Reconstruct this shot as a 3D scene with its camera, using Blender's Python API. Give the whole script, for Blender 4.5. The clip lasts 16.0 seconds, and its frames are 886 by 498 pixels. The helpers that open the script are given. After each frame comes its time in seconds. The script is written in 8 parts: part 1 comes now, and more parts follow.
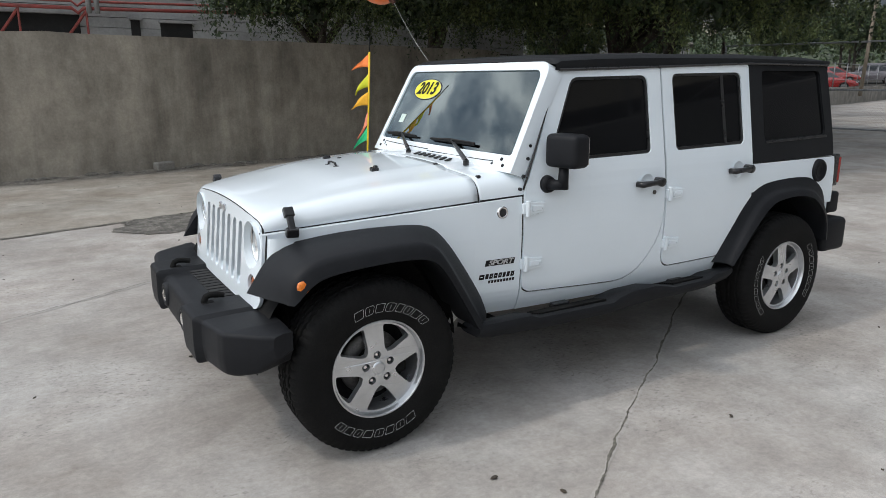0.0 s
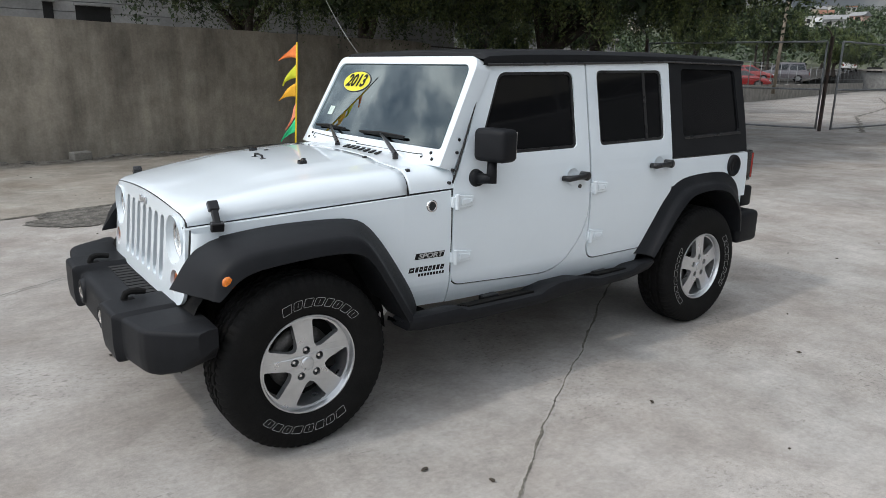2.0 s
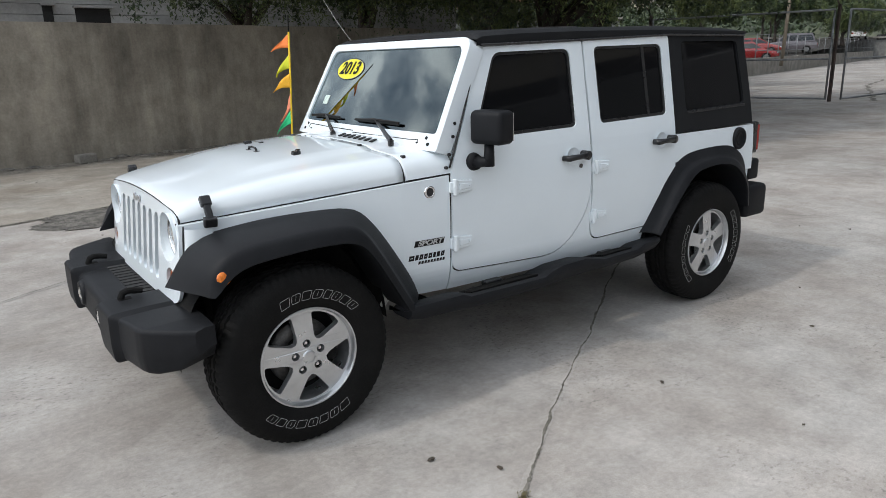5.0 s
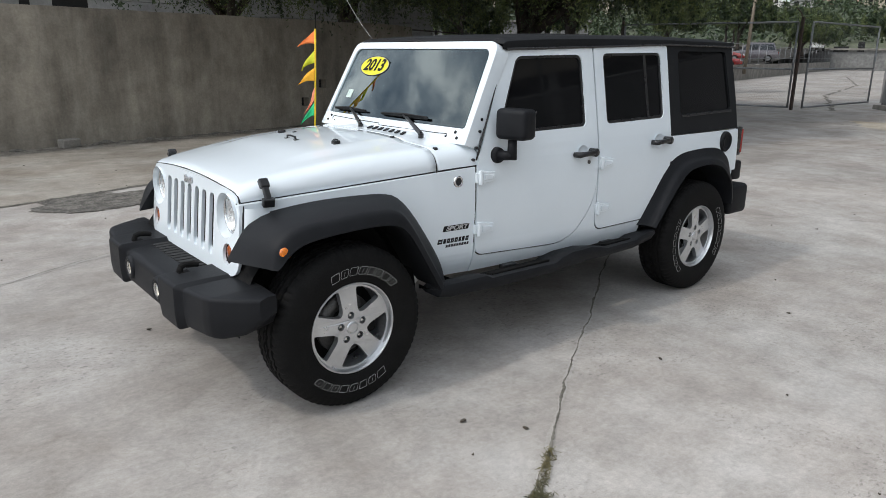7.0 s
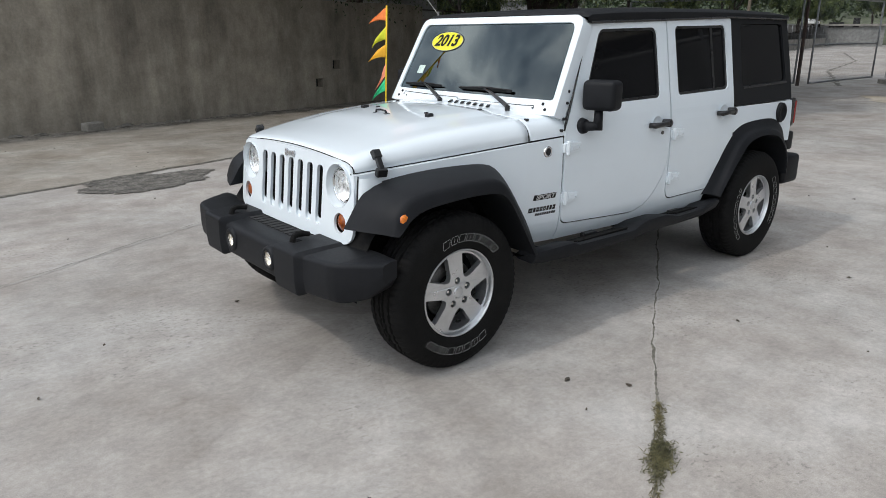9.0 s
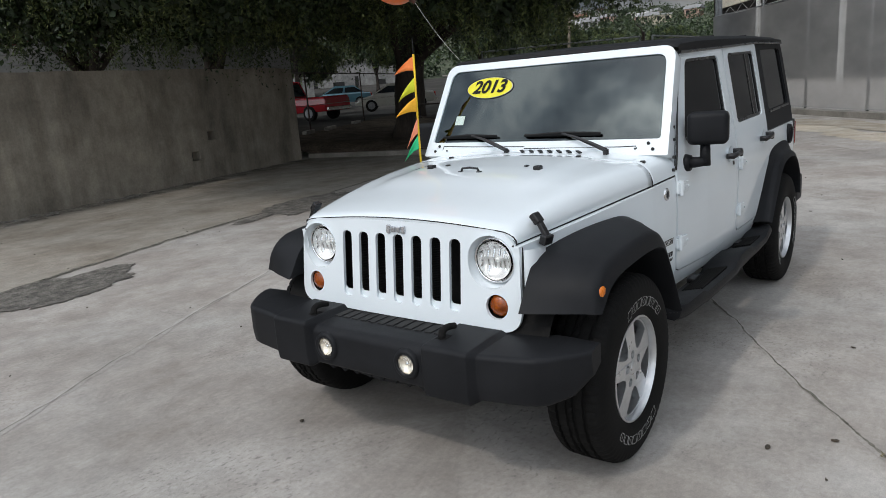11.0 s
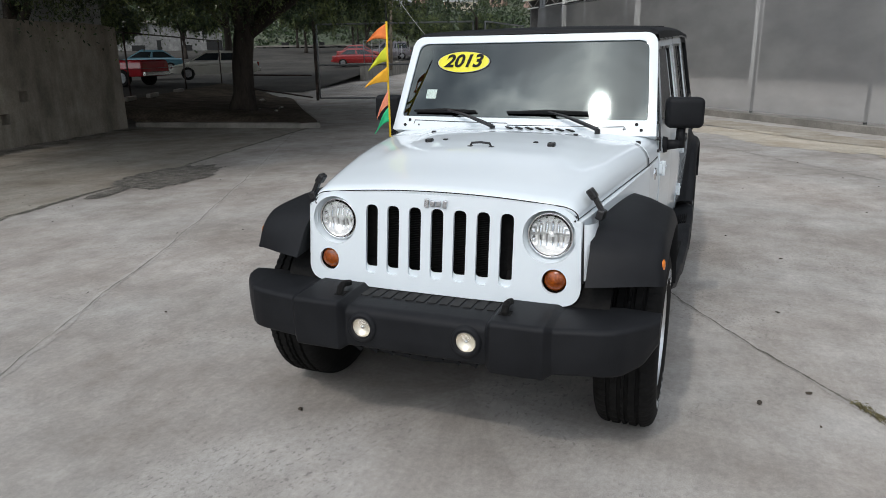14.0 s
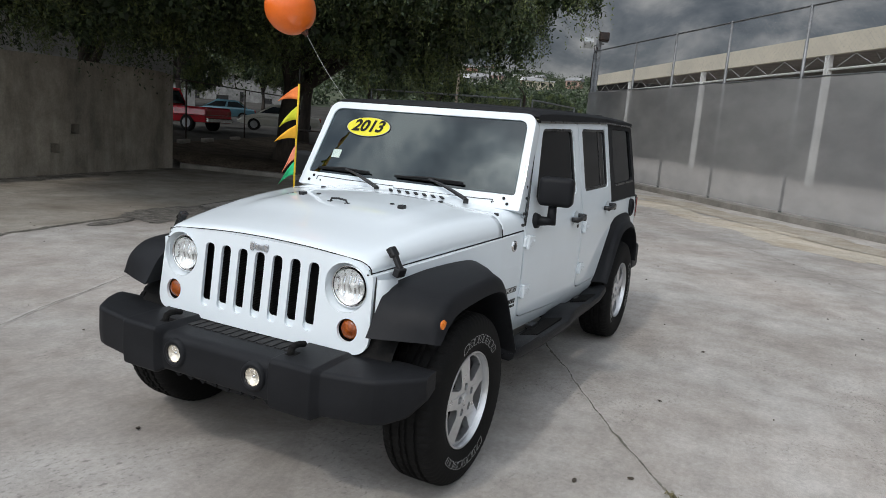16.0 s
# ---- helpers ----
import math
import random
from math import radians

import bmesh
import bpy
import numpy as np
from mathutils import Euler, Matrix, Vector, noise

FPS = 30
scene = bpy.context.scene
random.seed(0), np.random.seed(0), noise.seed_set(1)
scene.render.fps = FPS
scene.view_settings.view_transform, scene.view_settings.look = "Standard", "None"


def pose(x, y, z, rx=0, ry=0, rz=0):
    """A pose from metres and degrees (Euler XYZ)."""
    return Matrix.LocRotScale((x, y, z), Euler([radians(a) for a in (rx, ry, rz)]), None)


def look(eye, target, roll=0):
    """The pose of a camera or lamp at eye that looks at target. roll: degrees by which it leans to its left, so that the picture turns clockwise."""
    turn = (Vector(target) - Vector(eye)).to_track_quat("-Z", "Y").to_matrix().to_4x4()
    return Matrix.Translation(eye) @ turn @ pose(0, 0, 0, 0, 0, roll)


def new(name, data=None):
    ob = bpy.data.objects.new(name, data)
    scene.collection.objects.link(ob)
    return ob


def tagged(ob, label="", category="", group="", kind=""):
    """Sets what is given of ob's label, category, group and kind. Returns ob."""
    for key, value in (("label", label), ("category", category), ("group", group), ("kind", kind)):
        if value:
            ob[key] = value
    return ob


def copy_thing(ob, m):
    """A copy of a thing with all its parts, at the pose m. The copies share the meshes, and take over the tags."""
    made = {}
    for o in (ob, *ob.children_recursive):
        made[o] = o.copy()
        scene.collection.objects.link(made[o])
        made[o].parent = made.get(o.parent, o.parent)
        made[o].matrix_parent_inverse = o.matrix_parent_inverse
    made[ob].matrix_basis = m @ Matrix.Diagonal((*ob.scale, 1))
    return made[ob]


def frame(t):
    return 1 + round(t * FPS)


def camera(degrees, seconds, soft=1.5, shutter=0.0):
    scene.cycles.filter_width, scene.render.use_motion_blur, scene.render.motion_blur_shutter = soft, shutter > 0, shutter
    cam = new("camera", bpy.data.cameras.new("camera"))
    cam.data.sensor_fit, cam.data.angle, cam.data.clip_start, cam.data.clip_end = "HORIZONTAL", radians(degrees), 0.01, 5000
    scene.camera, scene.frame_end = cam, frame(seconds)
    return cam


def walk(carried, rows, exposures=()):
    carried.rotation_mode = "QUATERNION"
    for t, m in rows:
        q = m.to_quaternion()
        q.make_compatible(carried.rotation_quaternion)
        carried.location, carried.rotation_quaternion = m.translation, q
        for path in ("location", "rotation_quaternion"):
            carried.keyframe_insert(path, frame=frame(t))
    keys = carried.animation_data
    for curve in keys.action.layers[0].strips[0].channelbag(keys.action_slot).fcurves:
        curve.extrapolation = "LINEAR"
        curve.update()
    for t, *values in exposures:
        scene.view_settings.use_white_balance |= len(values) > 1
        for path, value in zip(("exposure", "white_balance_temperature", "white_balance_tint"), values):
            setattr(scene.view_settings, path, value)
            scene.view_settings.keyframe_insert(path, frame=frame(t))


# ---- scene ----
cam = camera(64.9, 16.0, 0.8)
PATH = [
    (0, (-1.259, -3.538, 1.663), (-0.254, -1.876, 1.189), -0.0),
    (0.5, (-1.253, -3.546, 1.669), (-0.179, -1.927, 1.193), 0.0),
    (1, (-1.247, -3.552, 1.672), (-0.125, -1.971, 1.18), 0.6),
    (1.5, (-1.251, -3.551, 1.669), (-0.098, -1.995, 1.169), 1.0),
    (2, (-1.252, -3.55, 1.673), (-0.089, -2.001, 1.178), 1.1),
    (2.5, (-1.249, -3.552, 1.674), (-0.113, -1.979, 1.189), 0.5),
    (3, (-1.249, -3.536, 1.665), (-0.114, -1.959, 1.19), 0.5),
    (3.5, (-1.238, -3.538, 1.665), (-0.107, -1.961, 1.18), 0.1),
    (4, (-1.241, -3.544, 1.663), (-0.109, -1.972, 1.168), -0.0),
    (4.5, (-1.224, -3.554, 1.666), (-0.087, -1.989, 1.158), -0.5),
    (5, (-1.172, -3.54, 1.65), (-0.041, -1.978, 1.122), -1.5),
    (5.2, (-1.178, -3.532, 1.648), (-0.051, -1.977, 1.091), -1.0),
    (7.3, (-1.661, -3.653, 1.679), (-0.41, -2.181, 1.163), 1.7),
    (7.5, (-1.656, -3.721, 1.664), (-0.383, -2.26, 1.166), 2.8),
    (8, (-1.675, -3.804, 1.668), (-0.39, -2.373, 1.119), 1.1),
    (8.5, (-1.888, -3.635, 1.639), (-0.653, -2.166, 1.073), 4.1),
    (9, (-2.15, -3.384, 1.64), (-0.933, -1.909, 1.053), -0.1),
    (9.5, (-2.237, -3.012, 1.653), (-1.028, -1.548, 1.026), -1.9),
    (10, (-2.341, -2.669, 1.646), (-1.036, -1.24, 1.141), 0.4),
    (10.2, (-2.428, -2.521, 1.639), (-1.087, -1.114, 1.17), -1.5),
    (12.3, (-2.821, -1.391, 1.628), (-1.108, -0.479, 1.142), 0.0),
    (12.5, (-2.86, -1.338, 1.633), (-1.156, -0.431, 1.107), 0.7),
    (13, (-2.991, -1.115, 1.64), (-1.244, -0.341, 1.048), -2.9),
    (13.5, (-3.054, -1.047, 1.644), (-1.301, -0.266, 1.083), -2.2),
    (14, (-3.071, -1.082, 1.643), (-1.28, -0.372, 1.106), -0.8),
    (14.5, (-3.105, -1.174, 1.647), (-1.333, -0.383, 1.163), -2.6),
    (15, (-3.174, -1.537, 1.635), (-1.387, -0.704, 1.301), 0.8),
    (15.5, (-3.076, -1.84, 1.612), (-1.293, -1.022, 1.222), 0.2),
    (16, (-2.819, -2.136, 1.651), (-1.059, -1.253, 1.3), 4.4),
]
walk(cam, [(t, look(eye, target, roll)) for t, eye, target, roll in PATH], exposures=[(0, -0.09), (5, -0.06), (8, -0.05), (10, -0.26), (12.5, -0.38), (16, -0.29)])

# ---- light ----
SUN_DIR = Vector((-0.628, 0.100, 0.772)).normalized()
world = bpy.data.worlds.new("sky")
scene.world = world
world.use_nodes = True
wn, wl = world.node_tree.nodes, world.node_tree.links
wn.clear()
w_out = wn.new("ShaderNodeOutputWorld")
w_bg = wn.new("ShaderNodeBackground")
w_sky = wn.new("ShaderNodeTexSky")
w_sky.sky_type, w_sky.sun_disc = "NISHITA", False
w_sky.sun_elevation = math.asin(SUN_DIR.z)
w_sky.sun_rotation = math.atan2(SUN_DIR.x, SUN_DIR.y)
w_sky.dust_density = 2.0
w_dim = wn.new("ShaderNodeMix")
w_dim.data_type, w_dim.blend_type = "RGBA", "MULTIPLY"
w_dim.inputs[0].default_value = 1.0
w_dim.inputs[7].default_value = (0.11, 0.11, 0.11, 1)
w_tc = wn.new("ShaderNodeTexCoord")
w_map = wn.new("ShaderNodeMapping")
w_map.inputs["Scale"].default_value = (1.2, 0.8, 1.35)
w_noise = wn.new("ShaderNodeTexNoise")
w_noise.inputs["Scale"].default_value = 7.5
w_noise.inputs["Detail"].default_value = 10
w_noise.inputs["Roughness"].default_value = 0.56
w_noise.inputs["Distortion"].default_value = 0.35
w_ramp = wn.new("ShaderNodeValToRGB")
w_ramp.color_ramp.elements[0].position, w_ramp.color_ramp.elements[0].color = 0.375, (0.215, 0.258, 0.315, 1)
w_ramp.color_ramp.elements[1].position, w_ramp.color_ramp.elements[1].color = 0.63, (1.30, 1.31, 1.31, 1)
mid = w_ramp.color_ramp.elements.new(0.50)
mid.color = (0.54, 0.59, 0.65, 1)
w_mix = wn.new("ShaderNodeMix")
w_mix.data_type = "RGBA"
w_mix.inputs[0].default_value = 0.82
wl.new(w_tc.outputs["Generated"], w_map.inputs["Vector"])
wl.new(w_map.outputs["Vector"], w_noise.inputs["Vector"])
wl.new(w_noise.outputs["Fac"], w_ramp.inputs["Fac"])
wl.new(w_sky.outputs["Color"], w_dim.inputs[6])
wl.new(w_dim.outputs[2], w_mix.inputs[6])
wl.new(w_ramp.outputs["Color"], w_mix.inputs[7])
# the clouds are brightest round the veiled sun
w_dot = wn.new("ShaderNodeVectorMath")
w_dot.operation = "DOT_PRODUCT"
w_dot.inputs[1].default_value = SUN_DIR
w_glow = wn.new("ShaderNodeMapRange")
w_glow.interpolation_type = "SMOOTHSTEP"
w_glow.inputs["From Min"].default_value, w_glow.inputs["From Max"].default_value = -0.25, 1.0
w_glow.inputs["To Min"].default_value, w_glow.inputs["To Max"].default_value = 0.305, 2.42
w_halo = wn.new("ShaderNodeMapRange")
w_halo.interpolation_type = "SMOOTHERSTEP"
w_halo.inputs["From Min"].default_value, w_halo.inputs["From Max"].default_value = 0.945, 1.0
w_halo.inputs["To Min"].default_value, w_halo.inputs["To Max"].default_value = 0.0, 2.2
w_sum = wn.new("ShaderNodeMath")
w_sum.operation = "ADD"
w_mul = wn.new("ShaderNodeVectorMath")
w_mul.operation = "SCALE"
wl.new(w_tc.outputs["Generated"], w_dot.inputs[0])
wl.new(w_dot.outputs["Value"], w_glow.inputs["Value"])
wl.new(w_mix.outputs[2], w_mul.inputs[0])
wl.new(w_dot.outputs["Value"], w_halo.inputs["Value"])
wl.new(w_glow.outputs["Result"], w_sum.inputs[0])
wl.new(w_halo.outputs["Result"], w_sum.inputs[1])
wl.new(w_sum.outputs["Value"], w_mul.inputs["Scale"])
wl.new(w_mul.outputs["Vector"], w_bg.inputs["Color"])
w_bg.inputs["Strength"].default_value = 1.0
wl.new(w_bg.outputs["Background"], w_out.inputs["Surface"])

sun = new("sun", bpy.data.lights.new("sun", "SUN"))
sun.data.energy, sun.data.angle, sun.data.color = 0.95, radians(2.05), (1.0, 0.955, 0.885)
sun.matrix_world = look(SUN_DIR * 50, (0, 0, 0))


# ---- materials ----
def surf(name, col, col2=None, scale=6.0, rough=0.6, fine=60.0, bump=0.1, metal=0.0, contrast=(0.35, 0.65),
         coat=0.0, fine_amount=0.25, stretch=(1, 1, 1), rough_var=0.1, random_tint=0.0, spec=0.5, distance=0.01):
    """A surface with colour that varies at two scales, a grain in its relief and in its gloss."""
    m = bpy.data.materials.new(name)
    m.use_nodes = True
    n, l = m.node_tree.nodes, m.node_tree.links
    b = n["Principled BSDF"]
    tc = n.new("ShaderNodeTexCoord")
    mp = n.new("ShaderNodeMapping")
    mp.inputs["Scale"].default_value = stretch
    l.new(tc.outputs["Object"], mp.inputs["Vector"])
    big, small = n.new("ShaderNodeTexNoise"), n.new("ShaderNodeTexNoise")
    for node, s, d in ((big, scale, 5), (small, fine, 3)):
        node.inputs["Scale"].default_value, node.inputs["Detail"].default_value = s, d
        node.inputs["Roughness"].default_value = 0.6
        l.new(mp.outputs["Vector"], node.inputs["Vector"])
    ramp = n.new("ShaderNodeValToRGB")
    ramp.color_ramp.elements[0].position, ramp.color_ramp.elements[1].position = contrast
    ramp.color_ramp.elements[0].color = (*col, 1)
    ramp.color_ramp.elements[1].color = (*(col2 or [c * 0.8 for c in col]), 1)
    l.new(big.outputs["Fac"], ramp.inputs["Fac"])
    grain = n.new("ShaderNodeMapRange")
    grain.inputs["From Min"].default_value, grain.inputs["From Max"].default_value = 0.3, 0.7
    grain.inputs["To Min"].default_value, grain.inputs["To Max"].default_value = 1 - fine_amount, 1 + fine_amount
    l.new(small.outputs["Fac"], grain.inputs["Value"])
    mul = n.new("ShaderNodeVectorMath")
    mul.operation = "SCALE"
    l.new(ramp.outputs["Color"], mul.inputs[0])
    l.new(grain.outputs["Result"], mul.inputs["Scale"])
    last = mul.outputs["Vector"]
    if random_tint:
        info = n.new("ShaderNodeNewGeometry")
        tint = n.new("ShaderNodeMapRange")
        tint.inputs["To Min"].default_value, tint.inputs["To Max"].default_value = 1 - random_tint, 1 + random_tint
        l.new(info.outputs["Random Per Island"], tint.inputs["Value"])
        m2 = n.new("ShaderNodeVectorMath")
        m2.operation = "SCALE"
        l.new(last, m2.inputs[0])
        l.new(tint.outputs["Result"], m2.inputs["Scale"])
        last = m2.outputs["Vector"]
    l.new(last, b.inputs["Base Color"])
    rr = n.new("ShaderNodeMapRange")
    rr.inputs["To Min"].default_value, rr.inputs["To Max"].default_value = max(0.02, rough - rough_var), min(1, rough + rough_var)
    l.new(big.outputs["Fac"], rr.inputs["Value"])
    l.new(rr.outputs["Result"], b.inputs["Roughness"])
    b.inputs["Metallic"].default_value = metal
    b.inputs["Specular IOR Level"].default_value = spec
    b.inputs["Coat Weight"].default_value = coat
    b.inputs["Coat Roughness"].default_value = 0.04
    if bump:
        bp = n.new("ShaderNodeBump")
        bp.inputs["Strength"].default_value, bp.inputs["Distance"].default_value = bump, distance
        l.new(small.outputs["Fac"], bp.inputs["Height"])
        l.new(bp.outputs["Normal"], b.inputs["Normal"])
    return m


def glassy(name, col, rough=0.0, ior=1.45):
    m = bpy.data.materials.new(name)
    m.use_nodes = True
    b = m.node_tree.nodes["Principled BSDF"]
    b.inputs["Base Color"].default_value = (*col, 1)
    b.inputs["Transmission Weight"].default_value = 1.0
    b.inputs["Roughness"].default_value, b.inputs["IOR"].default_value = rough, ior
    return m


def pane_glass(name, tint, gloss=1.5):
    """A thin sheet of glass: tinted see-through, with a clean reflection."""
    m = bpy.data.materials.new(name)
    m.use_nodes = True
    n, l = m.node_tree.nodes, m.node_tree.links
    clear, shine, mix, fr, amp = (n.new(k) for k in ("ShaderNodeBsdfTransparent", "ShaderNodeBsdfGlossy", "ShaderNodeMixShader", "ShaderNodeFresnel", "ShaderNodeMath"))
    clear.inputs["Color"].default_value = (*tint, 1)
    shine.inputs["Roughness"].default_value = 0.03
    shine.inputs["Color"].default_value = (0.86, 0.985, 1.0, 1)
    fr.inputs["IOR"].default_value = 1.5
    amp.operation, amp.use_clamp = "MULTIPLY_ADD", True
    amp.inputs[1].default_value, amp.inputs[2].default_value = gloss, 0.078 - 0.042 * gloss
    l.new(fr.outputs["Fac"], amp.inputs[0]), l.new(amp.outputs["Value"], mix.inputs[0])
    l.new(clear.outputs["BSDF"], mix.inputs[1]), l.new(shine.outputs["BSDF"], mix.inputs[2])
    l.new(mix.outputs["Shader"], n["Material Output"].inputs["Surface"])
    n.remove(n["Principled BSDF"])
    return m


def concrete_ground(name="concrete_ground", lo=(0.272, 0.253, 0.231), hi=(0.450, 0.428, 0.402)):
    m = bpy.data.materials.new(name)
    m.use_nodes = True
    n, l = m.node_tree.nodes, m.node_tree.links
    b = n["Principled BSDF"]
    tc = n.new("ShaderNodeTexCoord")
    def noise_node(s, detail, stretch=None, rot=0.0, rough=0.6):
        t = n.new("ShaderNodeTexNoise")
        t.inputs["Scale"].default_value, t.inputs["Detail"].default_value, t.inputs["Roughness"].default_value = s, detail, rough
        if stretch:
            mp = n.new("ShaderNodeMapping")
            mp.inputs["Scale"].default_value, mp.inputs["Rotation"].default_value = stretch, (0, 0, rot)
            l.new(tc.outputs["Object"], mp.inputs["Vector"])
            l.new(mp.outputs["Vector"], t.inputs["Vector"])
        else:
            l.new(tc.outputs["Object"], t.inputs["Vector"])
        return t
    def rng(node, a, c, lo, hi):
        r = n.new("ShaderNodeMapRange")
        r.inputs["From Min"].default_value, r.inputs["From Max"].default_value = a, c
        r.inputs["To Min"].default_value, r.inputs["To Max"].default_value = lo, hi
        l.new(node.outputs["Fac"], r.inputs["Value"])
        return r.outputs["Result"]
    def times(p, q):
        k = n.new("ShaderNodeMath")
        k.operation = "MULTIPLY"
        l.new(p, k.inputs[0]), l.new(q, k.inputs[1])
        return k.outputs["Value"]
    large = noise_node(0.22, 4)
    stain = noise_node(1.1, 7, rough=0.65)
    brush = noise_node(1.0, 5, (2.0, 26.0, 1.0), radians(-24))
    fine = noise_node(38, 4)
    speck = noise_node(30, 2, (1.0, 1.5, 1.0), radians(20))
    worn = noise_node(0.9, 4)
    mid_s = noise_node(5.0, 6, rough=0.7)
    grit = noise_node(170, 2)
    base = n.new("ShaderNodeValToRGB")
    e = base.color_ramp.elements
    e[0].position, e[0].color = 0.32, (*lo, 1)
    e[1].position, e[1].color = 0.68, (*hi, 1)
    l.new(stain.outputs["Fac"], base.inputs["Fac"])
    f = times(rng(large, 0.35, 0.65, 0.84, 1.12), rng(brush, 0.3, 0.7, 0.965, 1.03))
    f = times(f, rng(fine, 0.3, 0.7, 0.885, 1.095))
    # dark pits, in worn areas alone
    pits = n.new("ShaderNodeMath")
    pits.operation = "MULTIPLY_ADD"
    l.new(rng(speck, 0.33, 0.43, -0.36, 0.0), pits.inputs[0]), l.new(rng(worn, 0.50, 0.62, 0.12, 1.0), pits.inputs[1])
    pits.inputs[2].default_value = 1.0
    f = times(f, pits.outputs["Value"])
    f = times(f, rng(mid_s, 0.32, 0.68, 0.855, 1.12))
    f = times(f, rng(grit, 0.3, 0.7, 0.88, 1.11))
    sc = n.new("ShaderNodeVectorMath")
    sc.operation = "SCALE"
    # patches that lean to brown or to grey-green
    hue = n.new("ShaderNodeMix")
    hue.data_type, hue.blend_type = "RGBA", "MULTIPLY"
    hue.inputs[0].default_value = 1.0
    tone = n.new("ShaderNodeValToRGB")
    tone.color_ramp.elements[0].position, tone.color_ramp.elements[0].color = 0.36, (1.03, 0.99, 0.962, 1)
    tone.color_ramp.elements[1].position, tone.color_ramp.elements[1].color = 0.62, (0.996, 1.0, 0.998, 1)
    l.new(noise_node(0.55, 5, rough=0.6).outputs["Fac"], tone.inputs["Fac"])
    l.new(base.outputs["Color"], hue.inputs[6]), l.new(tone.outputs["Color"], hue.inputs[7])
    l.new(hue.outputs[2], sc.inputs[0]), l.new(f, sc.inputs["Scale"])
    l.new(sc.outputs["Vector"], b.inputs["Base Color"])
    b.inputs["Roughness"].default_value = 0.85
    b.inputs["Specular IOR Level"].default_value = 0.3
    bp = n.new("ShaderNodeBump")
    bp.inputs["Strength"].default_value, bp.inputs["Distance"].default_value = 0.22, 0.006
    l.new(fine.outputs["Fac"], bp.inputs["Height"])
    l.new(bp.outputs["Normal"], b.inputs["Normal"])
    return m


def shade_cloth():
    m = bpy.data.materials.new("shade_cloth")
    m.use_nodes = True
    n, l = m.node_tree.nodes, m.node_tree.links
    b = n["Principled BSDF"]
    b.inputs["Roughness"].default_value = 0.9
    tc = n.new("ShaderNodeTexCoord")
    t = n.new("ShaderNodeTexNoise")
    t.inputs["Scale"].default_value, t.inputs["Detail"].default_value = 0.9, 6
    mp = n.new("ShaderNodeMapping")
    mp.inputs["Scale"].default_value = (0.8, 0.8, 1.5)
    l.new(tc.outputs["Object"], mp.inputs["Vector"]), l.new(mp.outputs["Vector"], t.inputs["Vector"])
    ramp = n.new("ShaderNodeValToRGB")
    ramp.color_ramp.elements[0].position, ramp.color_ramp.elements[0].color = 0.35, (0.325, 0.325, 0.327, 1)
    ramp.color_ramp.elements[1].position, ramp.color_ramp.elements[1].color = 0.65, (0.395, 0.395, 0.390, 1)
    l.new(t.outputs["Fac"], ramp.inputs["Fac"]), l.new(ramp.outputs["Color"], b.inputs["Base Color"])
    clear = n.new("ShaderNodeBsdfTransparent")
    mix = n.new("ShaderNodeMixShader")
    cover = n.new("ShaderNodeMapRange")
    cover.inputs["To Min"].default_value, cover.inputs["To Max"].default_value = 0.53, 0.66
    l.new(t.outputs["Fac"], cover.inputs["Value"]), l.new(cover.outputs["Result"], mix.inputs[0])
    l.new(clear.outputs["BSDF"], mix.inputs[1]), l.new(b.outputs["BSDF"], mix.inputs[2])
    l.new(mix.outputs["Shader"], n["Material Output"].inputs["Surface"])
    return m


def leaf_mat(name, a, c):
    m = surf(name, a, c, scale=1.2, rough=0.55, fine=9, bump=0, fine_amount=0.3, random_tint=0.5)
    return m


M_GROUND = concrete_ground()
M_OLDSLAB = concrete_ground("aged_concrete", (0.205, 0.185, 0.155), (0.37, 0.345, 0.305))
M_PALE = concrete_ground("pale_mortar", (0.32, 0.302, 0.278), (0.48, 0.46, 0.435))


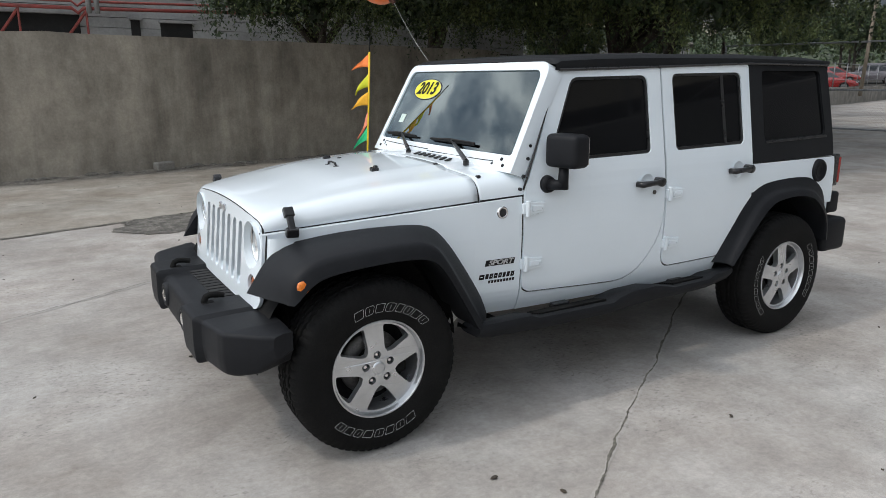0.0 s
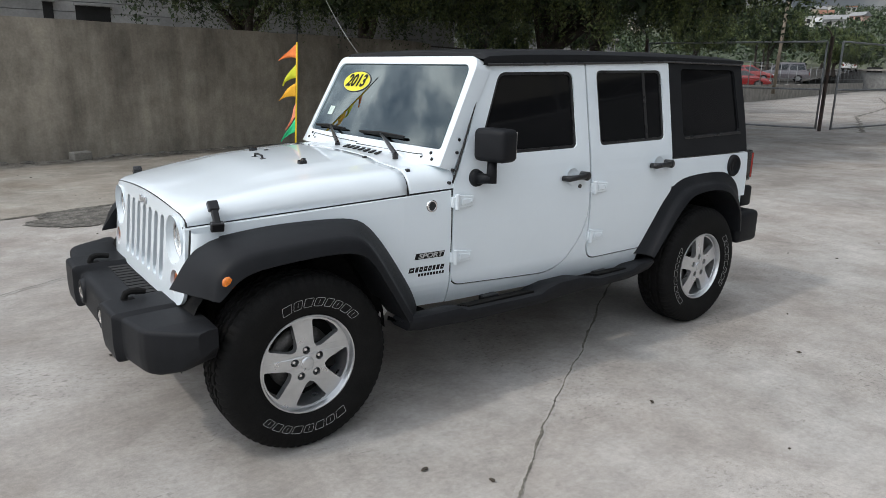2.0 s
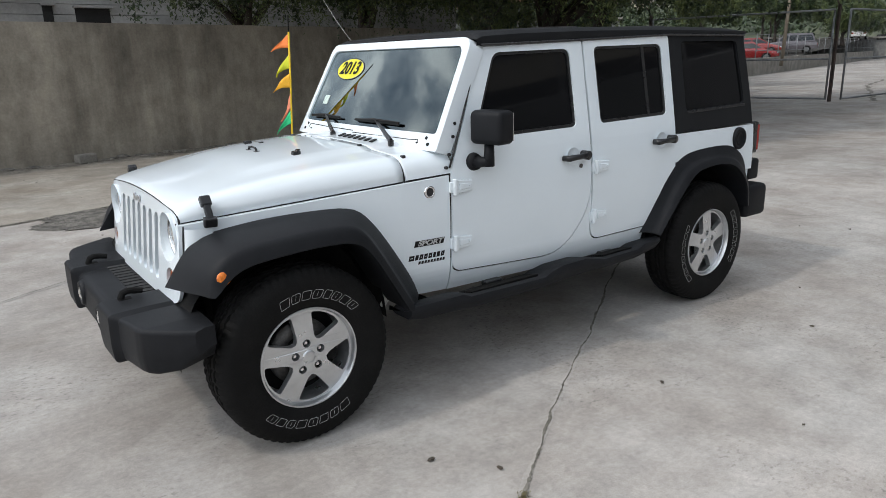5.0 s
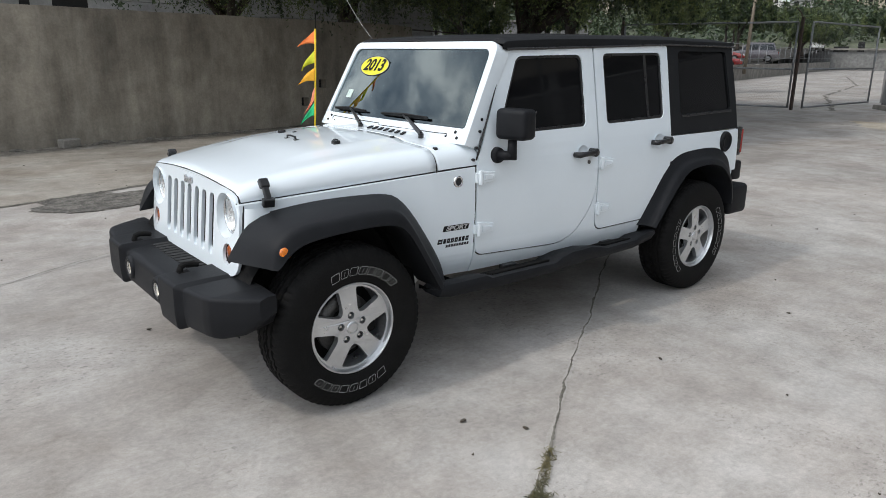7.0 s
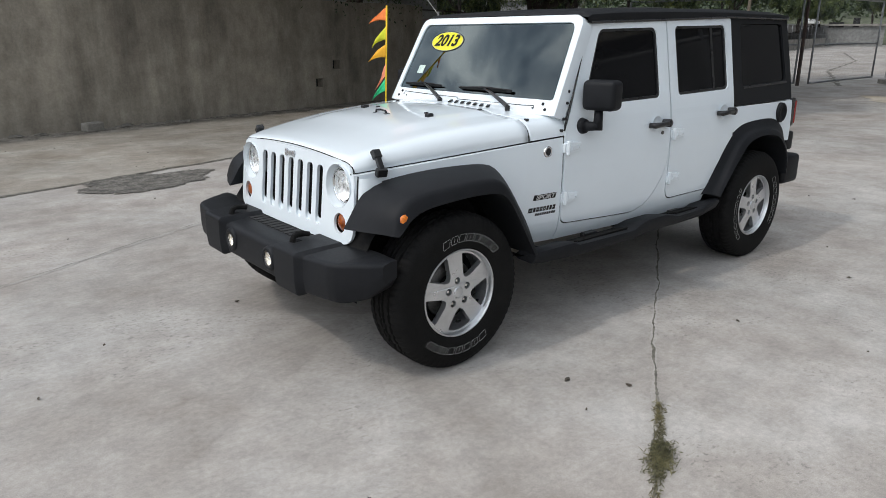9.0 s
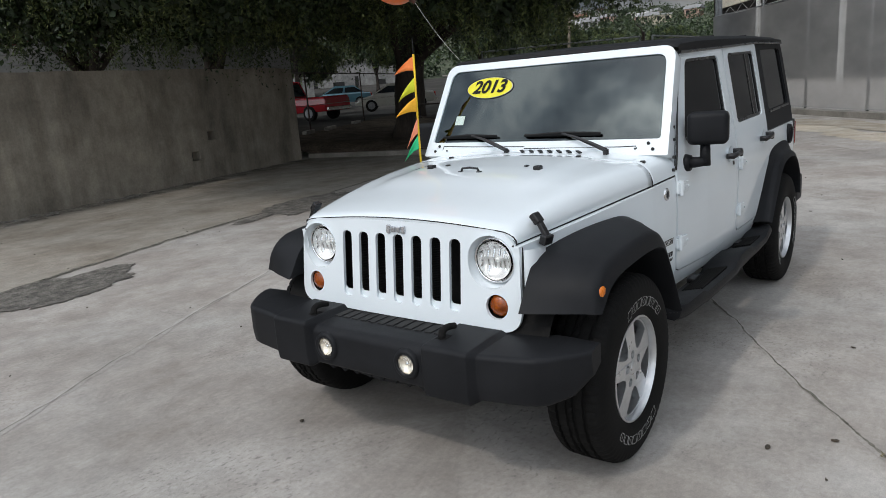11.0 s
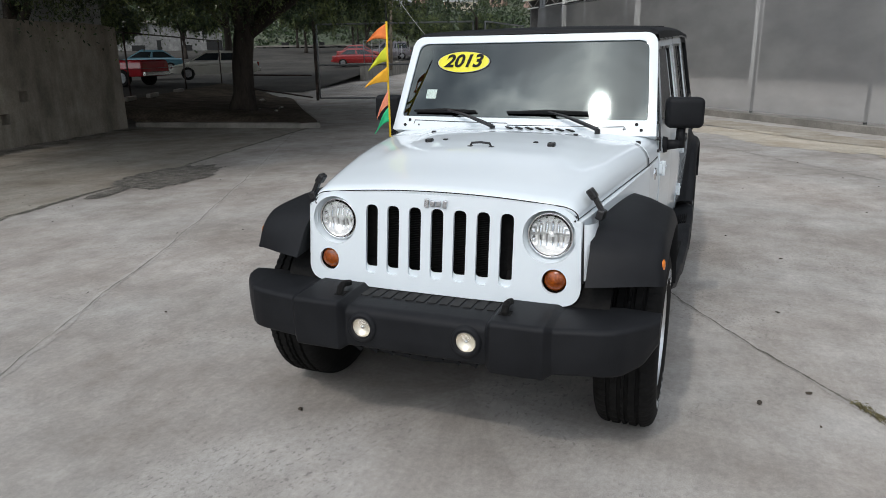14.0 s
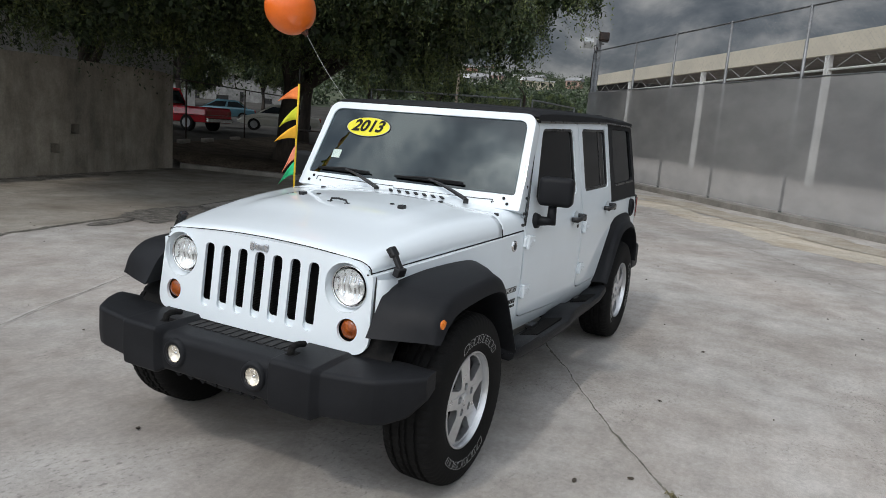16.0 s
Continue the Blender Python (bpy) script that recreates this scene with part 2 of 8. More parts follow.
def weathered_wall():
    """Old cement render: broad blotches, damp runs down the face, fine grain."""
    m = surf("wall_render", (0.365, 0.328, 0.272), (0.255, 0.228, 0.19), scale=0.75, rough=0.95, spec=0.1, fine=26, bump=0.25, contrast=(0.36, 0.70), fine_amount=0.09)
    n, l = m.node_tree.nodes, m.node_tree.links
    b = n["Principled BSDF"]
    tc = n.new("ShaderNodeTexCoord")
    last = b.inputs["Base Color"].links[0].from_socket
    for scale, stretch, lo, hi, a, c in ((1.3, (1.0, 1.0, 0.38), 0.72, 1.08, 0.32, 0.55), (0.9, (1.0, 1.0, 0.10), 0.74, 1.10, 0.36, 0.52), (3.2, (1.0, 1.0, 0.8), 0.80, 1.08, 0.33, 0.62)):
        mp = n.new("ShaderNodeMapping")
        mp.inputs["Scale"].default_value = stretch
        t = n.new("ShaderNodeTexNoise")
        t.inputs["Scale"].default_value, t.inputs["Detail"].default_value, t.inputs["Roughness"].default_value = scale, 8, 0.66
        r = n.new("ShaderNodeMapRange")
        r.inputs["From Min"].default_value, r.inputs["From Max"].default_value = a, c
        r.inputs["To Min"].default_value, r.inputs["To Max"].default_value = lo, hi
        k = n.new("ShaderNodeVectorMath")
        k.operation = "SCALE"
        l.new(tc.outputs["Object"], mp.inputs["Vector"]), l.new(mp.outputs["Vector"], t.inputs["Vector"])
        l.new(t.outputs["Fac"], r.inputs["Value"]), l.new(last, k.inputs[0]), l.new(r.outputs["Result"], k.inputs["Scale"])
        last = k.outputs["Vector"]
    l.new(last, b.inputs["Base Color"])
    return m


M_WALL = weathered_wall()
M_DIRT = surf("wall_foot_dirt", (0.115, 0.10, 0.08), (0.30, 0.275, 0.235), scale=2.2, rough=1.0, fine=30, bump=0.7, fine_amount=0.4)
M_JOINT = surf("joint_dirt", (0.07, 0.064, 0.05), (0.21, 0.195, 0.165), scale=14, rough=0.95, fine=70, bump=0.5)
M_PATCH = surf("patched_concrete", (0.075, 0.069, 0.06), (0.20, 0.186, 0.163), scale=6.5, rough=0.95, fine=38, bump=1.0, distance=0.03, fine_amount=0.45)
M_JOINT_FAINT = surf("faint_joint_dirt", (0.15, 0.14, 0.12), (0.30, 0.285, 0.255), scale=5, rough=0.95, fine=70, bump=0.4)
M_STONE = surf("stone", (0.24, 0.22, 0.19), (0.13, 0.12, 0.105), scale=9, rough=0.95, fine=50, bump=0.5)
M_KERB = surf("kerb_concrete", (0.30, 0.28, 0.25), (0.18, 0.17, 0.15), scale=1.5, rough=0.95, fine=30, bump=0.15, fine_amount=0.12)
M_SOIL = surf("soil", (0.055, 0.043, 0.032), (0.11, 0.09, 0.07), scale=1.6, rough=1.0, spec=0.1, fine=18, bump=0.6, fine_amount=0.4)
M_BARK = surf("bark", (0.055, 0.043, 0.034), (0.025, 0.02, 0.017), scale=3, rough=0.95, fine=30, bump=0.8, stretch=(1, 1, 0.25))
M_LEAF = leaf_mat("leaf", (0.046, 0.074, 0.022), (0.120, 0.142, 0.044))
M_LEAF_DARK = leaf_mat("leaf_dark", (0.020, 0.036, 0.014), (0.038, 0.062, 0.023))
M_LEAF_HILL = leaf_mat("leaf_hill", (0.032, 0.050, 0.020), (0.064, 0.086, 0.036))
M_GRASS = leaf_mat("grass", (0.085, 0.082, 0.036), (0.16, 0.135, 0.065))
M_GALV = surf("galvanised_steel", (0.27, 0.275, 0.28), (0.17, 0.175, 0.18), scale=6, rough=0.5, fine=40, bump=0.05, metal=0.6)
M_IRON = surf("dark_iron", (0.03, 0.027, 0.025), (0.07, 0.045, 0.035), scale=6, rough=0.6, fine=40, bump=0.2, metal=0.3)
M_WHITESTEEL = surf("white_painted_steel", (0.72, 0.72, 0.70), (0.55, 0.55, 0.53), scale=1.5, rough=0.5, fine=20, bump=0.05, fine_amount=0.06)
M_BEIGE = surf("beige_cladding", (0.56, 0.51, 0.41), (0.48, 0.44, 0.36), scale=0.4, rough=0.6, fine=3, bump=0.05, fine_amount=0.06)
# white steel greyed for the truss web: the roof's shadow put into colour
M_SHEDSTEEL = surf("shaded_white_steel", (0.42, 0.42, 0.41), (0.30, 0.30, 0.29), scale=1.5, rough=0.6, fine=20, bump=0.05, fine_amount=0.08)
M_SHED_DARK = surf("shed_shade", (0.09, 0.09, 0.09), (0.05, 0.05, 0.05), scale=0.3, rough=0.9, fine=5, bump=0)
M_SHED_ROOF = surf("shed_soffit", (0.34, 0.31, 0.275), (0.25, 0.225, 0.20), scale=0.5, rough=0.9, fine=5, bump=0)
M_CLOTH = shade_cloth()
M_SIDING = surf("white_siding", (0.36, 0.36, 0.35), (0.22, 0.22, 0.215), scale=0.8, rough=0.7, fine=14, bump=0.1, fine_amount=0.1)
M_REDPIPE = surf("red_painted_pipe", (0.30, 0.055, 0.045), (0.20, 0.05, 0.04), scale=5, rough=0.55, fine=30, bump=0.05)
M_HILL = surf("hill_scrub", (0.045, 0.062, 0.034), (0.10, 0.108, 0.066), scale=0.045, rough=1.0, fine=0.5, bump=0, fine_amount=0.4)
M_WOOD_POLE = surf("wooden_pole", (0.24, 0.20, 0.15), (0.15, 0.125, 0.095), scale=4, rough=0.9, fine=40, bump=0.3, stretch=(1, 1, 0.1))
# near-black that stands in for the shade inside gaps, slots and openings
M_DARKGAP = surf("dark_void", (0.012, 0.012, 0.012), (0.02, 0.02, 0.02), scale=5, rough=0.9, bump=0)


# ---- mesh helpers ----
def shape(name, bm, material, parent=None, label="", smooth=False):
    me = bpy.data.meshes.new(name)
    bm.normal_update()
    bm.to_mesh(me)
    bm.free()
    me.materials.append(material)
    if smooth:
        me.shade_smooth()
    ob = new(name, me)
    if parent:
        ob.parent = parent
        ob.matrix_parent_inverse = parent.matrix_world.inverted()
    if label:
        ob["label"] = label
    return ob


def part(name, bm, material, parent, label="", smooth=False):
    return shape(name, bm, material, parent, label, smooth)


def raw(name, verts, faces, material, parent=None, label="", smooth=False):
    me = bpy.data.meshes.new(name)
    me.from_pydata([tuple(v) for v in verts], [], faces)
    me.materials.append(material)
    if smooth:
        me.shade_smooth()
    ob = new(name, me)
    if parent:
        ob.parent = parent
        ob.matrix_parent_inverse = parent.matrix_world.inverted()
    if label:
        ob["label"] = label
    return ob


def thing(name, at, label, category, group="", kind=""):
    ob = new(name)
    ob.empty_display_size = 0.1
    ob.matrix_world = Matrix.Translation(at)
    return tagged(ob, label, category, group, kind)


def box(bm, lo, hi, bevel=0.0, m=None, segments=1):
    lo, hi = Vector(lo), Vector(hi)
    g = bmesh.ops.create_cube(bm, size=1.0)
    vs = g["verts"]
    for v in vs:
        v.co = Vector([(a + b) / 2 + c * (b - a) for a, b, c in zip(lo, hi, v.co)])
    if bevel:
        es = list({e for v in vs for e in v.link_edges})
        r = bmesh.ops.bevel(bm, geom=es, offset=bevel, segments=segments, profile=0.5, affect="EDGES", clamp_overlap=True)
        vs = list({v for f in r["faces"] for v in f.verts} | {v for v in vs if v.is_valid})
        if m is not None:
            seen = set(vs)
            grow = list(vs)
            while grow:
                v = grow.pop()
                for e in v.link_edges:
                    o = e.other_vert(v)
                    if o not in seen:
                        seen.add(o), grow.append(o)
            vs = list(seen)
    if m is not None:
        bmesh.ops.transform(bm, matrix=m, verts=vs)
    return bm


def tube(bm, points, radius, sides=8, caps=True):
    """A round bar along points; radius: one number or one for each point."""
    pts = [Vector(p) for p in points]
    rad = list(radius) if hasattr(radius, "__len__") else [radius] * len(pts)
    rings, side = [], None
    for i, p in enumerate(pts):
        way = (pts[min(i + 1, len(pts) - 1)] - pts[max(i - 1, 0)]).normalized()
        if side is None:
            side = way.orthogonal().normalized()
        side = (side - way * side.dot(way)).normalized()
        up = way.cross(side)
        rings.append([bm.verts.new(p + rad[i] * (math.cos(a) * side + math.sin(a) * up)) for a in (2 * math.pi * k / sides for k in range(sides))])
    for a, b in zip(rings, rings[1:]):
        for k in range(sides):
            bm.faces.new((a[k], a[(k + 1) % sides], b[(k + 1) % sides], b[k]))
    if caps:
        bm.faces.new(rings[0][::-1]), bm.faces.new(rings[-1])
    return bm


def loft(bm, sections, closed=False, caps=False):
    rings = [[bm.verts.new(p) for p in s] for s in sections]
    for a, b in zip(rings, rings[1:]):
        k = len(a)
        for i in range(k if closed else k - 1):
            bm.faces.new((a[i], a[(i + 1) % k], b[(i + 1) % k], b[i]))
    if caps and closed:
        bm.faces.new(rings[0][::-1]), bm.faces.new(rings[-1])
    return rings


def fill(outline, holes=()):
    """Triangles of a flat outline with holes, in its own two coordinates: points and faces."""
    from mathutils.geometry import tessellate_polygon
    loops = [[Vector((p[0], p[1], 0)) for p in loop] for loop in (outline, *holes)]
    pts = [(p.x, p.y) for loop in loops for p in loop]
    return pts, [tuple(f) for f in tessellate_polygon(loops)]


def rounded(corners, radius, n=5):
    """An outline with its corners rounded; radius: one number or one for each corner."""
    out, k = [], len(corners)
    for i, c in enumerate(corners):
        r = radius[i] if hasattr(radius, "__len__") else radius
        c = Vector(c)
        a, b = Vector(corners[i - 1]), Vector(corners[(i + 1) % k])
        if r <= 0:
            out.append(tuple(c))
            continue
        ra = min(r, (a - c).length * 0.49)
        rb = min(r, (b - c).length * 0.49)
        p, q = c + (a - c).normalized() * ra, c + (b - c).normalized() * rb
        for s in range(n + 1):
            t = s / n
            out.append(tuple((1 - t) ** 2 * p + 2 * t * (1 - t) * c + t * t * q))
    return out


def plate(bm, outline, holes, put, inward, cuts=(), cuts_x=()):
    """A sheet with thickness: an outline with holes, placed by put(a, b), its back lying inward (a vector) behind it.
    cuts: values of the second coordinate along which it is cut first, so that it can bend there."""
    pts, tris = fill(outline, holes)
    tmp = bmesh.new()
    vs = [tmp.verts.new((p[0], p[1], 0)) for p in pts]
    for f in tris:
        try:
            tmp.faces.new([vs[i] for i in f])
        except ValueError:
            pass
    for c, axis in [(c, 1) for c in cuts] + [(c, 0) for c in cuts_x]:
        co, no = ((c, 0, 0), (1, 0, 0)) if axis == 0 else ((0, c, 0), (0, 1, 0))
        bmesh.ops.bisect_plane(tmp, geom=tmp.verts[:] + tmp.edges[:] + tmp.faces[:], plane_co=co, plane_no=no, dist=1e-5)
    bmesh.ops.recalc_face_normals(tmp, faces=tmp.faces[:])
    tmp.verts.index_update()
    front = [bm.verts.new(put(v.co.x, v.co.y)) for v in tmp.verts]
    inward = Vector(inward)
    back = [bm.verts.new(v.co + inward) for v in front]
    faces = []
    for f in tmp.faces:
        ids = [v.index for v in f.verts]
        faces.append(bm.faces.new([front[i] for i in ids]))
        faces.append(bm.faces.new([back[i] for i in ids[::-1]]))
    for e in tmp.edges:
        if len(e.link_faces) == 1:
            i, j = e.verts[0].index, e.verts[1].index
            faces.append(bm.faces.new((front[i], front[j], back[j], back[i])))
    tmp.free()
    bmesh.ops.recalc_face_normals(bm, faces=faces)
    return bm


def spin_profile(bm, profile, steps, axis_point=(0, 0, 0), close=False):
    """Turns a profile of (radius, y) round the y axis."""
    rings = []
    for s in range(steps):
        a = 2 * math.pi * s / steps
        rings.append([bm.verts.new((axis_point[0] + r * math.cos(a), axis_point[1] + y, axis_point[2] + r * math.sin(a))) for r, y in profile])
    k = len(profile)
    for s in range(steps):
        a, b = rings[s], rings[(s + 1) % steps]
        for i in range(k if close else k - 1):
            bm.faces.new((a[i], a[(i + 1) % k], b[(i + 1) % k], b[i]))
    return rings


def bevelled(ob, width=0.004, segments=2, angle=35):
    md = ob.modifiers.new("bevel", "BEVEL")
    md.width, md.segments, md.limit_method, md.angle_limit = width, segments, "ANGLE", radians(angle)
    md.harden_normals = False
    return ob


# ---- ground and walls ----
def wall_y(x):
    return 10.6 + 0.2077 * (x - 1.05)


bm = bmesh.new()
bmesh.ops.create_grid(bm, x_segments=24, y_segments=24, size=900)
ground = tagged(shape("ground", bm, M_GROUND), "weathered grey concrete yard with stains and joints", "ground", kind="structure")


def ribbon(name, points, width, z, material, wander=0.02, step=0.05, label="", category="", fray=0.5, seed=1):
    """An uneven dirt-filled joint along points."""
    rnd = random.Random(seed)
    pts = [Vector((*p, 0)) for p in points]
    line = []
    for a, b in zip(pts, pts[1:]):
        k = max(2, int((b - a).length / step))
        line += [a.lerp(b, i / k) for i in range(k)]
    line.append(pts[-1])
    left, right = [], []
    for i, p in enumerate(line):
        way = (line[min(i + 1, len(line) - 1)] - line[max(i - 1, 0)]).normalized()
        nrm = Vector((-way.y, way.x, 0))
        off = wander * noise.noise(p * 2.3 + Vector((seed * 7.1, 0, 0))) + 0.4 * wander * noise.noise(p * 9.0)
        w = width * (1 + fray * noise.noise(p * 5 + Vector((0, seed * 3.3, 0))) + fray * 0.6 * rnd.uniform(-1, 1))
        w = max(0.003, w)
        left.append(p + nrm * (off + w / 2) + Vector((0, 0, z)))
        right.append(p + nrm * (off - w / 2) + Vector((0, 0, z)))
    n = len(line)
    ob = raw(name, left + right, [(i, n + i, n + i + 1, i + 1) for i in range(n - 1)], material)
    return tagged(ob, label or "dirt-filled crack between concrete slabs", category or "crack", kind="structure")


ribbon("ground_joint", [(-0.25, -2.25), (0.46, -1.79), (1.0, -1.39), (1.8, -0.88), (2.88, -0.16), (5.2, 1.3), (8.5, 3.4)], 0.0105, 0.004, M_JOINT, 0.026, 0.014, fray=1.0, seed=3)
ribbon("ground_joint", [(-6.0, -6.0), (-2.0, -3.45), (-0.25, -2.25)], 0.0105, 0.004, M_JOINT, 0.026, 0.014, fray=1.0, seed=4)
ribbon("ground_joint", [(-4.0, 0.8), (-1.07, 2.26), (0.39, 2.96), (1.65, 3.47), (5.45, 5.31), (10.9, 8.09), (20, 12.6)], 0.010, 0.004, M_JOINT_FAINT, 0.03, seed=5)
ribbon("ground_joint", [(-5, 4.2), (-1.55, 5.09), (-0.54, 5.34), (0.46, 5.63), (2.55, 6.16), (4.77, 6.55), (11.4, 8.08)], 0.065, 0.0075, M_JOINT, 0.05, seed=6)
ribbon("ground_joint", [(5.2, 0.9), (6.08, -0.32), (8.31, -3.3), (10.0, -5.6)], 0.008, 0.004, M_JOINT_FAINT, 0.02, fray=0.9, seed=7)
ribbon("ground_joint", [(16.5, 3.1), (13.5, 1.1), (10.67, -0.83), (7.82, -2.74), (4.5, -4.95)], 0.013, 0.004, M_JOINT_FAINT, 0.02, fray=0.9, seed=8)
ribbon("ground_joint", [(11.4, 4.7), (11.95, 3.9), (12.4, 3.2), (13.05, 2.1), (13.6, 0.6), (14.2, -1.0)], 0.03, 0.004, M_JOINT, 0.03, seed=10)
ribbon("ground_joint", [(17.5, 7.8), (18.2, 4.0), (18.5, 0.6)], 0.03, 0.004, M_JOINT, 0.03, seed=11)
ribbon("ground_joint", [(-1.0, 8.3), (2.0, 8.9), (6.5, 9.9), (9.5, 10.8)], 0.02, 0.0075, M_JOINT_FAINT, 0.06, seed=12)
ribbon("ground_joint", [(-3.3, 6.3), (-1.5, 7.2), (0.8, 7.0), (2.6, 7.8)], 0.014, 0.0075, M_JOINT_FAINT, 0.08, seed=13)
ribbon("ground_joint", [(23, 6.5), (33, 11.0), (48, 15.5), (70, 25)], 0.14, 0.004, M_JOINT, 0.2, 0.4, seed=14)


# the older, browner slab along the wall
old_edge = [(-14, 1.87), (-5, 4.2), (-1.55, 5.09), (-0.54, 5.34), (0.46, 5.63), (2.55, 6.16), (4.77, 6.55), (11.5, 8.1)]
bm = bmesh.new()
pts_, tris_ = fill(old_edge + [(10.6, 12.5), (-14, wall_y(-14))])
vs_ = [bm.verts.new((*p, 0.004)) for p in pts_]
for f in tris_:
    bm.faces.new([vs_[i] for i in f])
bmesh.ops.recalc_face_normals(bm, faces=bm.faces[:])
tagged(shape("ground_old_slab", bm, M_OLDSLAB), "older brownish concrete slab along the wall", "slab", kind="structure")
for pts_, w_, sd in (([(-4.0, 0.8), (-1.07, 2.26), (0.39, 2.96), (1.65, 3.47), (5.45, 5.31), (8.0, 6.6)], 0.060, 31), ([(-2.0, -3.45), (-0.25, -2.25), (0.46, -1.79), (1.0, -1.39), (1.8, -0.88), (2.88, -0.16)], 0.028, 32)):
    ribbon("ground_mortar", pts_, w_, 0.0025, M_PALE, 0.02, 0.06, "pale mortar smeared along a joint", "joint", 0.8, sd)


def worn_patch(cx, cy, rx, ry, seed, turn=0.3, z=0.009, material=None, label="rough dark patch of broken concrete"):
    bm = bmesh.new()
    k, rnd = 150, random.Random(seed)
    rim = []
    for i in range(k):
        a = 2 * math.pi * i / k
        r = 1 + 0.32 * noise.noise(Vector((math.cos(a) * 1.4, math.sin(a) * 1.4, seed))) + 0.16 * noise.noise(Vector((math.cos(a) * 5, math.sin(a) * 5, seed))) + 0.10 * noise.noise(Vector((math.cos(a) * 13, math.sin(a) * 13, seed))) + rnd.uniform(-0.03, 0.03)
        x, y = rx * r * math.cos(a), ry * r * math.sin(a)
        rim.append(bm.verts.new((cx + x * math.cos(turn) - y * math.sin(turn), cy + x * math.sin(turn) + y * math.cos(turn), z)))
    bm.faces.new(rim)
    return tagged(shape("ground_patch", bm, material or M_PATCH), label, "patch", kind="structure")


worn_patch(0.32, 5.0, 0.78, 0.50, 2, 0.15)
worn_patch(4.75, 6.25, 1.05, 0.55, 5, 0.25)
worn_patch(3.5, 6.1, 0.45, 0.12, 8, 0.2)
M_TAN = concrete_ground("tan_concrete", (0.36, 0.315, 0.245), (0.545, 0.500, 0.425))
M_DAMP = surf("stained_concrete", (0.27, 0.23, 0.175), (0.39, 0.355, 0.30), scale=1.7, rough=0.9, fine=40, bump=0.3)
worn_patch(14.1, -1.55, 2.6, 0.6, 11, 0.75, 0.0115, M_DAMP, "brown stain on the concrete")
worn_patch(17.1, 0.85, 2.0, 0.55, 12, 0.75, 0.013, M_DAMP, "brown stain on the concrete")
worn_patch(11.7, -3.35, 1.6, 0.5, 13, 0.75, 0.0145, M_DAMP, "brown stain on the concrete")
for k, (x, y, rx, ry) in enumerate(((13.3, -0.75, 1.9, 0.6), (11.3, -2.4, 1.6, 0.7), (15.8, 1.1, 1.5, 0.65), (9.9, -4.2, 1.6, 0.8), (18.4, 3.0, 1.6, 0.8), (12.6, -2.5, 1.5, 0.45))):
    worn_patch(x, y, rx, ry, 51 + k, 0.72, 0.0025 + 0.0015 * k, M_TAN, "pale tan washed stain on the concrete beside the fence")

# the long rendered wall
WX0, WX1, WTOP = -14.0, 10.25, 2.42
hole_at = [(7.05, 0.955), (6.5, 0.55)]
ux = Vector((1, 0.2077, 0)).normalized()
un = Vector((-ux.y, ux.x, 0))
base = Vector((1.05, 10.6, 0))
s0, s1 = (WX0 - 1.05) / ux.x, (WX1 - 1.05) / ux.x
top_line = [(s1 + (s0 - s1) * i / 40, WTOP + 0.035 * noise.noise(Vector((i * 0.7, 2, 0))) - (0.05 if i == 0 else 0)) for i in range(41)]
holes = []
for hx, hz in hole_at:
    hs = (hx - 1.05) / ux.x
    holes.append([(hs - 0.12, hz - 0.10), (hs + 0.12, hz - 0.10), (hs + 0.125, hz + 0.10), (hs - 0.115, hz + 0.105)])
bm = bmesh.new()
plate(bm, [(s0, -0.2), (s1, -0.2)] + top_line, holes, lambda a, b: base + ux * a + Vector((0, 0, b)), un * 0.22, cuts=[])
wall = tagged(shape("wall_north", bm, M_WALL), "grey-brown rendered concrete wall with damp streaks and two drain holes", "wall", kind="structure")
# a sheet in the near-black void colour gives each hole its dark depth
bm = bmesh.new()
for hx, hz in hole_at:
    c = base + ux * ((hx - 1.05) / ux.x) + un * 0.26 + Vector((0, 0, hz))
    box(bm, (-0.16, -0.01, -0.14), (0.16, 0.01, 0.14), m=Matrix.Translation(c) @ Matrix.Rotation(math.atan2(ux.y, ux.x), 4, "Z"))
tagged(shape("wall_hole_backing", bm, M_DARKGAP), "dark sheet set behind the drain holes of the wall", "wall", kind="structure")
# dirt washed along the foot of the wall
ribbon("ground_dirt", [(x, wall_y(x) - 0.34) for x in (-8, -4, -1, 2, 5, 8, 10.2)], 0.55, 0.0075, M_DIRT, 0.22, 0.08, "brown dirt washed along the foot of the wall", "dirt", 0.55, 21)

# rubble along the foot of the wall
rnd = random.Random(4)


def stone(at, size, material=None, seed=0):
    bm = bmesh.new()
    bmesh.ops.create_icosphere(bm, subdivisions=2, radius=1.0)
    for v in bm.verts:
        q = 1 + 0.35 * noise.noise(v.co * 1.3 + Vector((seed * 5.3, 0, 0)))
        v.co = Vector((v.co.x * size[0], v.co.y * size[1], v.co.z * size[2])) * q
        v.co.z = max(v.co.z, -size[2] * 0.55)
        v.co += Vector(at) + Vector((0, 0, size[2] * 0.5))
    return shape("stone", bm, material or M_STONE)


bm = bmesh.new()
box(bm, (-0.17, -0.1, 0), (0.17, 0.1, 0.16), 0.02, m=pose(1.02, wall_y(1.02) - 0.28, 0, 0, 0, 18))
tagged(shape("concrete_block", bm, M_KERB), "broken concrete block lying at the foot of the wall", "block")
for i in range(26):
    x = rnd.uniform(-2.5, 5.0)
    s = rnd.uniform(0.03, 0.09)
    tagged(stone((x, wall_y(x) - rnd.uniform(0.1, 0.45), 0), (s * 1.5, s, s * 0.5), seed=i), "small lump of broken render by the wall", "stone", group="rubble along the wall")

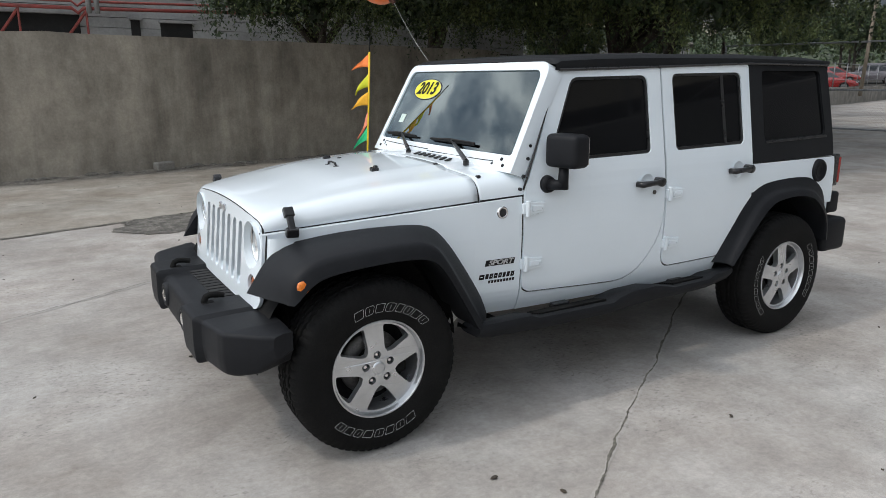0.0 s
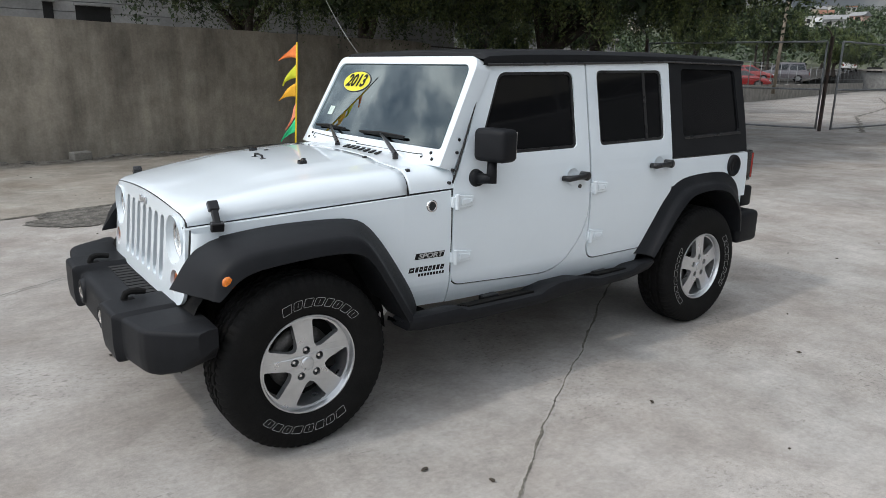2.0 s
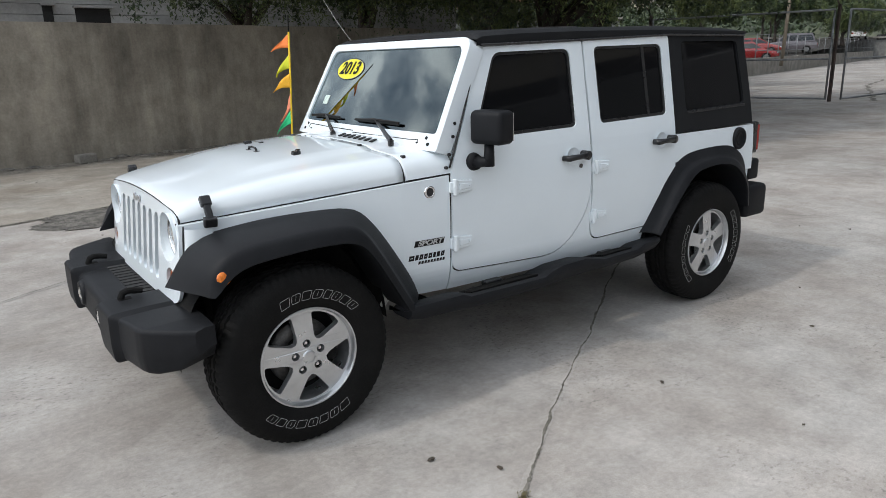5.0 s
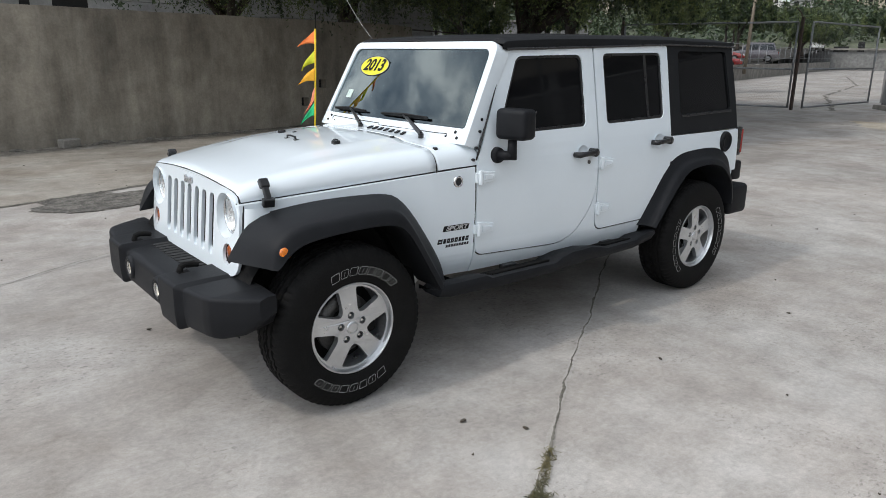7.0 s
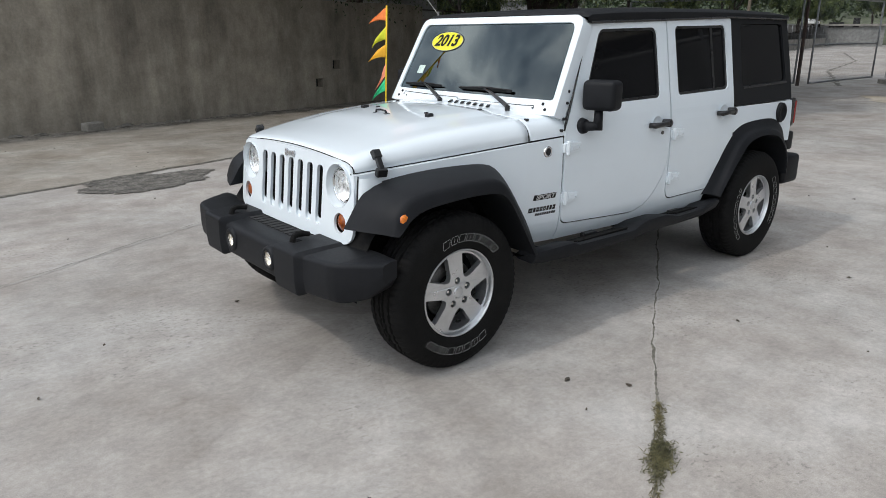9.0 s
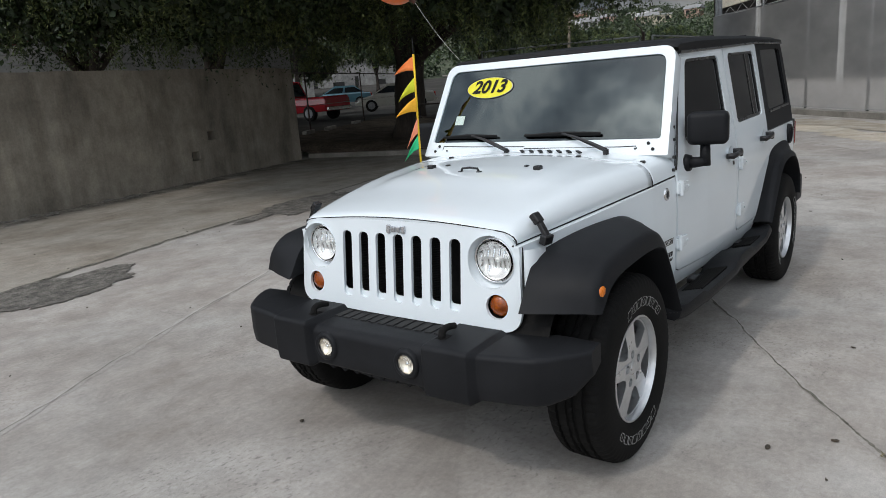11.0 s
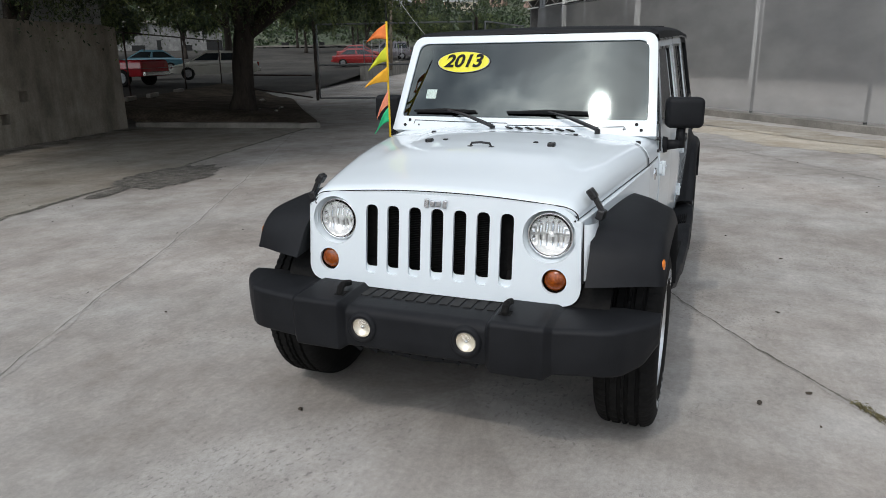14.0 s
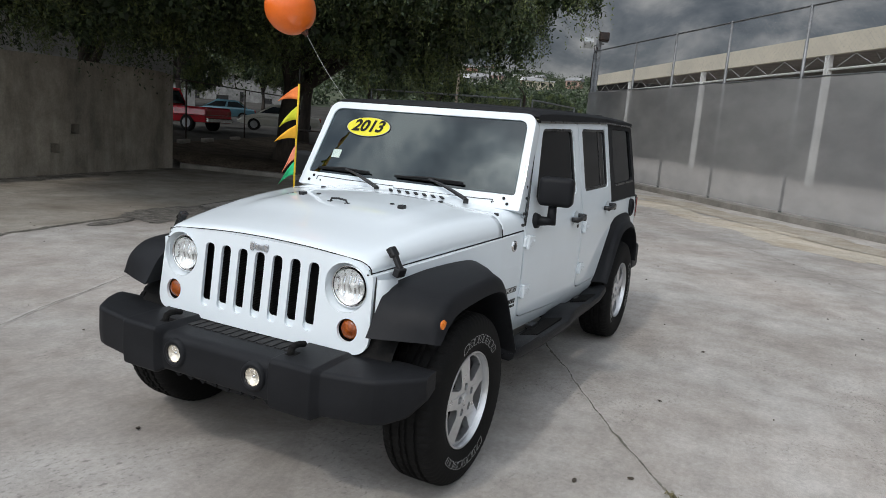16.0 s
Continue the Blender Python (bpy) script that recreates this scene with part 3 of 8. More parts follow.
# ---- gates, fence and shed ----
def bar(name, a, b, r, material, parent, label="", sides=8):
    bm = bmesh.new()
    tube(bm, [a, b], r, sides)
    return part(name, bm, material, parent, label, smooth=True)


def wire_mesh(name, a, b, z0, z1, parent, step=0.12, r=0.0013):
    """Chain-link wires between two posts, from z0 to z1, as thin square bars."""
    a, b = Vector((*a, 0)), Vector((*b, 0))
    length, way = (b - a).length, (b - a).normalized()
    nrm = Vector((-way.y, way.x, 0))
    verts, faces, h = [], [], z1 - z0
    n = int((length + h) / step)
    for sgn in (1, -1):
        for i in range(n):
            s = -h + i * step + 0.5 * step
            lo, hi = max(0.0, s), min(length, s + h)
            if hi - lo < 0.02:
                continue
            p, q = (lo, z0 + lo - s), (hi, z0 + hi - s)
            if sgn < 0:
                p, q = (length - p[0], p[1]), (length - q[0], q[1])
            P, Q = a + way * p[0] + Vector((0, 0, p[1])), a + way * q[0] + Vector((0, 0, q[1]))
            w = (Q - P).normalized().cross(nrm) * r
            k = len(verts)
            verts += [P + w + nrm * r * sgn, P - w + nrm * r * sgn, Q - w + nrm * r * sgn, Q + w + nrm * r * sgn, P - nrm * r + nrm * r * sgn, Q - nrm * r + nrm * r * sgn]
            faces += [(k, k + 1, k + 2, k + 3), (k, k + 3, k + 5, k + 4), (k + 1, k + 4, k + 5, k + 2)]
    return raw(name, verts, faces, M_GALV, parent)


GP, GL, GR = Vector((22.2, 7.5, 0)), Vector((20.8, 13.5, 0)), Vector((28.0, 7.3, 0))


def gate_leaf(a, b, h, label):
    root = thing("gate_leaf", a, label, "gate", group="leaves of the yard gate")
    up = Vector((0, 0, 1))
    w = (b - a).normalized()
    a, b = a + w * 0.12, b - w * 0.1
    for p in (a, b):
        bar("gate_stile", p + up * 0.06, p + up * h, 0.033, M_GALV, root)
    for z in (0.09, 1.32, h):
        bar("gate_rail", a + up * z, b + up * z, 0.03, M_GALV, root)
    wire_mesh("gate_mesh", a.xy, b.xy, 0.12, h, root)
    return root


gate_leaf(GP, GL, 2.8, "tall galvanised chain-link gate leaf, closed")
gate_leaf(GP + Vector((0.1, -0.25, 0)), GR, 2.8, "tall galvanised chain-link gate leaf, standing ajar")
for p in (GP, GL):
    root = thing("gate_post", p, "dark iron gate post with a slanted tip", "post", group="gate posts")
    bm = bmesh.new()
    box(bm, (p.x - 0.045, p.y - 0.045, 0), (p.x + 0.045, p.y + 0.045, 2.95), 0.008)
    part("post_shaft", bm, M_IRON, root)
    bm = bmesh.new()
    tube(bm, [(p.x, p.y, 2.9), (p.x + 0.05, p.y + 0.12, 3.1), (p.x + 0.1, p.y + 0.3, 3.25)], 0.02, 6)
    part("post_tip", bm, M_IRON, root)
root = thing("old_gate_leaf", (GL.x, GL.y, 0), "sagging dark iron gate frame hung on its post", "gate")
q0, q1 = GL + Vector((-0.1, 0.15, 0)), GL + Vector((-1.0, 2.7, 0))
for a, b in ((q0 + Vector((0, 0, 0.12)), q1 + Vector((0, 0, 0.55))), (q0 + Vector((0, 0, 0.95)), q1 + Vector((0, 0, 1.0))), (q1 + Vector((0, 0, 0.55)), q1 + Vector((0, 0, 1.0)))):
    bar("gate_bar", a, b, 0.03, M_IRON, root)

FA, FB = Vector((25.65, 6.12, 0)), Vector((-17.0, -28.44, 0))
fway = (FB - FA).normalized()
fnorm = Vector((-fway.y, fway.x, 0))
flen = (FB - FA).length
root = thing("yard_fence", FA, "tall chain-link fence hung with worn grey shade cloth on a concrete kerb", "fence", kind="structure")
bm = bmesh.new()
rows = []
for i in range(121):
    p = FA + fway * flen * i / 120
    sag = 0.03 * noise.noise(p * 0.6)
    rows.append([p + fnorm * (0.03 + 0.04 * noise.noise(Vector((i * 0.4, j * 0.7, 3)))) + Vector((0, 0, 0.2 + (3.15 + sag) * j / 10)) for j in range(11)])
loft(bm, rows)
part("shade_cloth", bm, M_CLOTH, root, "worn grey shade cloth", smooth=True)
bm = bmesh.new()
n = 80
secs = []
for i in range(n + 1):
    p = FA + fway * flen * i / n
    o = 0.02 * noise.noise(p * 0.9)
    secs.append([p + fnorm * -0.16 + Vector((0, 0, -0.05)), p + fnorm * (-0.15 + o) + Vector((0, 0, 0.15 + o)), p + fnorm * (0.13 + o) + Vector((0, 0, 0.16 + o)), p + fnorm * 0.14 + Vector((0, 0, -0.05))])
loft(bm, secs, closed=True, caps=True)
part("fence_kerb", bm, M_KERB, root, "stained concrete kerb")
posts = [0.1, 3.7, 6.4, 9.3, 12.4, 15.7, 19.1, 22.6, 26.1, 29.6, 33.1, 36.6, 40.1, 43.6, 47.1, 50.6, 54.1]
for k, s in enumerate(posts):
    p = FA + fway * s + fnorm * 0.10
    bar("fence_post", p, p + Vector((0, 0, 5.05)), 0.038, M_GALV, root)
a, b = FA + fnorm * 0.10 + Vector((0, 0, 5.0)), FA + fway * 54.2 + fnorm * 0.10 + Vector((0, 0, 5.05))
bar("fence_rail", a, b, 0.024, M_GALV, root)
bar("fence_rail", a - Vector((0, 0, 1.62)), b - Vector((0, 0, 1.67)), 0.02, M_GALV, root)
wire_mesh("fence_mesh", (FA + fnorm * 0.10).xy, (FA + fway * 54.2 + fnorm * 0.10).xy, 3.35, 5.0, root, 0.15, 0.0012)

# flood-light mast at the fence's corner
mx, my = 26.1, 6.0
root = thing("flood_light_mast", (mx, my, 0), "grey steel mast with two flood lights and hanging cables", "lamp post")
bm = bmesh.new()
tube(bm, [(mx, my, 0), (mx, my, 5.5)], 0.11, 10)
part("mast", bm, M_GALV, root, smooth=True)
bm = bmesh.new()
tube(bm, [(mx - 0.1, my + 0.25, 5.2), (mx, my, 5.35), (mx + 0.05, my - 0.2, 5.35)], 0.03, 6)
part("bracket", bm, M_GALV, root, smooth=True)
for dx, dy, tilt in ((0.02, -0.18, 10), (-0.25, 0.35, 50)):
    bm = bmesh.new()
    box(bm, (-0.16, -0.2, -0.17), (0.16, 0.2, 0.17), 0.03, m=pose(mx + dx, my + dy, 5.62 if tilt == 10 else 5.35, 0, tilt, 20))
    part("flood_light", bm, M_IRON if tilt == 10 else M_WHITESTEEL, root)
for k in range(3):
    bm = bmesh.new()
    tube(bm, [(mx - 0.13, my + 0.06 * k, 5.2), (mx - 0.2 - 0.05 * k, my + 0.1, 4.0), (mx - 0.16, my + 0.05 * k, 2.5), (mx - 0.14, my + 0.04 * k, 0.4)], 0.014, 5)
    part("cable", bm, M_IRON, root)

# the open shed behind the fence
C0, C1 = Vector((47.9, 4.76, 0)), Vector((37.45, -2.46, 0))
cway = (C1 - C0).normalized()
cn = Vector((-cway.y, cway.x, 0))
if cn.x < 0:
    cn = -cn
cstep = (C1 - C0).length
root = thing("open_shed", C0, "long open steel shed with white columns, trusses and a beige fascia", "shed", kind="structure")
up = Vector((0, 0, 1))
for k in range(-1, 7):
    p = C0 + cway * cstep * k
    bm = bmesh.new()
    for o in (-0.11, 0.11):
        box(bm, (-0.04, -0.13, 0), (0.04, 0.13, 6.5), m=Matrix.Translation(p + cway * o) @ Matrix.Rotation(math.atan2(cway.y, cway.x), 4, "Z"))
    box(bm, (-0.09, -0.02, 0), (0.09, 0.02, 6.5), m=Matrix.Translation(p) @ Matrix.Rotation(math.atan2(cway.y, cway.x), 4, "Z"))
    part("column", bm, M_WHITESTEEL, root, "white steel column")
a, b = C0 - cway * cstep * 1.7, C0 + cway * cstep * 6.4
for z in (5.75,):
    bar("truss_chord", a + up * z, b + up * z, 0.06, M_WHITESTEEL, root)
bm = bmesh.new()
steps = 74
for i in range(steps):
    p, q = a.lerp(b, i / steps), a.lerp(b, (i + 1) / steps)
    z0, z1 = (5.75, 6.4) if i % 2 else (6.4, 5.75)
    tube(bm, [p + up * z0, q + up * z1], 0.02, 4, caps=False)
part("truss_web", bm, M_SHEDSTEEL, root)
bm = bmesh.new()
ang = math.atan2((b - a).y, (b - a).x)
L = (b - a).length
box(bm, (0, -0.15, 6.45), (L, 0.15, 7.42), m=Matrix.Translation(a) @ Matrix.Rotation(ang, 4, "Z"))
part("fascia", bm, M_BEIGE, root, "beige metal fascia")
bm = bmesh.new()
s = 1 if (Matrix.Rotation(ang, 3, "Z") @ Vector((0, 1, 0))).dot(cn) > 0 else -1
box(bm, (0, min(0.2 * s, 22 * s), 7.1), (L, max(0.2 * s, 22 * s), 7.25), m=Matrix.Translation(a) @ Matrix.Rotation(ang, 4, "Z"))
part("roof_deck", bm, M_SHED_ROOF, root, "brownish roof soffit")
# near-black back and end walls: the shed's inner shade put into their colour
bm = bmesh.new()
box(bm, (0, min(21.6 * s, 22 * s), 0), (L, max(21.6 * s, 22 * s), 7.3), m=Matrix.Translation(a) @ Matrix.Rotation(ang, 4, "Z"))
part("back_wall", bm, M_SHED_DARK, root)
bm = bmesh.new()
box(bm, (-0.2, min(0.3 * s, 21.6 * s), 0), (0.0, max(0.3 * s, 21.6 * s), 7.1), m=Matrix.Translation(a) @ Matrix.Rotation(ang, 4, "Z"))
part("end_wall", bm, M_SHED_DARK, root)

# ---- beyond the wall ----
root = thing("white_sided_building", (-10, 19.5, 0), "white-sided industrial building with dark openings and red pipes", "building", kind="structure")
by, bx0, bx1 = 19.0, -16.0, 16.0
bm = bmesh.new()
k = 0
for z in [i * 0.28 for i in range(0, 22)]:
    box(bm, (bx0, by - 0.02 - 0.03, z), (bx1, by + 0.25, z + 0.265))
ob = part("siding", bm, M_SIDING, root)
for x0, x1, z0, z1 in ((-4.5, 0.6, 2.5, 3.38), (1.9, 2.15, 2.6, 3.3), (2.7, 3.6, 2.5, 3.25), (-9, -6, 2.6, 3.3)):
    bm = bmesh.new()
    box(bm, (x0, by - 0.075, z0), (x1, by - 0.055, z1))
    ob = part("dark_opening", bm, M_DARKGAP, root)
    bm = bmesh.new()
    box(bm, (x0 - 0.05, by - 0.3, z1), (x1 + 0.05, by - 0.05, z1 + 0.06))
    part("opening_lintel", bm, M_SIDING, root)
for z, r in ((3.52, 0.05), (3.70, 0.035)):
    bm = bmesh.new()
    tube(bm, [(-12, by - 0.5, z), (0.4, by - 0.5, z), (0.55, by - 0.5, z - 0.12), (0.7, by - 0.5, z), (6.5, by - 0.5, z + 0.1)], r, 8)
    part("pipe", bm, M_REDPIPE, root, "red painted pipe", smooth=True)
for x in (-3.2, -1.4, 0.2):
    bm = bmesh.new()
    tube(bm, [(x, by - 0.1, 2.7), (x + 0.55, by - 0.5, 3.45)], 0.04, 6)
    tube(bm, [(x + 0.55, by - 0.5, 2.5), (x + 0.55, by - 0.5, 3.5)], 0.03, 6)
    part("pipe_brace", bm, M_REDPIPE, root)
bm = bmesh.new()
tube(bm, [(0.82, by - 0.55, 3.4), (0.82, by - 0.55, 4.4)], 0.07, 10)
tube(bm, [(1.02, by - 0.55, 3.4), (1.02, by - 0.55, 4.4)], 0.07, 10)
part("conduit", bm, M_SIDING, root, smooth=True)

# ---- trees ----
def leaves(name, centres, ways, length, width, material, parent=None, seed=0):
    """Many small pointed leaves: one four-cornered blade at each centre, along its way."""
    rng = np.random.default_rng(seed)
    n = len(centres)
    ways = ways / np.linalg.norm(ways, axis=1, keepdims=True)
    side = np.cross(ways, rng.normal(size=(n, 3)))
    side /= np.linalg.norm(side, axis=1, keepdims=True) + 1e-9
    ln = length * rng.uniform(0.6, 1.3, (n, 1))
    wd = width * rng.uniform(0.6, 1.3, (n, 1))
    v = np.empty((n, 4, 3))
    v[:, 0], v[:, 2] = centres - ways * ln / 2, centres + ways * ln / 2
    v[:, 1], v[:, 3] = centres + side * wd / 2 - ways * ln * 0.1, centres - side * wd / 2 - ways * ln * 0.1
    me = bpy.data.meshes.new(name)
    me.vertices.add(4 * n)
    me.vertices.foreach_set("co", v.reshape(-1).astype(np.float32))
    me.loops.add(4 * n)
    me.loops.foreach_set("vertex_index", np.arange(4 * n, dtype=np.int32))
    me.polygons.add(n)
    me.polygons.foreach_set("loop_start", np.arange(0, 4 * n, 4, dtype=np.int32))
    me.polygons.foreach_set("loop_total", np.full(n, 4, dtype=np.int32))
    me.update()
    me.validate()
    me.materials.append(material)
    ob = new(name, me)
    if parent:
        ob.parent = parent
        ob.matrix_parent_inverse = parent.matrix_world.inverted()
    return ob


def crown_points(rng, blobs, strands, hang, per, droop=1.0):
    """Hanging sprays: leaves strung along strands that start in or on blobs (centre, radii) and hang down."""
    w = np.array([b[1][0] * b[1][1] for b in blobs])
    bunch = 11
    knots = strands // bunch + 1
    pick = np.repeat(rng.choice(len(blobs), knots, p=w / w.sum()), bunch)[:strands]
    d = np.repeat(rng.normal(size=(knots, 3)), bunch, axis=0)[:strands]
    d /= np.linalg.norm(d, axis=1, keepdims=True)
    r = np.repeat(rng.uniform(0.55, 1.0, (knots, 1)) ** 0.6, bunch, axis=0)[:strands]
    c = np.array([b[0] for b in blobs], float)[pick]
    q = np.array([b[1] for b in blobs], float)[pick]
    start = c + d * q * r + rng.normal(scale=(0.15, 0.15, 0.12), size=(strands, 3))
    ln = np.repeat(rng.uniform(*hang, (knots, 1)), bunch, axis=0)[:strands] * rng.uniform(0.5, 1.1, (strands, 1))
    out = d * np.array([0.35, 0.35, 0.0])
    s = np.linspace(0, 1, per)[None, :, None]
    pts = start[:, None, :] + out[:, None, :] * (ln * 0.5)[:, None, :] * s - np.array([0, 0, 1.0]) * (ln[:, None, :] * s ** 1.3) * droop
    pts = pts + rng.normal(scale=0.034, size=pts.shape)
    way = np.array([0, 0, -0.6]) + rng.normal(scale=0.7, size=pts.shape)
    return pts.reshape(-1, 3), way.reshape(-1, 3)


def tree(at, height, lean, limbs, blobs, strands, label, seed, leaf=0.10, hang=(0.4, 1.1), trunk_r=0.3, dense=4000, per=13, light_share=0.6):
    rng = np.random.default_rng(seed)
    root = thing("tree", at, label, "tree")
    at = Vector(at)
    bm = bmesh.new()
    pts = [at + Vector(lean) * (i / 6) ** 1.2 + Vector((0.12 * noise.noise(Vector((i * 0.9, seed, 0))), 0.12 * noise.noise(Vector((i * 0.9, seed, 5))), height * i / 6 - 0.05)) for i in range(7)]
    tube(bm, pts, [trunk_r * (1.35 if i == 0 else 1.05 - 0.09 * i) for i in range(7)], 12)
    for v in bm.verts:
        v.co += 0.05 * trunk_r / 0.3 * noise.noise_vector(v.co * 2.2)
    part("trunk", bm, M_BARK, root, smooth=True)
    for k in range(limbs):
        b = blobs[k % len(blobs)]
        end = Vector(b[0]) + Vector([rng.uniform(-0.5, 0.5) * r for r in b[1]])
        start = pts[3 + k % 4]
        bm = bmesh.new()
        mids = [start.lerp(end, t) + Vector((0, 0, 0.5 * math.sin(t * 3.1))) + 0.3 * noise.noise_vector(Vector((k * 3.1, t * 2, seed))) * math.sin(t * 3.1) for t in (0, 0.2, 0.4, 0.6, 0.8, 1.0)]
        tube(bm, mids, [trunk_r * q for q in (0.55, 0.42, 0.3, 0.22, 0.14, 0.06)], 7)
        part("limb", bm, M_BARK, root, smooth=True)
    c, w = crown_points(rng, blobs, strands, hang, per)
    k = int(len(c) * light_share)
    rows_ = np.arange(len(c) // per)
    bunches = rng.permutation(rows_[-1] // 11 + 1)
    idx = np.argsort(bunches[rows_ // 11], kind="stable")
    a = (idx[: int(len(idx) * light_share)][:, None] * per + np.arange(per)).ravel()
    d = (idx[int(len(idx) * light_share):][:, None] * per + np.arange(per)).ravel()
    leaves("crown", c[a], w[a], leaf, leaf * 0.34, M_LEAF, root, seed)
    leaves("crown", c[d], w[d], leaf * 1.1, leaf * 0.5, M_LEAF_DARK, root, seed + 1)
    # larger, darker leaves fill the crown: its inner shade put into colour
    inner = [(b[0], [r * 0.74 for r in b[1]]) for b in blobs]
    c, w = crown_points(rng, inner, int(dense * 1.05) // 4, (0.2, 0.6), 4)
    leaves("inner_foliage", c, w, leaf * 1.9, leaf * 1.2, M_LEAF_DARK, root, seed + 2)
    return root


# the flat high blobs lie out of view, added to shade the gate's ground
tree((12.95, 11.1, 0.1), 4.2, (0.3, -0.3, 0), 9,
     [((13.2, 10.8, 7.4), (5.8, 5.4, 3.4)), ((10.6, 9.6, 4.9), (2.8, 2.4, 1.7)), ((15.6, 8.9, 5.4), (3.2, 2.8, 1.9)), ((12.6, 12.4, 4.7), (3.8, 2.2, 1.5)), ((17.6, 10.8, 5.4), (3.2, 2.8, 2.0)), ((18.6, 7.6, 8.2), (2.8, 2.2, 1.5)), ((13.4, 8.6, 5.2), (2.6, 1.8, 1.5)), ((16.8, 4.7, 5.9), (1.7, 1.3, 0.7)), ((16.2, 6.2, 5.1), (1.5, 1.3, 1.0)), ((18.6, 8.2, 8.0), (4.2, 3.2, 1.3)), ((21.5, 7.5, 9.2), (4.2, 3.4, 1.3)), ((12.0, 7.0, 3.9), (1.7, 1.0, 0.8)), ((13.8, 6.5, 4.1), (1.9, 1.0, 0.9)), ((15.5, 5.8, 4.4), (1.5, 0.9, 0.9)), ((10.3, 7.5, 4.0), (1.4, 0.9, 0.8)), ((14.6, 7.6, 4.2), (2.0, 1.2, 1.0))],
     17000, "large weeping shade tree with hanging green sprays", 11, leaf=0.105, hang=(0.5, 1.6), trunk_r=0.33, dense=70000, per=16, light_share=0.8)
# many blobs hang over the yard out of view, added to shade the wall
tree((5.9, 14.6, 0), 3.6, (-0.2, -0.4, 0), 6,
     [((5.6, 13.2, 4.7), (2.3, 2.2, 1.9)), ((4.0, 13.6, 4.1), (1.6, 1.2, 1.1)), ((7.2, 11.9, 4.5), (2.4, 2.0, 1.6)), ((6.4, 14.0, 7.0), (3.8, 3.2, 2.4)), ((6.0, 11.2, 5.8), (2.0, 1.9, 1.5)), ((7.6, 10.2, 4.8), (2.4, 1.9, 1.6)), ((4.6, 11.6, 5.0), (1.5, 1.4, 1.2)), ((2.6, 10.2, 5.5), (1.9, 1.2, 0.8)), ((5.2, 9.2, 5.4), (2.4, 1.9, 1.1)), ((7.0, 9.8, 4.5), (2.2, 1.4, 1.0)), ((8.2, 7.2, 5.5), (3.0, 2.2, 1.2)), ((6.0, 8.6, 6.6), (4.0, 2.6, 1.2)), ((3.4, 8.4, 6.9), (2.8, 1.6, 1.1)), ((7.4, 5.9, 6.9), (2.6, 1.4, 1.0)), ((5.8, 7.8, 4.6), (2.0, 1.3, 0.8)), ((9.4, 6.9, 4.7), (2.8, 1.5, 0.9)), ((6.6, 6.6, 5.0), (3.2, 1.6, 0.7)), ((10.2, 5.6, 5.1), (3.0, 1.6, 0.7)), ((3.4, 8.0, 5.4), (2.4, 1.6, 0.8)), ((5.0, 5.9, 4.75), (2.4, 1.5, 0.65)), ((8.2, 5.1, 4.8), (2.6, 1.5, 0.65)), ((2.8, 7.4, 4.9), (1.8, 1.5, 0.6)), ((11.4, 4.9, 4.9), (2.4, 1.5, 0.65)), ((4.3, 9.4, 4.35), (1.8, 1.2, 0.8)), ((6.3, 9.2, 4.2), (2.0, 1.2, 0.8)), ((2.9, 8.7, 4.8), (1.5, 1.3, 0.7)), ((8.6, 9.8, 4.2), (1.8, 1.2, 0.8))],
     19000, "weeping tree leaning over the rendered wall", 12, leaf=0.085, hang=(0.4, 1.2), trunk_r=0.22, dense=230000, light_share=0.75)
# its wide flat blobs are unseen canopy, added to shade yard and parking
tree((9.6, 15.6, 0), 4.0, (0.2, -0.6, 0), 6,
     [((9.4, 13.4, 4.6), (2.6, 2.3, 1.8)), ((9.2, 14.6, 7.2), (3.8, 3.4, 2.8)), ((11.2, 13.8, 4.5), (2.0, 1.6, 1.4)), ((9.0, 11.0, 5.2), (2.4, 2.2, 1.7)), ((10.0, 12.2, 4.0), (1.7, 1.4, 1.1)), ((8.0, 12.6, 4.0), (1.8, 1.2, 1.1)), ((11.4, 8.4, 5.7), (3.6, 3.0, 1.4)), ((10.6, 9.6, 7.4), (4.5, 3.6, 1.4)), ((9.6, 10.0, 4.7), (2.0, 1.6, 1.2)), ((14.0, 6.8, 6.6), (3.4, 2.2, 1.3)), ((12.5, 17.5, 7.6), (5.0, 4.0, 1.5)), ((18.5, 19.5, 8.2), (5.5, 4.6, 1.5)), ((11.5, 23.5, 8.4), (5.5, 5.0, 1.5)), ((19.0, 26.5, 9.0), (6.0, 5.2, 1.5))],
     13000, "dense dark tree behind the rendered wall", 13, leaf=0.085, hang=(0.4, 1.3), trunk_r=0.25, dense=190000, light_share=0.62)
# its last five blobs sit above the view, added to shade the parked cars
tree((25.5, 20.5, 0.05), 4.6, (0.0, -0.5, 0), 6,
     [((25.0, 19.8, 6.4), (5.4, 4.6, 3.0)), ((21.6, 18.2, 5.4), (3.2, 2.8, 2.0)), ((28.8, 17.0, 6.0), (3.6, 3.2, 2.6)), ((22.0, 26.0, 9.5), (7.0, 6.0, 1.4)), ((29.0, 23.0, 9.4), (6.0, 5.0, 1.4)), ((16.0, 20.5, 9.2), (6.0, 5.0, 1.4)), ((27.0, 31.0, 10.2), (7.0, 6.0, 1.5)), ((18.5, 15.5, 8.4), (4.0, 3.4, 1.2))],
     6000, "broad shade tree beyond the gate", 14, leaf=0.16, hang=(0.5, 1.2), trunk_r=0.3, dense=52000, light_share=0.4)

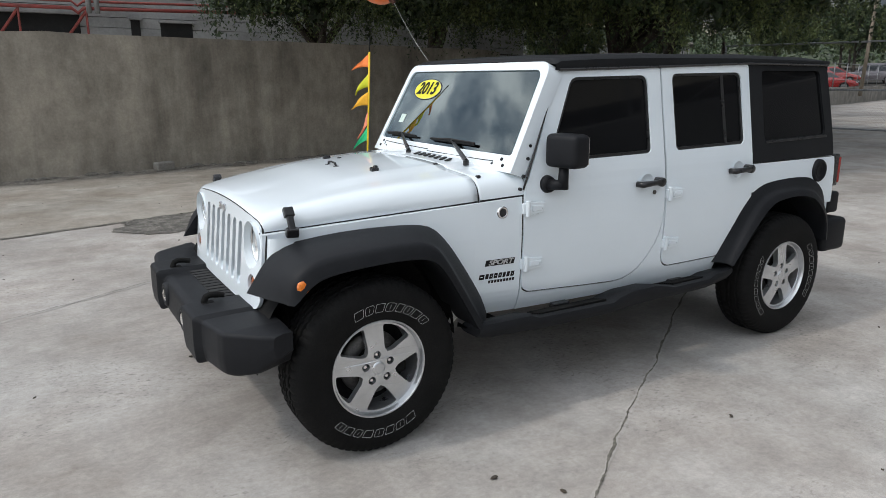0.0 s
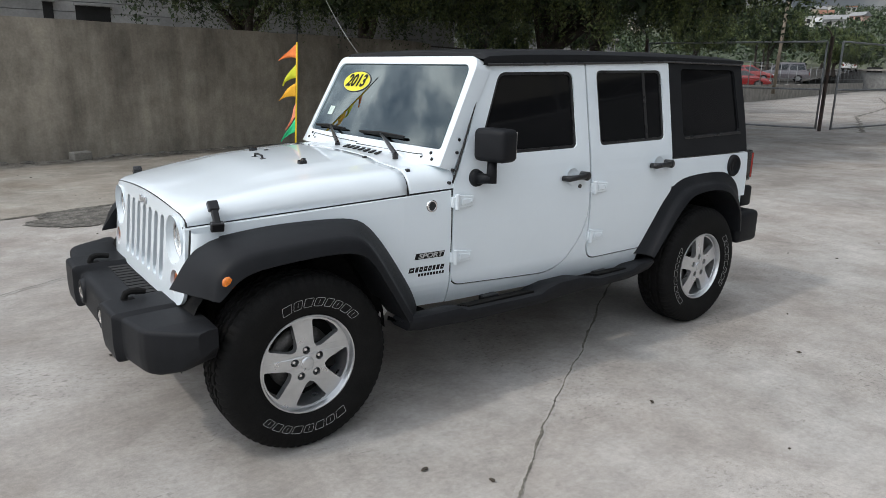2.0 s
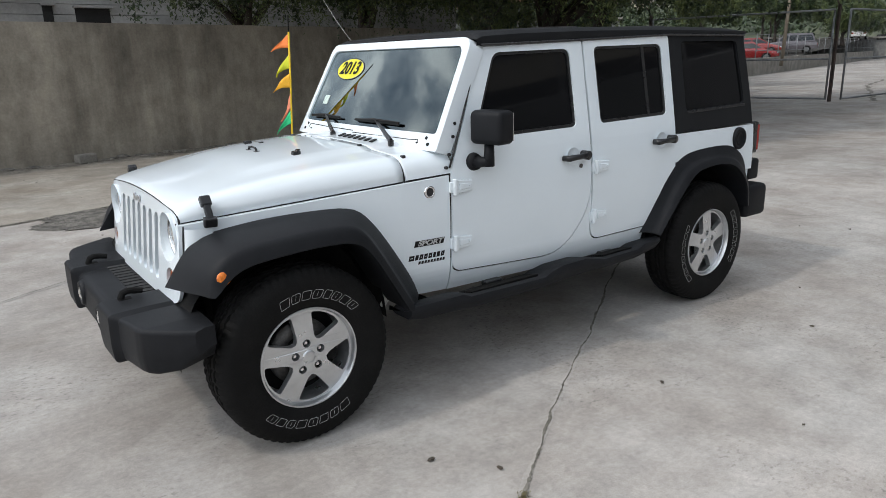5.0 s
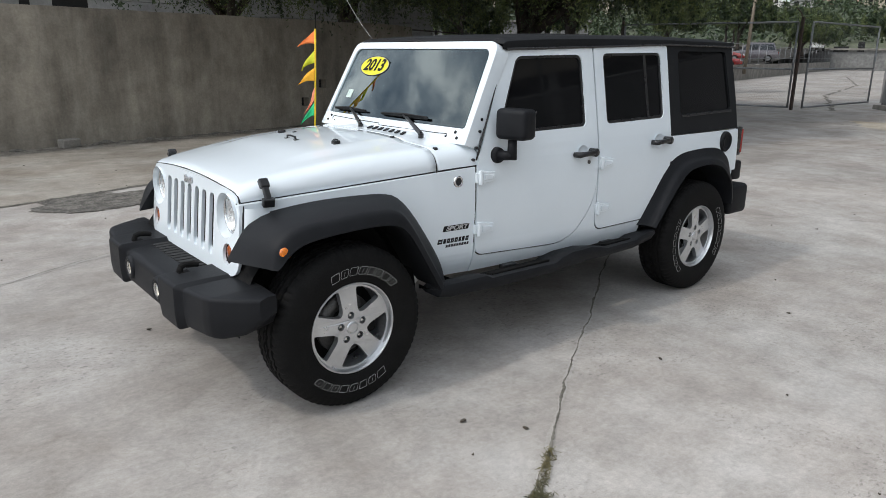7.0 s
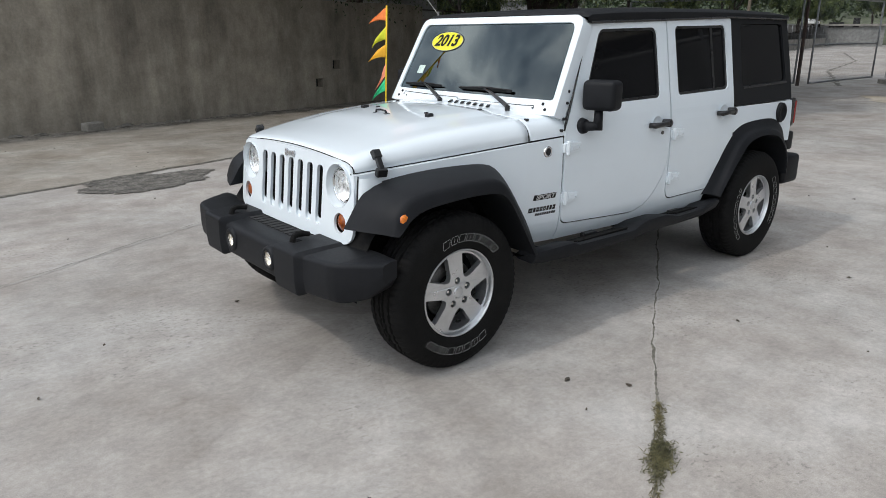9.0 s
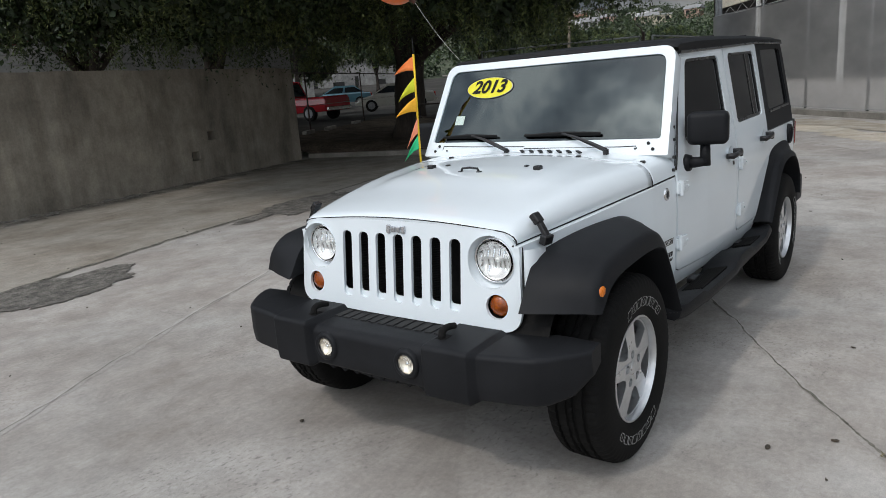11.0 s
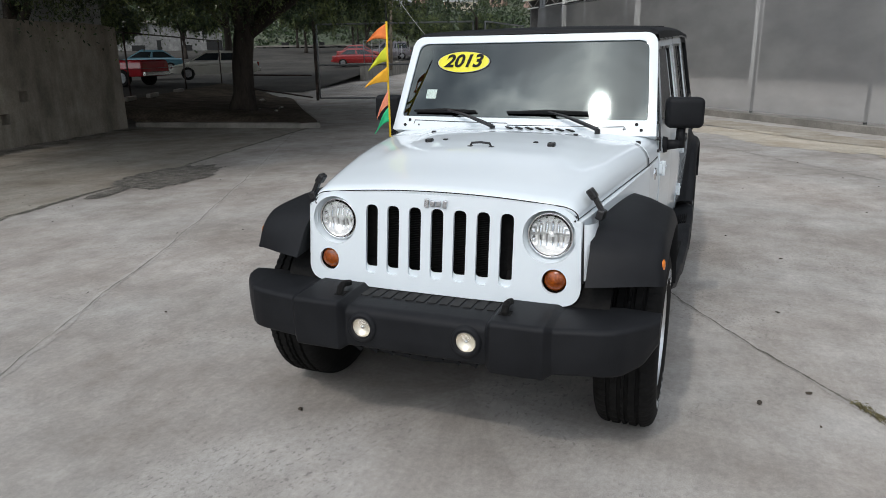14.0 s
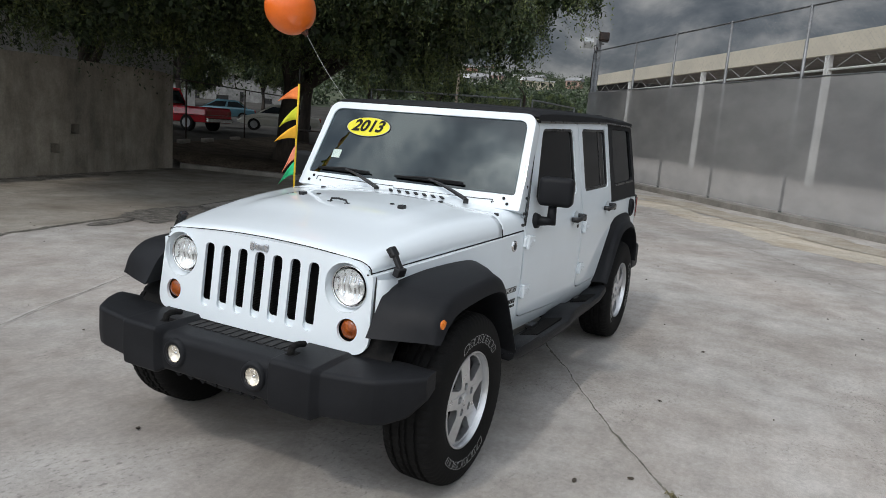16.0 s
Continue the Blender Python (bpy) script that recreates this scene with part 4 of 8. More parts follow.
# trees added for their shade: they keep light off the parked cars
for k, (x, y, h) in enumerate(((22.5, 31.0, 5.4), (33.0, 27.0, 5.8), (37.0, 42.0, 6.2))):
    tree((x, y, 1.0), h - 1.0, (0.3, 0.2, 0), 6,
         [((x, y, h + 3.0), (6.0, 5.6, 2.4)), ((x - 3.0, y + 2.5, h + 1.5), (4.2, 4.0, 1.8)), ((x + 3.6, y - 2.0, h + 1.8), (4.0, 3.8, 1.8))],
         2200, "broad dark tree added to shade the car park", 21 + k, leaf=0.2, hang=(0.4, 1.0), trunk_r=0.24, dense=16000, light_share=0.35)

# soil bed with its kerb round the large tree
root = thing("tree_bed", (13, 11, 0), "bare soil bed with a concrete kerb under the tree", "bed", kind="structure")
front = [(10.55, 12.5), (10.95, 10.4), (11.3, 8.2), (11.55, 7.9), (12.0, 8.2), (15.0, 10.5), (19.7, 13.9)]
back = [(9.5, 13.6), (10.8, 14.3), (12.0, 14.8), (13.4, 15.4), (16.0, 16.7), (18.9, 18.1), (24.4, 20.8)]


def lot_near_z(q):
    """Height of the near car park, q metres behind its wire fence."""
    return 0.5 + 0.03 * q


rows = []
for i in range(7):
    f, k = Vector((*front[i], 0.13)), Vector((*back[i], lot_near_z(0)))
    row = []
    for j in range(13):
        p = f.lerp(k, j / 12)
        row.append(p + up * (0.09 * noise.noise(p * 1.1) + 0.05 * noise.noise(p * 3.3)) * min(1, j, 12 - j))
    rows.append(row)
bm = bmesh.new()
loft(bm, rows)
part("soil", bm, M_SOIL, root, smooth=True)
bm = bmesh.new()
edge = [Vector((*p, 0)) for p in front]
secs = []
for i, p in enumerate(edge):
    w = (edge[min(i + 1, len(edge) - 1)] - edge[max(i - 1, 0)]).normalized()
    nn = Vector((-w.y, w.x, 0))
    secs.append([p - nn * 0.08 + up * -0.02, p - nn * 0.07 + up * 0.12, p + nn * 0.07 + up * 0.13, p + nn * 0.08 + up * -0.02])
loft(bm, secs, closed=True, caps=True)
part("bed_kerb", bm, M_KERB, root, "worn concrete kerb")
rnd = random.Random(9)
for i in range(34):
    x, y = rnd.uniform(11.5, 17), rnd.uniform(10.2, 15)
    if y < 8.6 + 0.75 * abs(x - 11.5):
        continue
    s = rnd.uniform(0.04, 0.10)
    tagged(stone((x, y, 0.17 + 0.04 * max(0.0, y - 11)), (s * 1.4, s, s * 0.6), M_KERB, i), "pale stone lying in the soil bed", "stone", group="stones in the tree bed")

# ---- the off-road vehicle: it faces -x, its axle stands at x = 0, its left side looks to -y ----
M_WHITE = surf("white_car_paint", (0.775, 0.835, 0.870), (0.75, 0.81, 0.845), scale=2.0, rough=0.45, spec=0.15, fine=300, bump=0.0, coat=1.0, fine_amount=0.015, rough_var=0.05)
M_PLASTIC = surf("grained_black_plastic", (0.0108, 0.0114, 0.0130), (0.0152, 0.0160, 0.0180), scale=7, rough=0.50, spec=0.14, fine=420, bump=0.35, distance=0.001, fine_amount=0.25, rough_var=0.08)
M_TOP = surf("black_hard_top", (0.0095, 0.010, 0.0115), (0.013, 0.014, 0.0155), scale=6, rough=0.58, spec=0.18, fine=380, bump=0.3, distance=0.001, rough_var=0.06)
M_GLOSSBLACK = surf("gloss_black", (0.012, 0.012, 0.013), (0.016, 0.016, 0.017), scale=9, rough=0.28, fine=90, bump=0, rough_var=0.05)
M_RUBBER = surf("tyre_rubber", (0.0066, 0.0065, 0.0064), (0.0115, 0.0112, 0.0108), scale=8, rough=0.75, spec=0.12, fine=160, bump=0.25, distance=0.001, rough_var=0.1)
M_ALLOY = surf("cast_alloy", (0.66, 0.67, 0.68), (0.58, 0.59, 0.60), scale=10, rough=0.30, fine=60, bump=0.0, metal=0.85, fine_amount=0.02)
M_CHROME = surf("chrome", (0.80, 0.80, 0.80), (0.74, 0.74, 0.74), scale=12, rough=0.10, fine=200, bump=0, metal=1.0, fine_amount=0.02, rough_var=0.04)
M_STEEL = surf("dull_steel", (0.16, 0.155, 0.15), (0.09, 0.085, 0.08), scale=9, rough=0.5, fine=90, bump=0.1, metal=0.7)
M_UNDER = surf("underbody", (0.006, 0.006, 0.006), (0.012, 0.0115, 0.011), scale=5, rough=0.85, spec=0.15, fine=60, bump=0.2)
M_TINT = surf("tinted_side_glass", (0.005, 0.0055, 0.006), (0.007, 0.007, 0.008), scale=2, rough=0.04, spec=0.14, fine=40, bump=0, fine_amount=0.02, rough_var=0.015)
M_SHIELD = pane_glass("windscreen_glass", (0.055, 0.070, 0.072), 1.9)
M_LENS = glassy("clear_lens", (0.96, 0.97, 0.97), 0.02)
M_AMBER = surf("amber_lens", (0.36, 0.075, 0.004), (0.16, 0.030, 0.002), scale=34, rough=0.15, fine=120, bump=0.3, coat=0.6)
M_REDLENS = surf("red_lens", (0.30, 0.02, 0.015), (0.24, 0.015, 0.012), scale=30, rough=0.2, fine=120, bump=0.2, coat=0.6)
M_LETTER = surf("white_lettering", (0.50, 0.50, 0.49), (0.36, 0.36, 0.35), scale=30, rough=0.6, fine=150, bump=0)
M_INK = surf("black_decal", (0.010, 0.010, 0.010), (0.014, 0.014, 0.014), scale=30, spec=0.15, rough=0.55, fine=150, bump=0)
M_YELLOW = surf("yellow_sticker", (0.80, 0.74, 0.02), (0.76, 0.69, 0.02), scale=12, rough=0.4, fine=80, bump=0, fine_amount=0.04)
M_PAPER = surf("pale_paper", (0.60, 0.68, 0.64), (0.50, 0.60, 0.55), scale=20, rough=0.7, fine=80, bump=0)
# brighter than the turn lamps' amber: sunlight on the marker put into colour
M_MARKER = surf("sunlit_marker_lens", (0.80, 0.22, 0.012), (0.62, 0.15, 0.008), scale=60, rough=0.18, fine=160, bump=0.2, coat=0.6)
M_TRIM = surf("dark_grey_trim", (0.017, 0.018, 0.019), (0.026, 0.026, 0.028), scale=9, rough=0.75, fine=140, bump=0.1)
M_SEAT = surf("grey_seat_cloth", (0.022, 0.022, 0.023), (0.034, 0.034, 0.035), scale=12, rough=0.95, fine=200, bump=0.2)


def lerp_at(x, xs, ys):
    return float(np.interp(x, xs, ys))


def half(x, z):
    """Half the body's width at x along and z up."""
    w = lerp_at(x, (-0.46, 0.0, 0.6, 0.87, 1.3, 1.8, 2.6, 3.55), (0.595, 0.675, 0.762, 0.785, 0.812, 0.834, 0.847, 0.840))
    if z > 1.22:
        w -= (z - 1.15) * 0.172
    elif z > 1.08:
        w -= 0.172 * (z - 1.08) ** 2 / 0.28
    elif z < 0.66:
        w -= 1.5 * (0.66 - z) ** 2
    if 0.66 < z < 1.15:
        w += 0.010 * math.sin((z - 0.66) / 0.49 * math.pi)
    return w


car = thing("off_road_vehicle", (1.47, 0, 0), "white four-door off-road vehicle with black hard top, flares and bumpers", "car")
ZC = (0.52, 0.55, 0.58, 0.61, 0.64, 0.66, 0.72, 0.80, 0.90, 1.0, 1.08, 1.115, 1.15, 1.185)
XC = (0.0, 0.3, 0.6, 0.87, 1.1, 1.3, 1.55, 1.8, 2.2, 2.6, 3.0)


def side_plate(name, outline, holes, s, out, depth, material, parent, label="", bevel=0.004, cuts=ZC, cuts_x=XC):
    bm = bmesh.new()
    plate(bm, outline, holes, lambda a, b: (a, s * (half(a, b) + out), b), (0, -s * depth, 0), cuts, cuts_x)
    ob = part(name, bm, material, parent, label)
    if bevel:
        bevelled(ob, bevel, 2, 40)
    return ob


def pane(outline, s, out, parent, label):
    """A flat sheet of side glass with a little thickness."""
    xs = [p[0] for p in outline]
    x0, x1 = min(xs), max(xs)
    def put(a, b):
        f = (a - x0) / (x1 - x0)
        return (a, s * (half(x0, b) * (1 - f) + half(x1, b) * f + out), b)
    bm = bmesh.new()
    plate(bm, outline, [], put, (0, -s * 0.005, 0), (), ())
    return part("window_pane", bm, M_TINT, parent, label)


def inset(loop, d):
    """A loop drawn in by d towards its middle, corner by corner."""
    k, out = len(loop), []
    area = sum(loop[i][0] * loop[(i + 1) % k][1] - loop[(i + 1) % k][0] * loop[i][1] for i in range(k))
    sg = 1 if area > 0 else -1
    for i in range(k):
        a, b, c = Vector(loop[i - 1]), Vector(loop[i]), Vector(loop[(i + 1) % k])
        e1, e2 = (b - a), (c - b)
        if e1.length < 1e-7 or e2.length < 1e-7:
            out.append(tuple(b))
            continue
        e1, e2 = e1.normalized(), e2.normalized()
        n1, n2 = Vector((-e1.y, e1.x)) * sg, Vector((-e2.y, e2.x)) * sg
        m = n1 + n2
        out.append(tuple(b + m * (d / max(0.4, m.dot(n1)))))
    return out


def mesh_text(name, text, size, put, material, parent, shear=0.0, bold=0.0, label=""):
    """Lettering laid on a surface: put(u, v, w) gives the place of a point u along, v up and w proud of it."""
    cu = bpy.data.curves.new(name, "FONT")
    cu.body, cu.size, cu.shear, cu.extrude, cu.offset = text, size, shear, 0.0005, bold
    cu.align_x, cu.align_y = "CENTER", "CENTER"
    tmp = new(name + "_curve", cu)
    bpy.context.view_layer.update()
    me = bpy.data.meshes.new_from_object(tmp.evaluated_get(bpy.context.evaluated_depsgraph_get()))
    bpy.data.objects.remove(tmp)
    for v in me.vertices:
        v.co = Vector(put(*v.co))
    me.materials.clear()
    me.materials.append(material)
    ob = new(name, me)
    ob.parent = parent
    ob.matrix_parent_inverse = parent.matrix_world.inverted()
    if label:
        ob["label"] = label
    return ob


# hood and cowl
def hood_point(x, v, dz=0.0):
    hw = lerp_at(x, (-0.43, -0.39, 0.6, 0.9), (0.585, 0.60, 0.757, 0.785))
    zs = lerp_at(x, (-0.43, -0.39, 0.6, 0.9), (1.012, 1.017, 1.086, 1.10))
    zc = lerp_at(x, (-0.410, -0.404, -0.385, -0.3, -0.1, 0.1, 0.27, 0.45, 0.62, 0.9), (1.084, 1.095, 1.106, 1.127, 1.162, 1.19, 1.206, 1.217, 1.226, 1.238))
    t, sg = abs(v), 1 if v >= 0 else -1
    zt = zc - 0.026
    if t <= 0.7:
        y, z = hw * 0.86 * t / 0.7, zc - 0.026 * (t / 0.7) ** 2
    else:
        a = (t - 0.7) / 0.3 * math.pi / 2
        y, z = hw * (0.86 + 0.14 * math.sin(a)), zs + (zt - zs) * max(0.0, math.cos(a)) ** 0.9
    k = max(0.0, min(1.0, (0.47 - y) / 0.07)) * max(0.0, min(1.0, (x + 0.12) / 0.2))
    z += 0.012 * k * k * (3 - 2 * k)
    x += 0.6 * max(0.0, y - 0.47) ** 2 * max(0.0, min(1.0, (-0.2 - x) / 0.2))
    return Vector((x, sg * y, z + dz))


VS = [i / 36 * 2 - 1 for i in range(37)]
bm = bmesh.new()
xs = [-0.410, -0.404, -0.397, -0.385, -0.36, -0.31] + [-0.25 + 0.87 * i / 20 for i in range(21)]
rows = [[hood_point(-0.395, v, -0.03) for v in VS]] + [[hood_point(x, v) for v in VS] for x in xs] + [[hood_point(0.618, v, -0.03) for v in VS]]
rings = loft(bm, rows)
edge = [[r[0] for r in rings], [r[-1] for r in rings]]
for e, sg in zip(edge, (1, -1)):
    low = [bm.verts.new(v.co + Vector((0, 0.02 * sg, -0.012))) for v in e]
    for i in range(len(e) - 1):
        bm.faces.new((e[i], e[i + 1], low[i + 1], low[i]))
bmesh.ops.recalc_face_normals(bm, faces=bm.faces[:])
hood = part("hood", bm, M_WHITE, car, smooth=True)
bm = bmesh.new()
xs = [0.628, 0.64] + [0.66 + 0.23 * i / 8 for i in range(9)]
rows = [[hood_point(0.632, v, -0.03) for v in VS]] + [[hood_point(x, v) for v in VS] for x in xs]
loft(bm, rows)
bmesh.ops.recalc_face_normals(bm, faces=bm.faces[:])
cowl = part("cowl", bm, M_WHITE, car, smooth=True)
# thin near-black bars round the hood put the gap's shade into colour
bm = bmesh.new()
tube(bm, [hood_point(0.623, v, -0.010) for v in VS], 0.0045, 6)
part("hood_seal", bm, M_DARKGAP, car)
for s in (-1, 1):
    bm = bmesh.new()
    tube(bm, [Vector((x, s * (lerp_at(x, (-0.43, 0.6, 0.9), (0.588, 0.757, 0.785)) - 0.006), lerp_at(x, (-0.43, 0.6, 0.9), (1.005, 1.079, 1.094)))) for x in (-0.41, -0.1, 0.2, 0.6, 0.88)], 0.0045, 6)
    part("hood_seal", bm, M_DARKGAP, car)
bm = bmesh.new()
tube(bm, [hood_point(-0.404, v, -0.007) for v in VS], 0.0048, 6)
part("hood_seal", bm, M_DARKGAP, car)
# small fittings on the hood
for y in (-0.33, 0.31):
    bm = bmesh.new()
    c = hood_point(0.272, y / 0.80)
    box(bm, (-0.02, -0.018, -0.012), (0.02, 0.018, 0.026), 0.006, m=Matrix.Translation((0.272, y, 1.202)), segments=2)
    part("hood_bumper", bm, M_GLOSSBLACK, car, "black rubber bump stop")
bm = bmesh.new()
tube(bm, [(0.18, -0.055, 1.204), (0.178, -0.045, 1.225), (0.178, 0, 1.229), (0.178, 0.045, 1.225), (0.18, 0.055, 1.204)], 0.006, 8)
for y in (-0.055, 0.055):
    box(bm, (0.165, y - 0.013, 1.20), (0.195, y + 0.013, 1.212), 0.003)
part("footman_loop", bm, M_GLOSSBLACK, car, "black metal loop")
for y in (-0.24, 0.24):
    bm = bmesh.new()
    box(bm, (0.31, y - 0.012, 1.205), (0.335, y + 0.012, 1.224), 0.005)
    part("washer_nozzle", bm, M_GLOSSBLACK, car)
for i in range(7):
    y = 0.01 - 0.046 * i
    bm = bmesh.new()
    p = hood_point(0.715, y / 0.76)
    box(bm, (-0.040, -0.0085, -0.004), (0.040, 0.0085, 0.0015), m=Matrix.Translation(p + Vector((0, 0, 0.006))) @ Matrix.Rotation(radians(38), 4, "Z") @ Matrix.Rotation(radians(-3), 4, "Y"))
    part("cowl_vent", bm, M_DARKGAP, car)
for x, y in ((0.60, -0.33), (0.66, -0.62), (0.60, 0.36)):
    p = hood_point(x, y / 0.8)
    bm = bmesh.new()
    box(bm, (-0.01, -0.012, -0.01), (0.012, 0.012, 0.008), 0.004, m=Matrix.Translation(p))
    part("cowl_clip", bm, M_GLOSSBLACK, car)

# grille
def grille_x(y, z):
    return -0.455 + (z - 0.65) * 0.11 + 0.6 * max(0.0, abs(y) - 0.47) ** 2


def disc(cy, cz, r, n=32):
    return [(cy + r * math.cos(2 * math.pi * i / n), cz + r * math.sin(2 * math.pi * i / n)) for i in range(n)]


outline = rounded([(-0.626, 0.664), (-0.3, 0.652), (0.3, 0.652), (0.626, 0.664), (0.606, 1.06), (0.30, 1.077), (-0.30, 1.077), (-0.606, 1.06)], [0.085, 0.2, 0.2, 0.085, 0.13, 0.3, 0.3, 0.13], 10)
SLOT_Y = [0.301 - 0.1022 * i for i in range(7)]
slots = [rounded([(y - 0.0285, 0.716), (y + 0.0285, 0.716), (y + 0.0285, 1.019), (y - 0.0285, 1.019)], 0.0275, 6) for y in SLOT_Y]
heads = [disc(s * 0.485, 0.937, 0.107) for s in (-1, 1)]
turns = [disc(s * 0.515, 0.760, 0.050, 24) for s in (-1, 1)]
bm = bmesh.new()
plate(bm, outline, slots + heads + turns, lambda a, b: (grille_x(a, b), a, b), (0.015, 0, 0), cuts=(0.7, 0.85, 1.0), cuts_x=(-0.56, -0.52, -0.47, 0, 0.47, 0.52, 0.56))
grille = part("grille", bm, M_WHITE, car, "white slotted front panel")
bevelled(grille, 0.007, 3, 50)
for y in SLOT_Y:
    bm = bmesh.new()
    o = rounded([(y - 0.036, 0.708), (y + 0.036, 0.708), (y + 0.036, 1.03), (y - 0.036, 1.03)], 0.025, 6)
    i_ = rounded([(y - 0.031, 0.744), (y + 0.031, 0.744), (y + 0.031, 1.024), (y - 0.031, 1.024)], 0.022, 6)
    plate(bm, o, [i_], lambda a, b: (grille_x(a, b) + 0.012, a, b), (0.006, 0, 0))
    part("slot_liner", bm, M_WHITE, grille)
bm = bmesh.new()
box(bm, (-0.36, -0.40, 0.66), (-0.33, 0.40, 1.05))
for i in range(46):
    z = 0.68 + 0.0078 * i
    box(bm, (-0.366, -0.22, z), (-0.36, 0.30, z + 0.003))
part("radiator", bm, M_UNDER, car)["kind"] = "stuff"
M_EMBLEM = surf("brushed_emblem", (0.66, 0.67, 0.69), (0.52, 0.53, 0.55), scale=20, rough=0.28, fine=90, bump=0, metal=0.8)
# maker's mark as plain chrome bars
for i, (y, w, h) in enumerate(((0.041, 0.020, 0.040), (0.014, 0.022, 0.026), (-0.013, 0.022, 0.026), (-0.041, 0.020, 0.036))):
    bm = bmesh.new()
    box(bm, (-0.008, -w / 2, -h / 2), (0.004, w / 2, h / 2), 0.004, m=Matrix.Translation((grille_x(0, 1.047) - 0.004, y, 1.042)) @ Matrix.Rotation(radians(8), 4, "X"), segments=2)
    part("emblem_bar", bm, M_EMBLEM, grille, "chrome emblem bar")
M_WARMBOWL = surf("lamp_reflector", (0.95, 0.88, 0.76), (0.85, 0.77, 0.64), scale=60, rough=0.22, fine=160, bump=0.1, metal=0.7)
M_BOWL = surf("silvered_bowl", (0.92, 0.92, 0.92), (0.86, 0.86, 0.86), scale=20, rough=0.32, fine=90, bump=0.15, metal=0.55, fine_amount=0.05)


def lamp_unit(name, at, r, depth, parent, bulb, label, ring, flutes=True, bulb_r=0.15, bowl=None):
    """A round lamp that looks to -x: reflector bowl, bulb, fluted lens and rim."""
    x, y, z = at

    def spun(profile, close=False):
        bm = bmesh.new()
        spin_profile(bm, profile, 40, close=close)
        for v in bm.verts:
            v.co = Vector((x + v.co.y, y + v.co.x, z + v.co.z))
        bmesh.ops.recalc_face_normals(bm, faces=bm.faces[:])
        return bm

    lamp = part(name, spun([(0.0005, depth), (r * 0.14, depth), (r * 0.5, depth * 0.80), (r * 0.8, depth * 0.45), (r * 0.97, 0.0)]), bowl or M_BOWL, parent, label, smooth=True)
    part("lamp_rim", spun([(r * 0.955, 0.012), (r * 0.985, -0.004), (r * 1.05, -0.009), (r * 1.11, 0.0), (r * 1.10, 0.02)]), ring, lamp, smooth=True)
    ln = part("lens", spun([(0.0004, -0.016), (r * 0.4, -0.0135), (r * 0.75, -0.008), (r * 0.98, 0.002), (r * 0.98, 0.005), (r * 0.75, -0.005), (r * 0.4, -0.0105), (0.0004, -0.013)]), M_LENS, lamp, "clear lens", smooth=True)
    ln.visible_shadow = False
    bm = bmesh.new()
    bmesh.ops.create_icosphere(bm, subdivisions=2, radius=r * bulb_r, matrix=Matrix.Translation((x + depth * 0.45, y, z)))
    tube(bm, [(x + depth * 0.45, y, z), (x + depth, y, z)], r * 0.13, 12)
    part("bulb", bm, bulb, lamp, smooth=True)
    if flutes:
        for i in range(-6, 7):
            yy = y + i * r * 0.135
            h = math.sqrt(max(0.0, (r * 0.90) ** 2 - (i * r * 0.135) ** 2)) * 0.96
            xx = x + depth * (0.62 - 0.5 * (abs(i) / 6.5) ** 2)
            for z0, z1 in ((-h, -0.05 * r), (0.05 * r, h)):
                bm = bmesh.new()
                tube(bm, [(xx, yy, z + z0), (xx + 0.010, yy, z + (z0 + z1) / 2), (xx + 0.004, yy, z + z1)], r * 0.055, 6)
                part("reflector_flute", bm, M_BOWL if i % 2 else M_CHROME, lamp)
    return lamp


for s in (-1, 1):
    y = s * 0.485
    bm = bmesh.new()
    spin_profile(bm, [(0.1085, -0.012), (0.1065, -0.002), (0.103, 0.014), (0.099, 0.032), (0.095, 0.044), (0.090, 0.050)], 44)
    for v in bm.verts:
        v.co = Vector((grille_x(y, 0.937) + 0.010 + v.co.y + 0.002, y + v.co.x, 0.937 + v.co.z))
    part("lamp_bezel", bm, M_WHITE, grille, smooth=True)
    lamp_unit("headlight", (-0.388, y, 0.937), 0.087, 0.055, car, M_BOWL, "round clear headlight with a chrome bowl", M_CHROME)
    y = s * 0.515
    bm = bmesh.new()
    spin_profile(bm, [(0.0005, -0.012), (0.02, -0.0105), (0.036, -0.005), (0.0465, 0.006), (0.0465, 0.04)], 32)
    for v in bm.verts:
        v.co = Vector((grille_x(y, 0.76) + 0.017 + v.co.y, y + v.co.x, 0.76 + v.co.z))
    part("turn_signal", bm, M_AMBER, car, "round amber turn lamp", smooth=True)

# front bumper
BY = sorted({round(q * y, 4) for q in (-1, 1) for y in [0.0125 * i for i in range(75)] + [p + d for p in (0.305, 0.332, 0.538, 0.565, 0.800, 0.931) for d in (-0.0045, -0.0015, 0.0015, 0.0045) if p + d < 0.936]})


def eased(a, xs, ys, spread=0.0022):
    """A bent line whose corners are rounded over spread."""
    w = (1, 3, 5, 6, 5, 3, 1)
    return sum(q * lerp_at(abs(a + spread * (i - 3) / 1.6), xs, ys) for i, q in enumerate(w)) / sum(w)


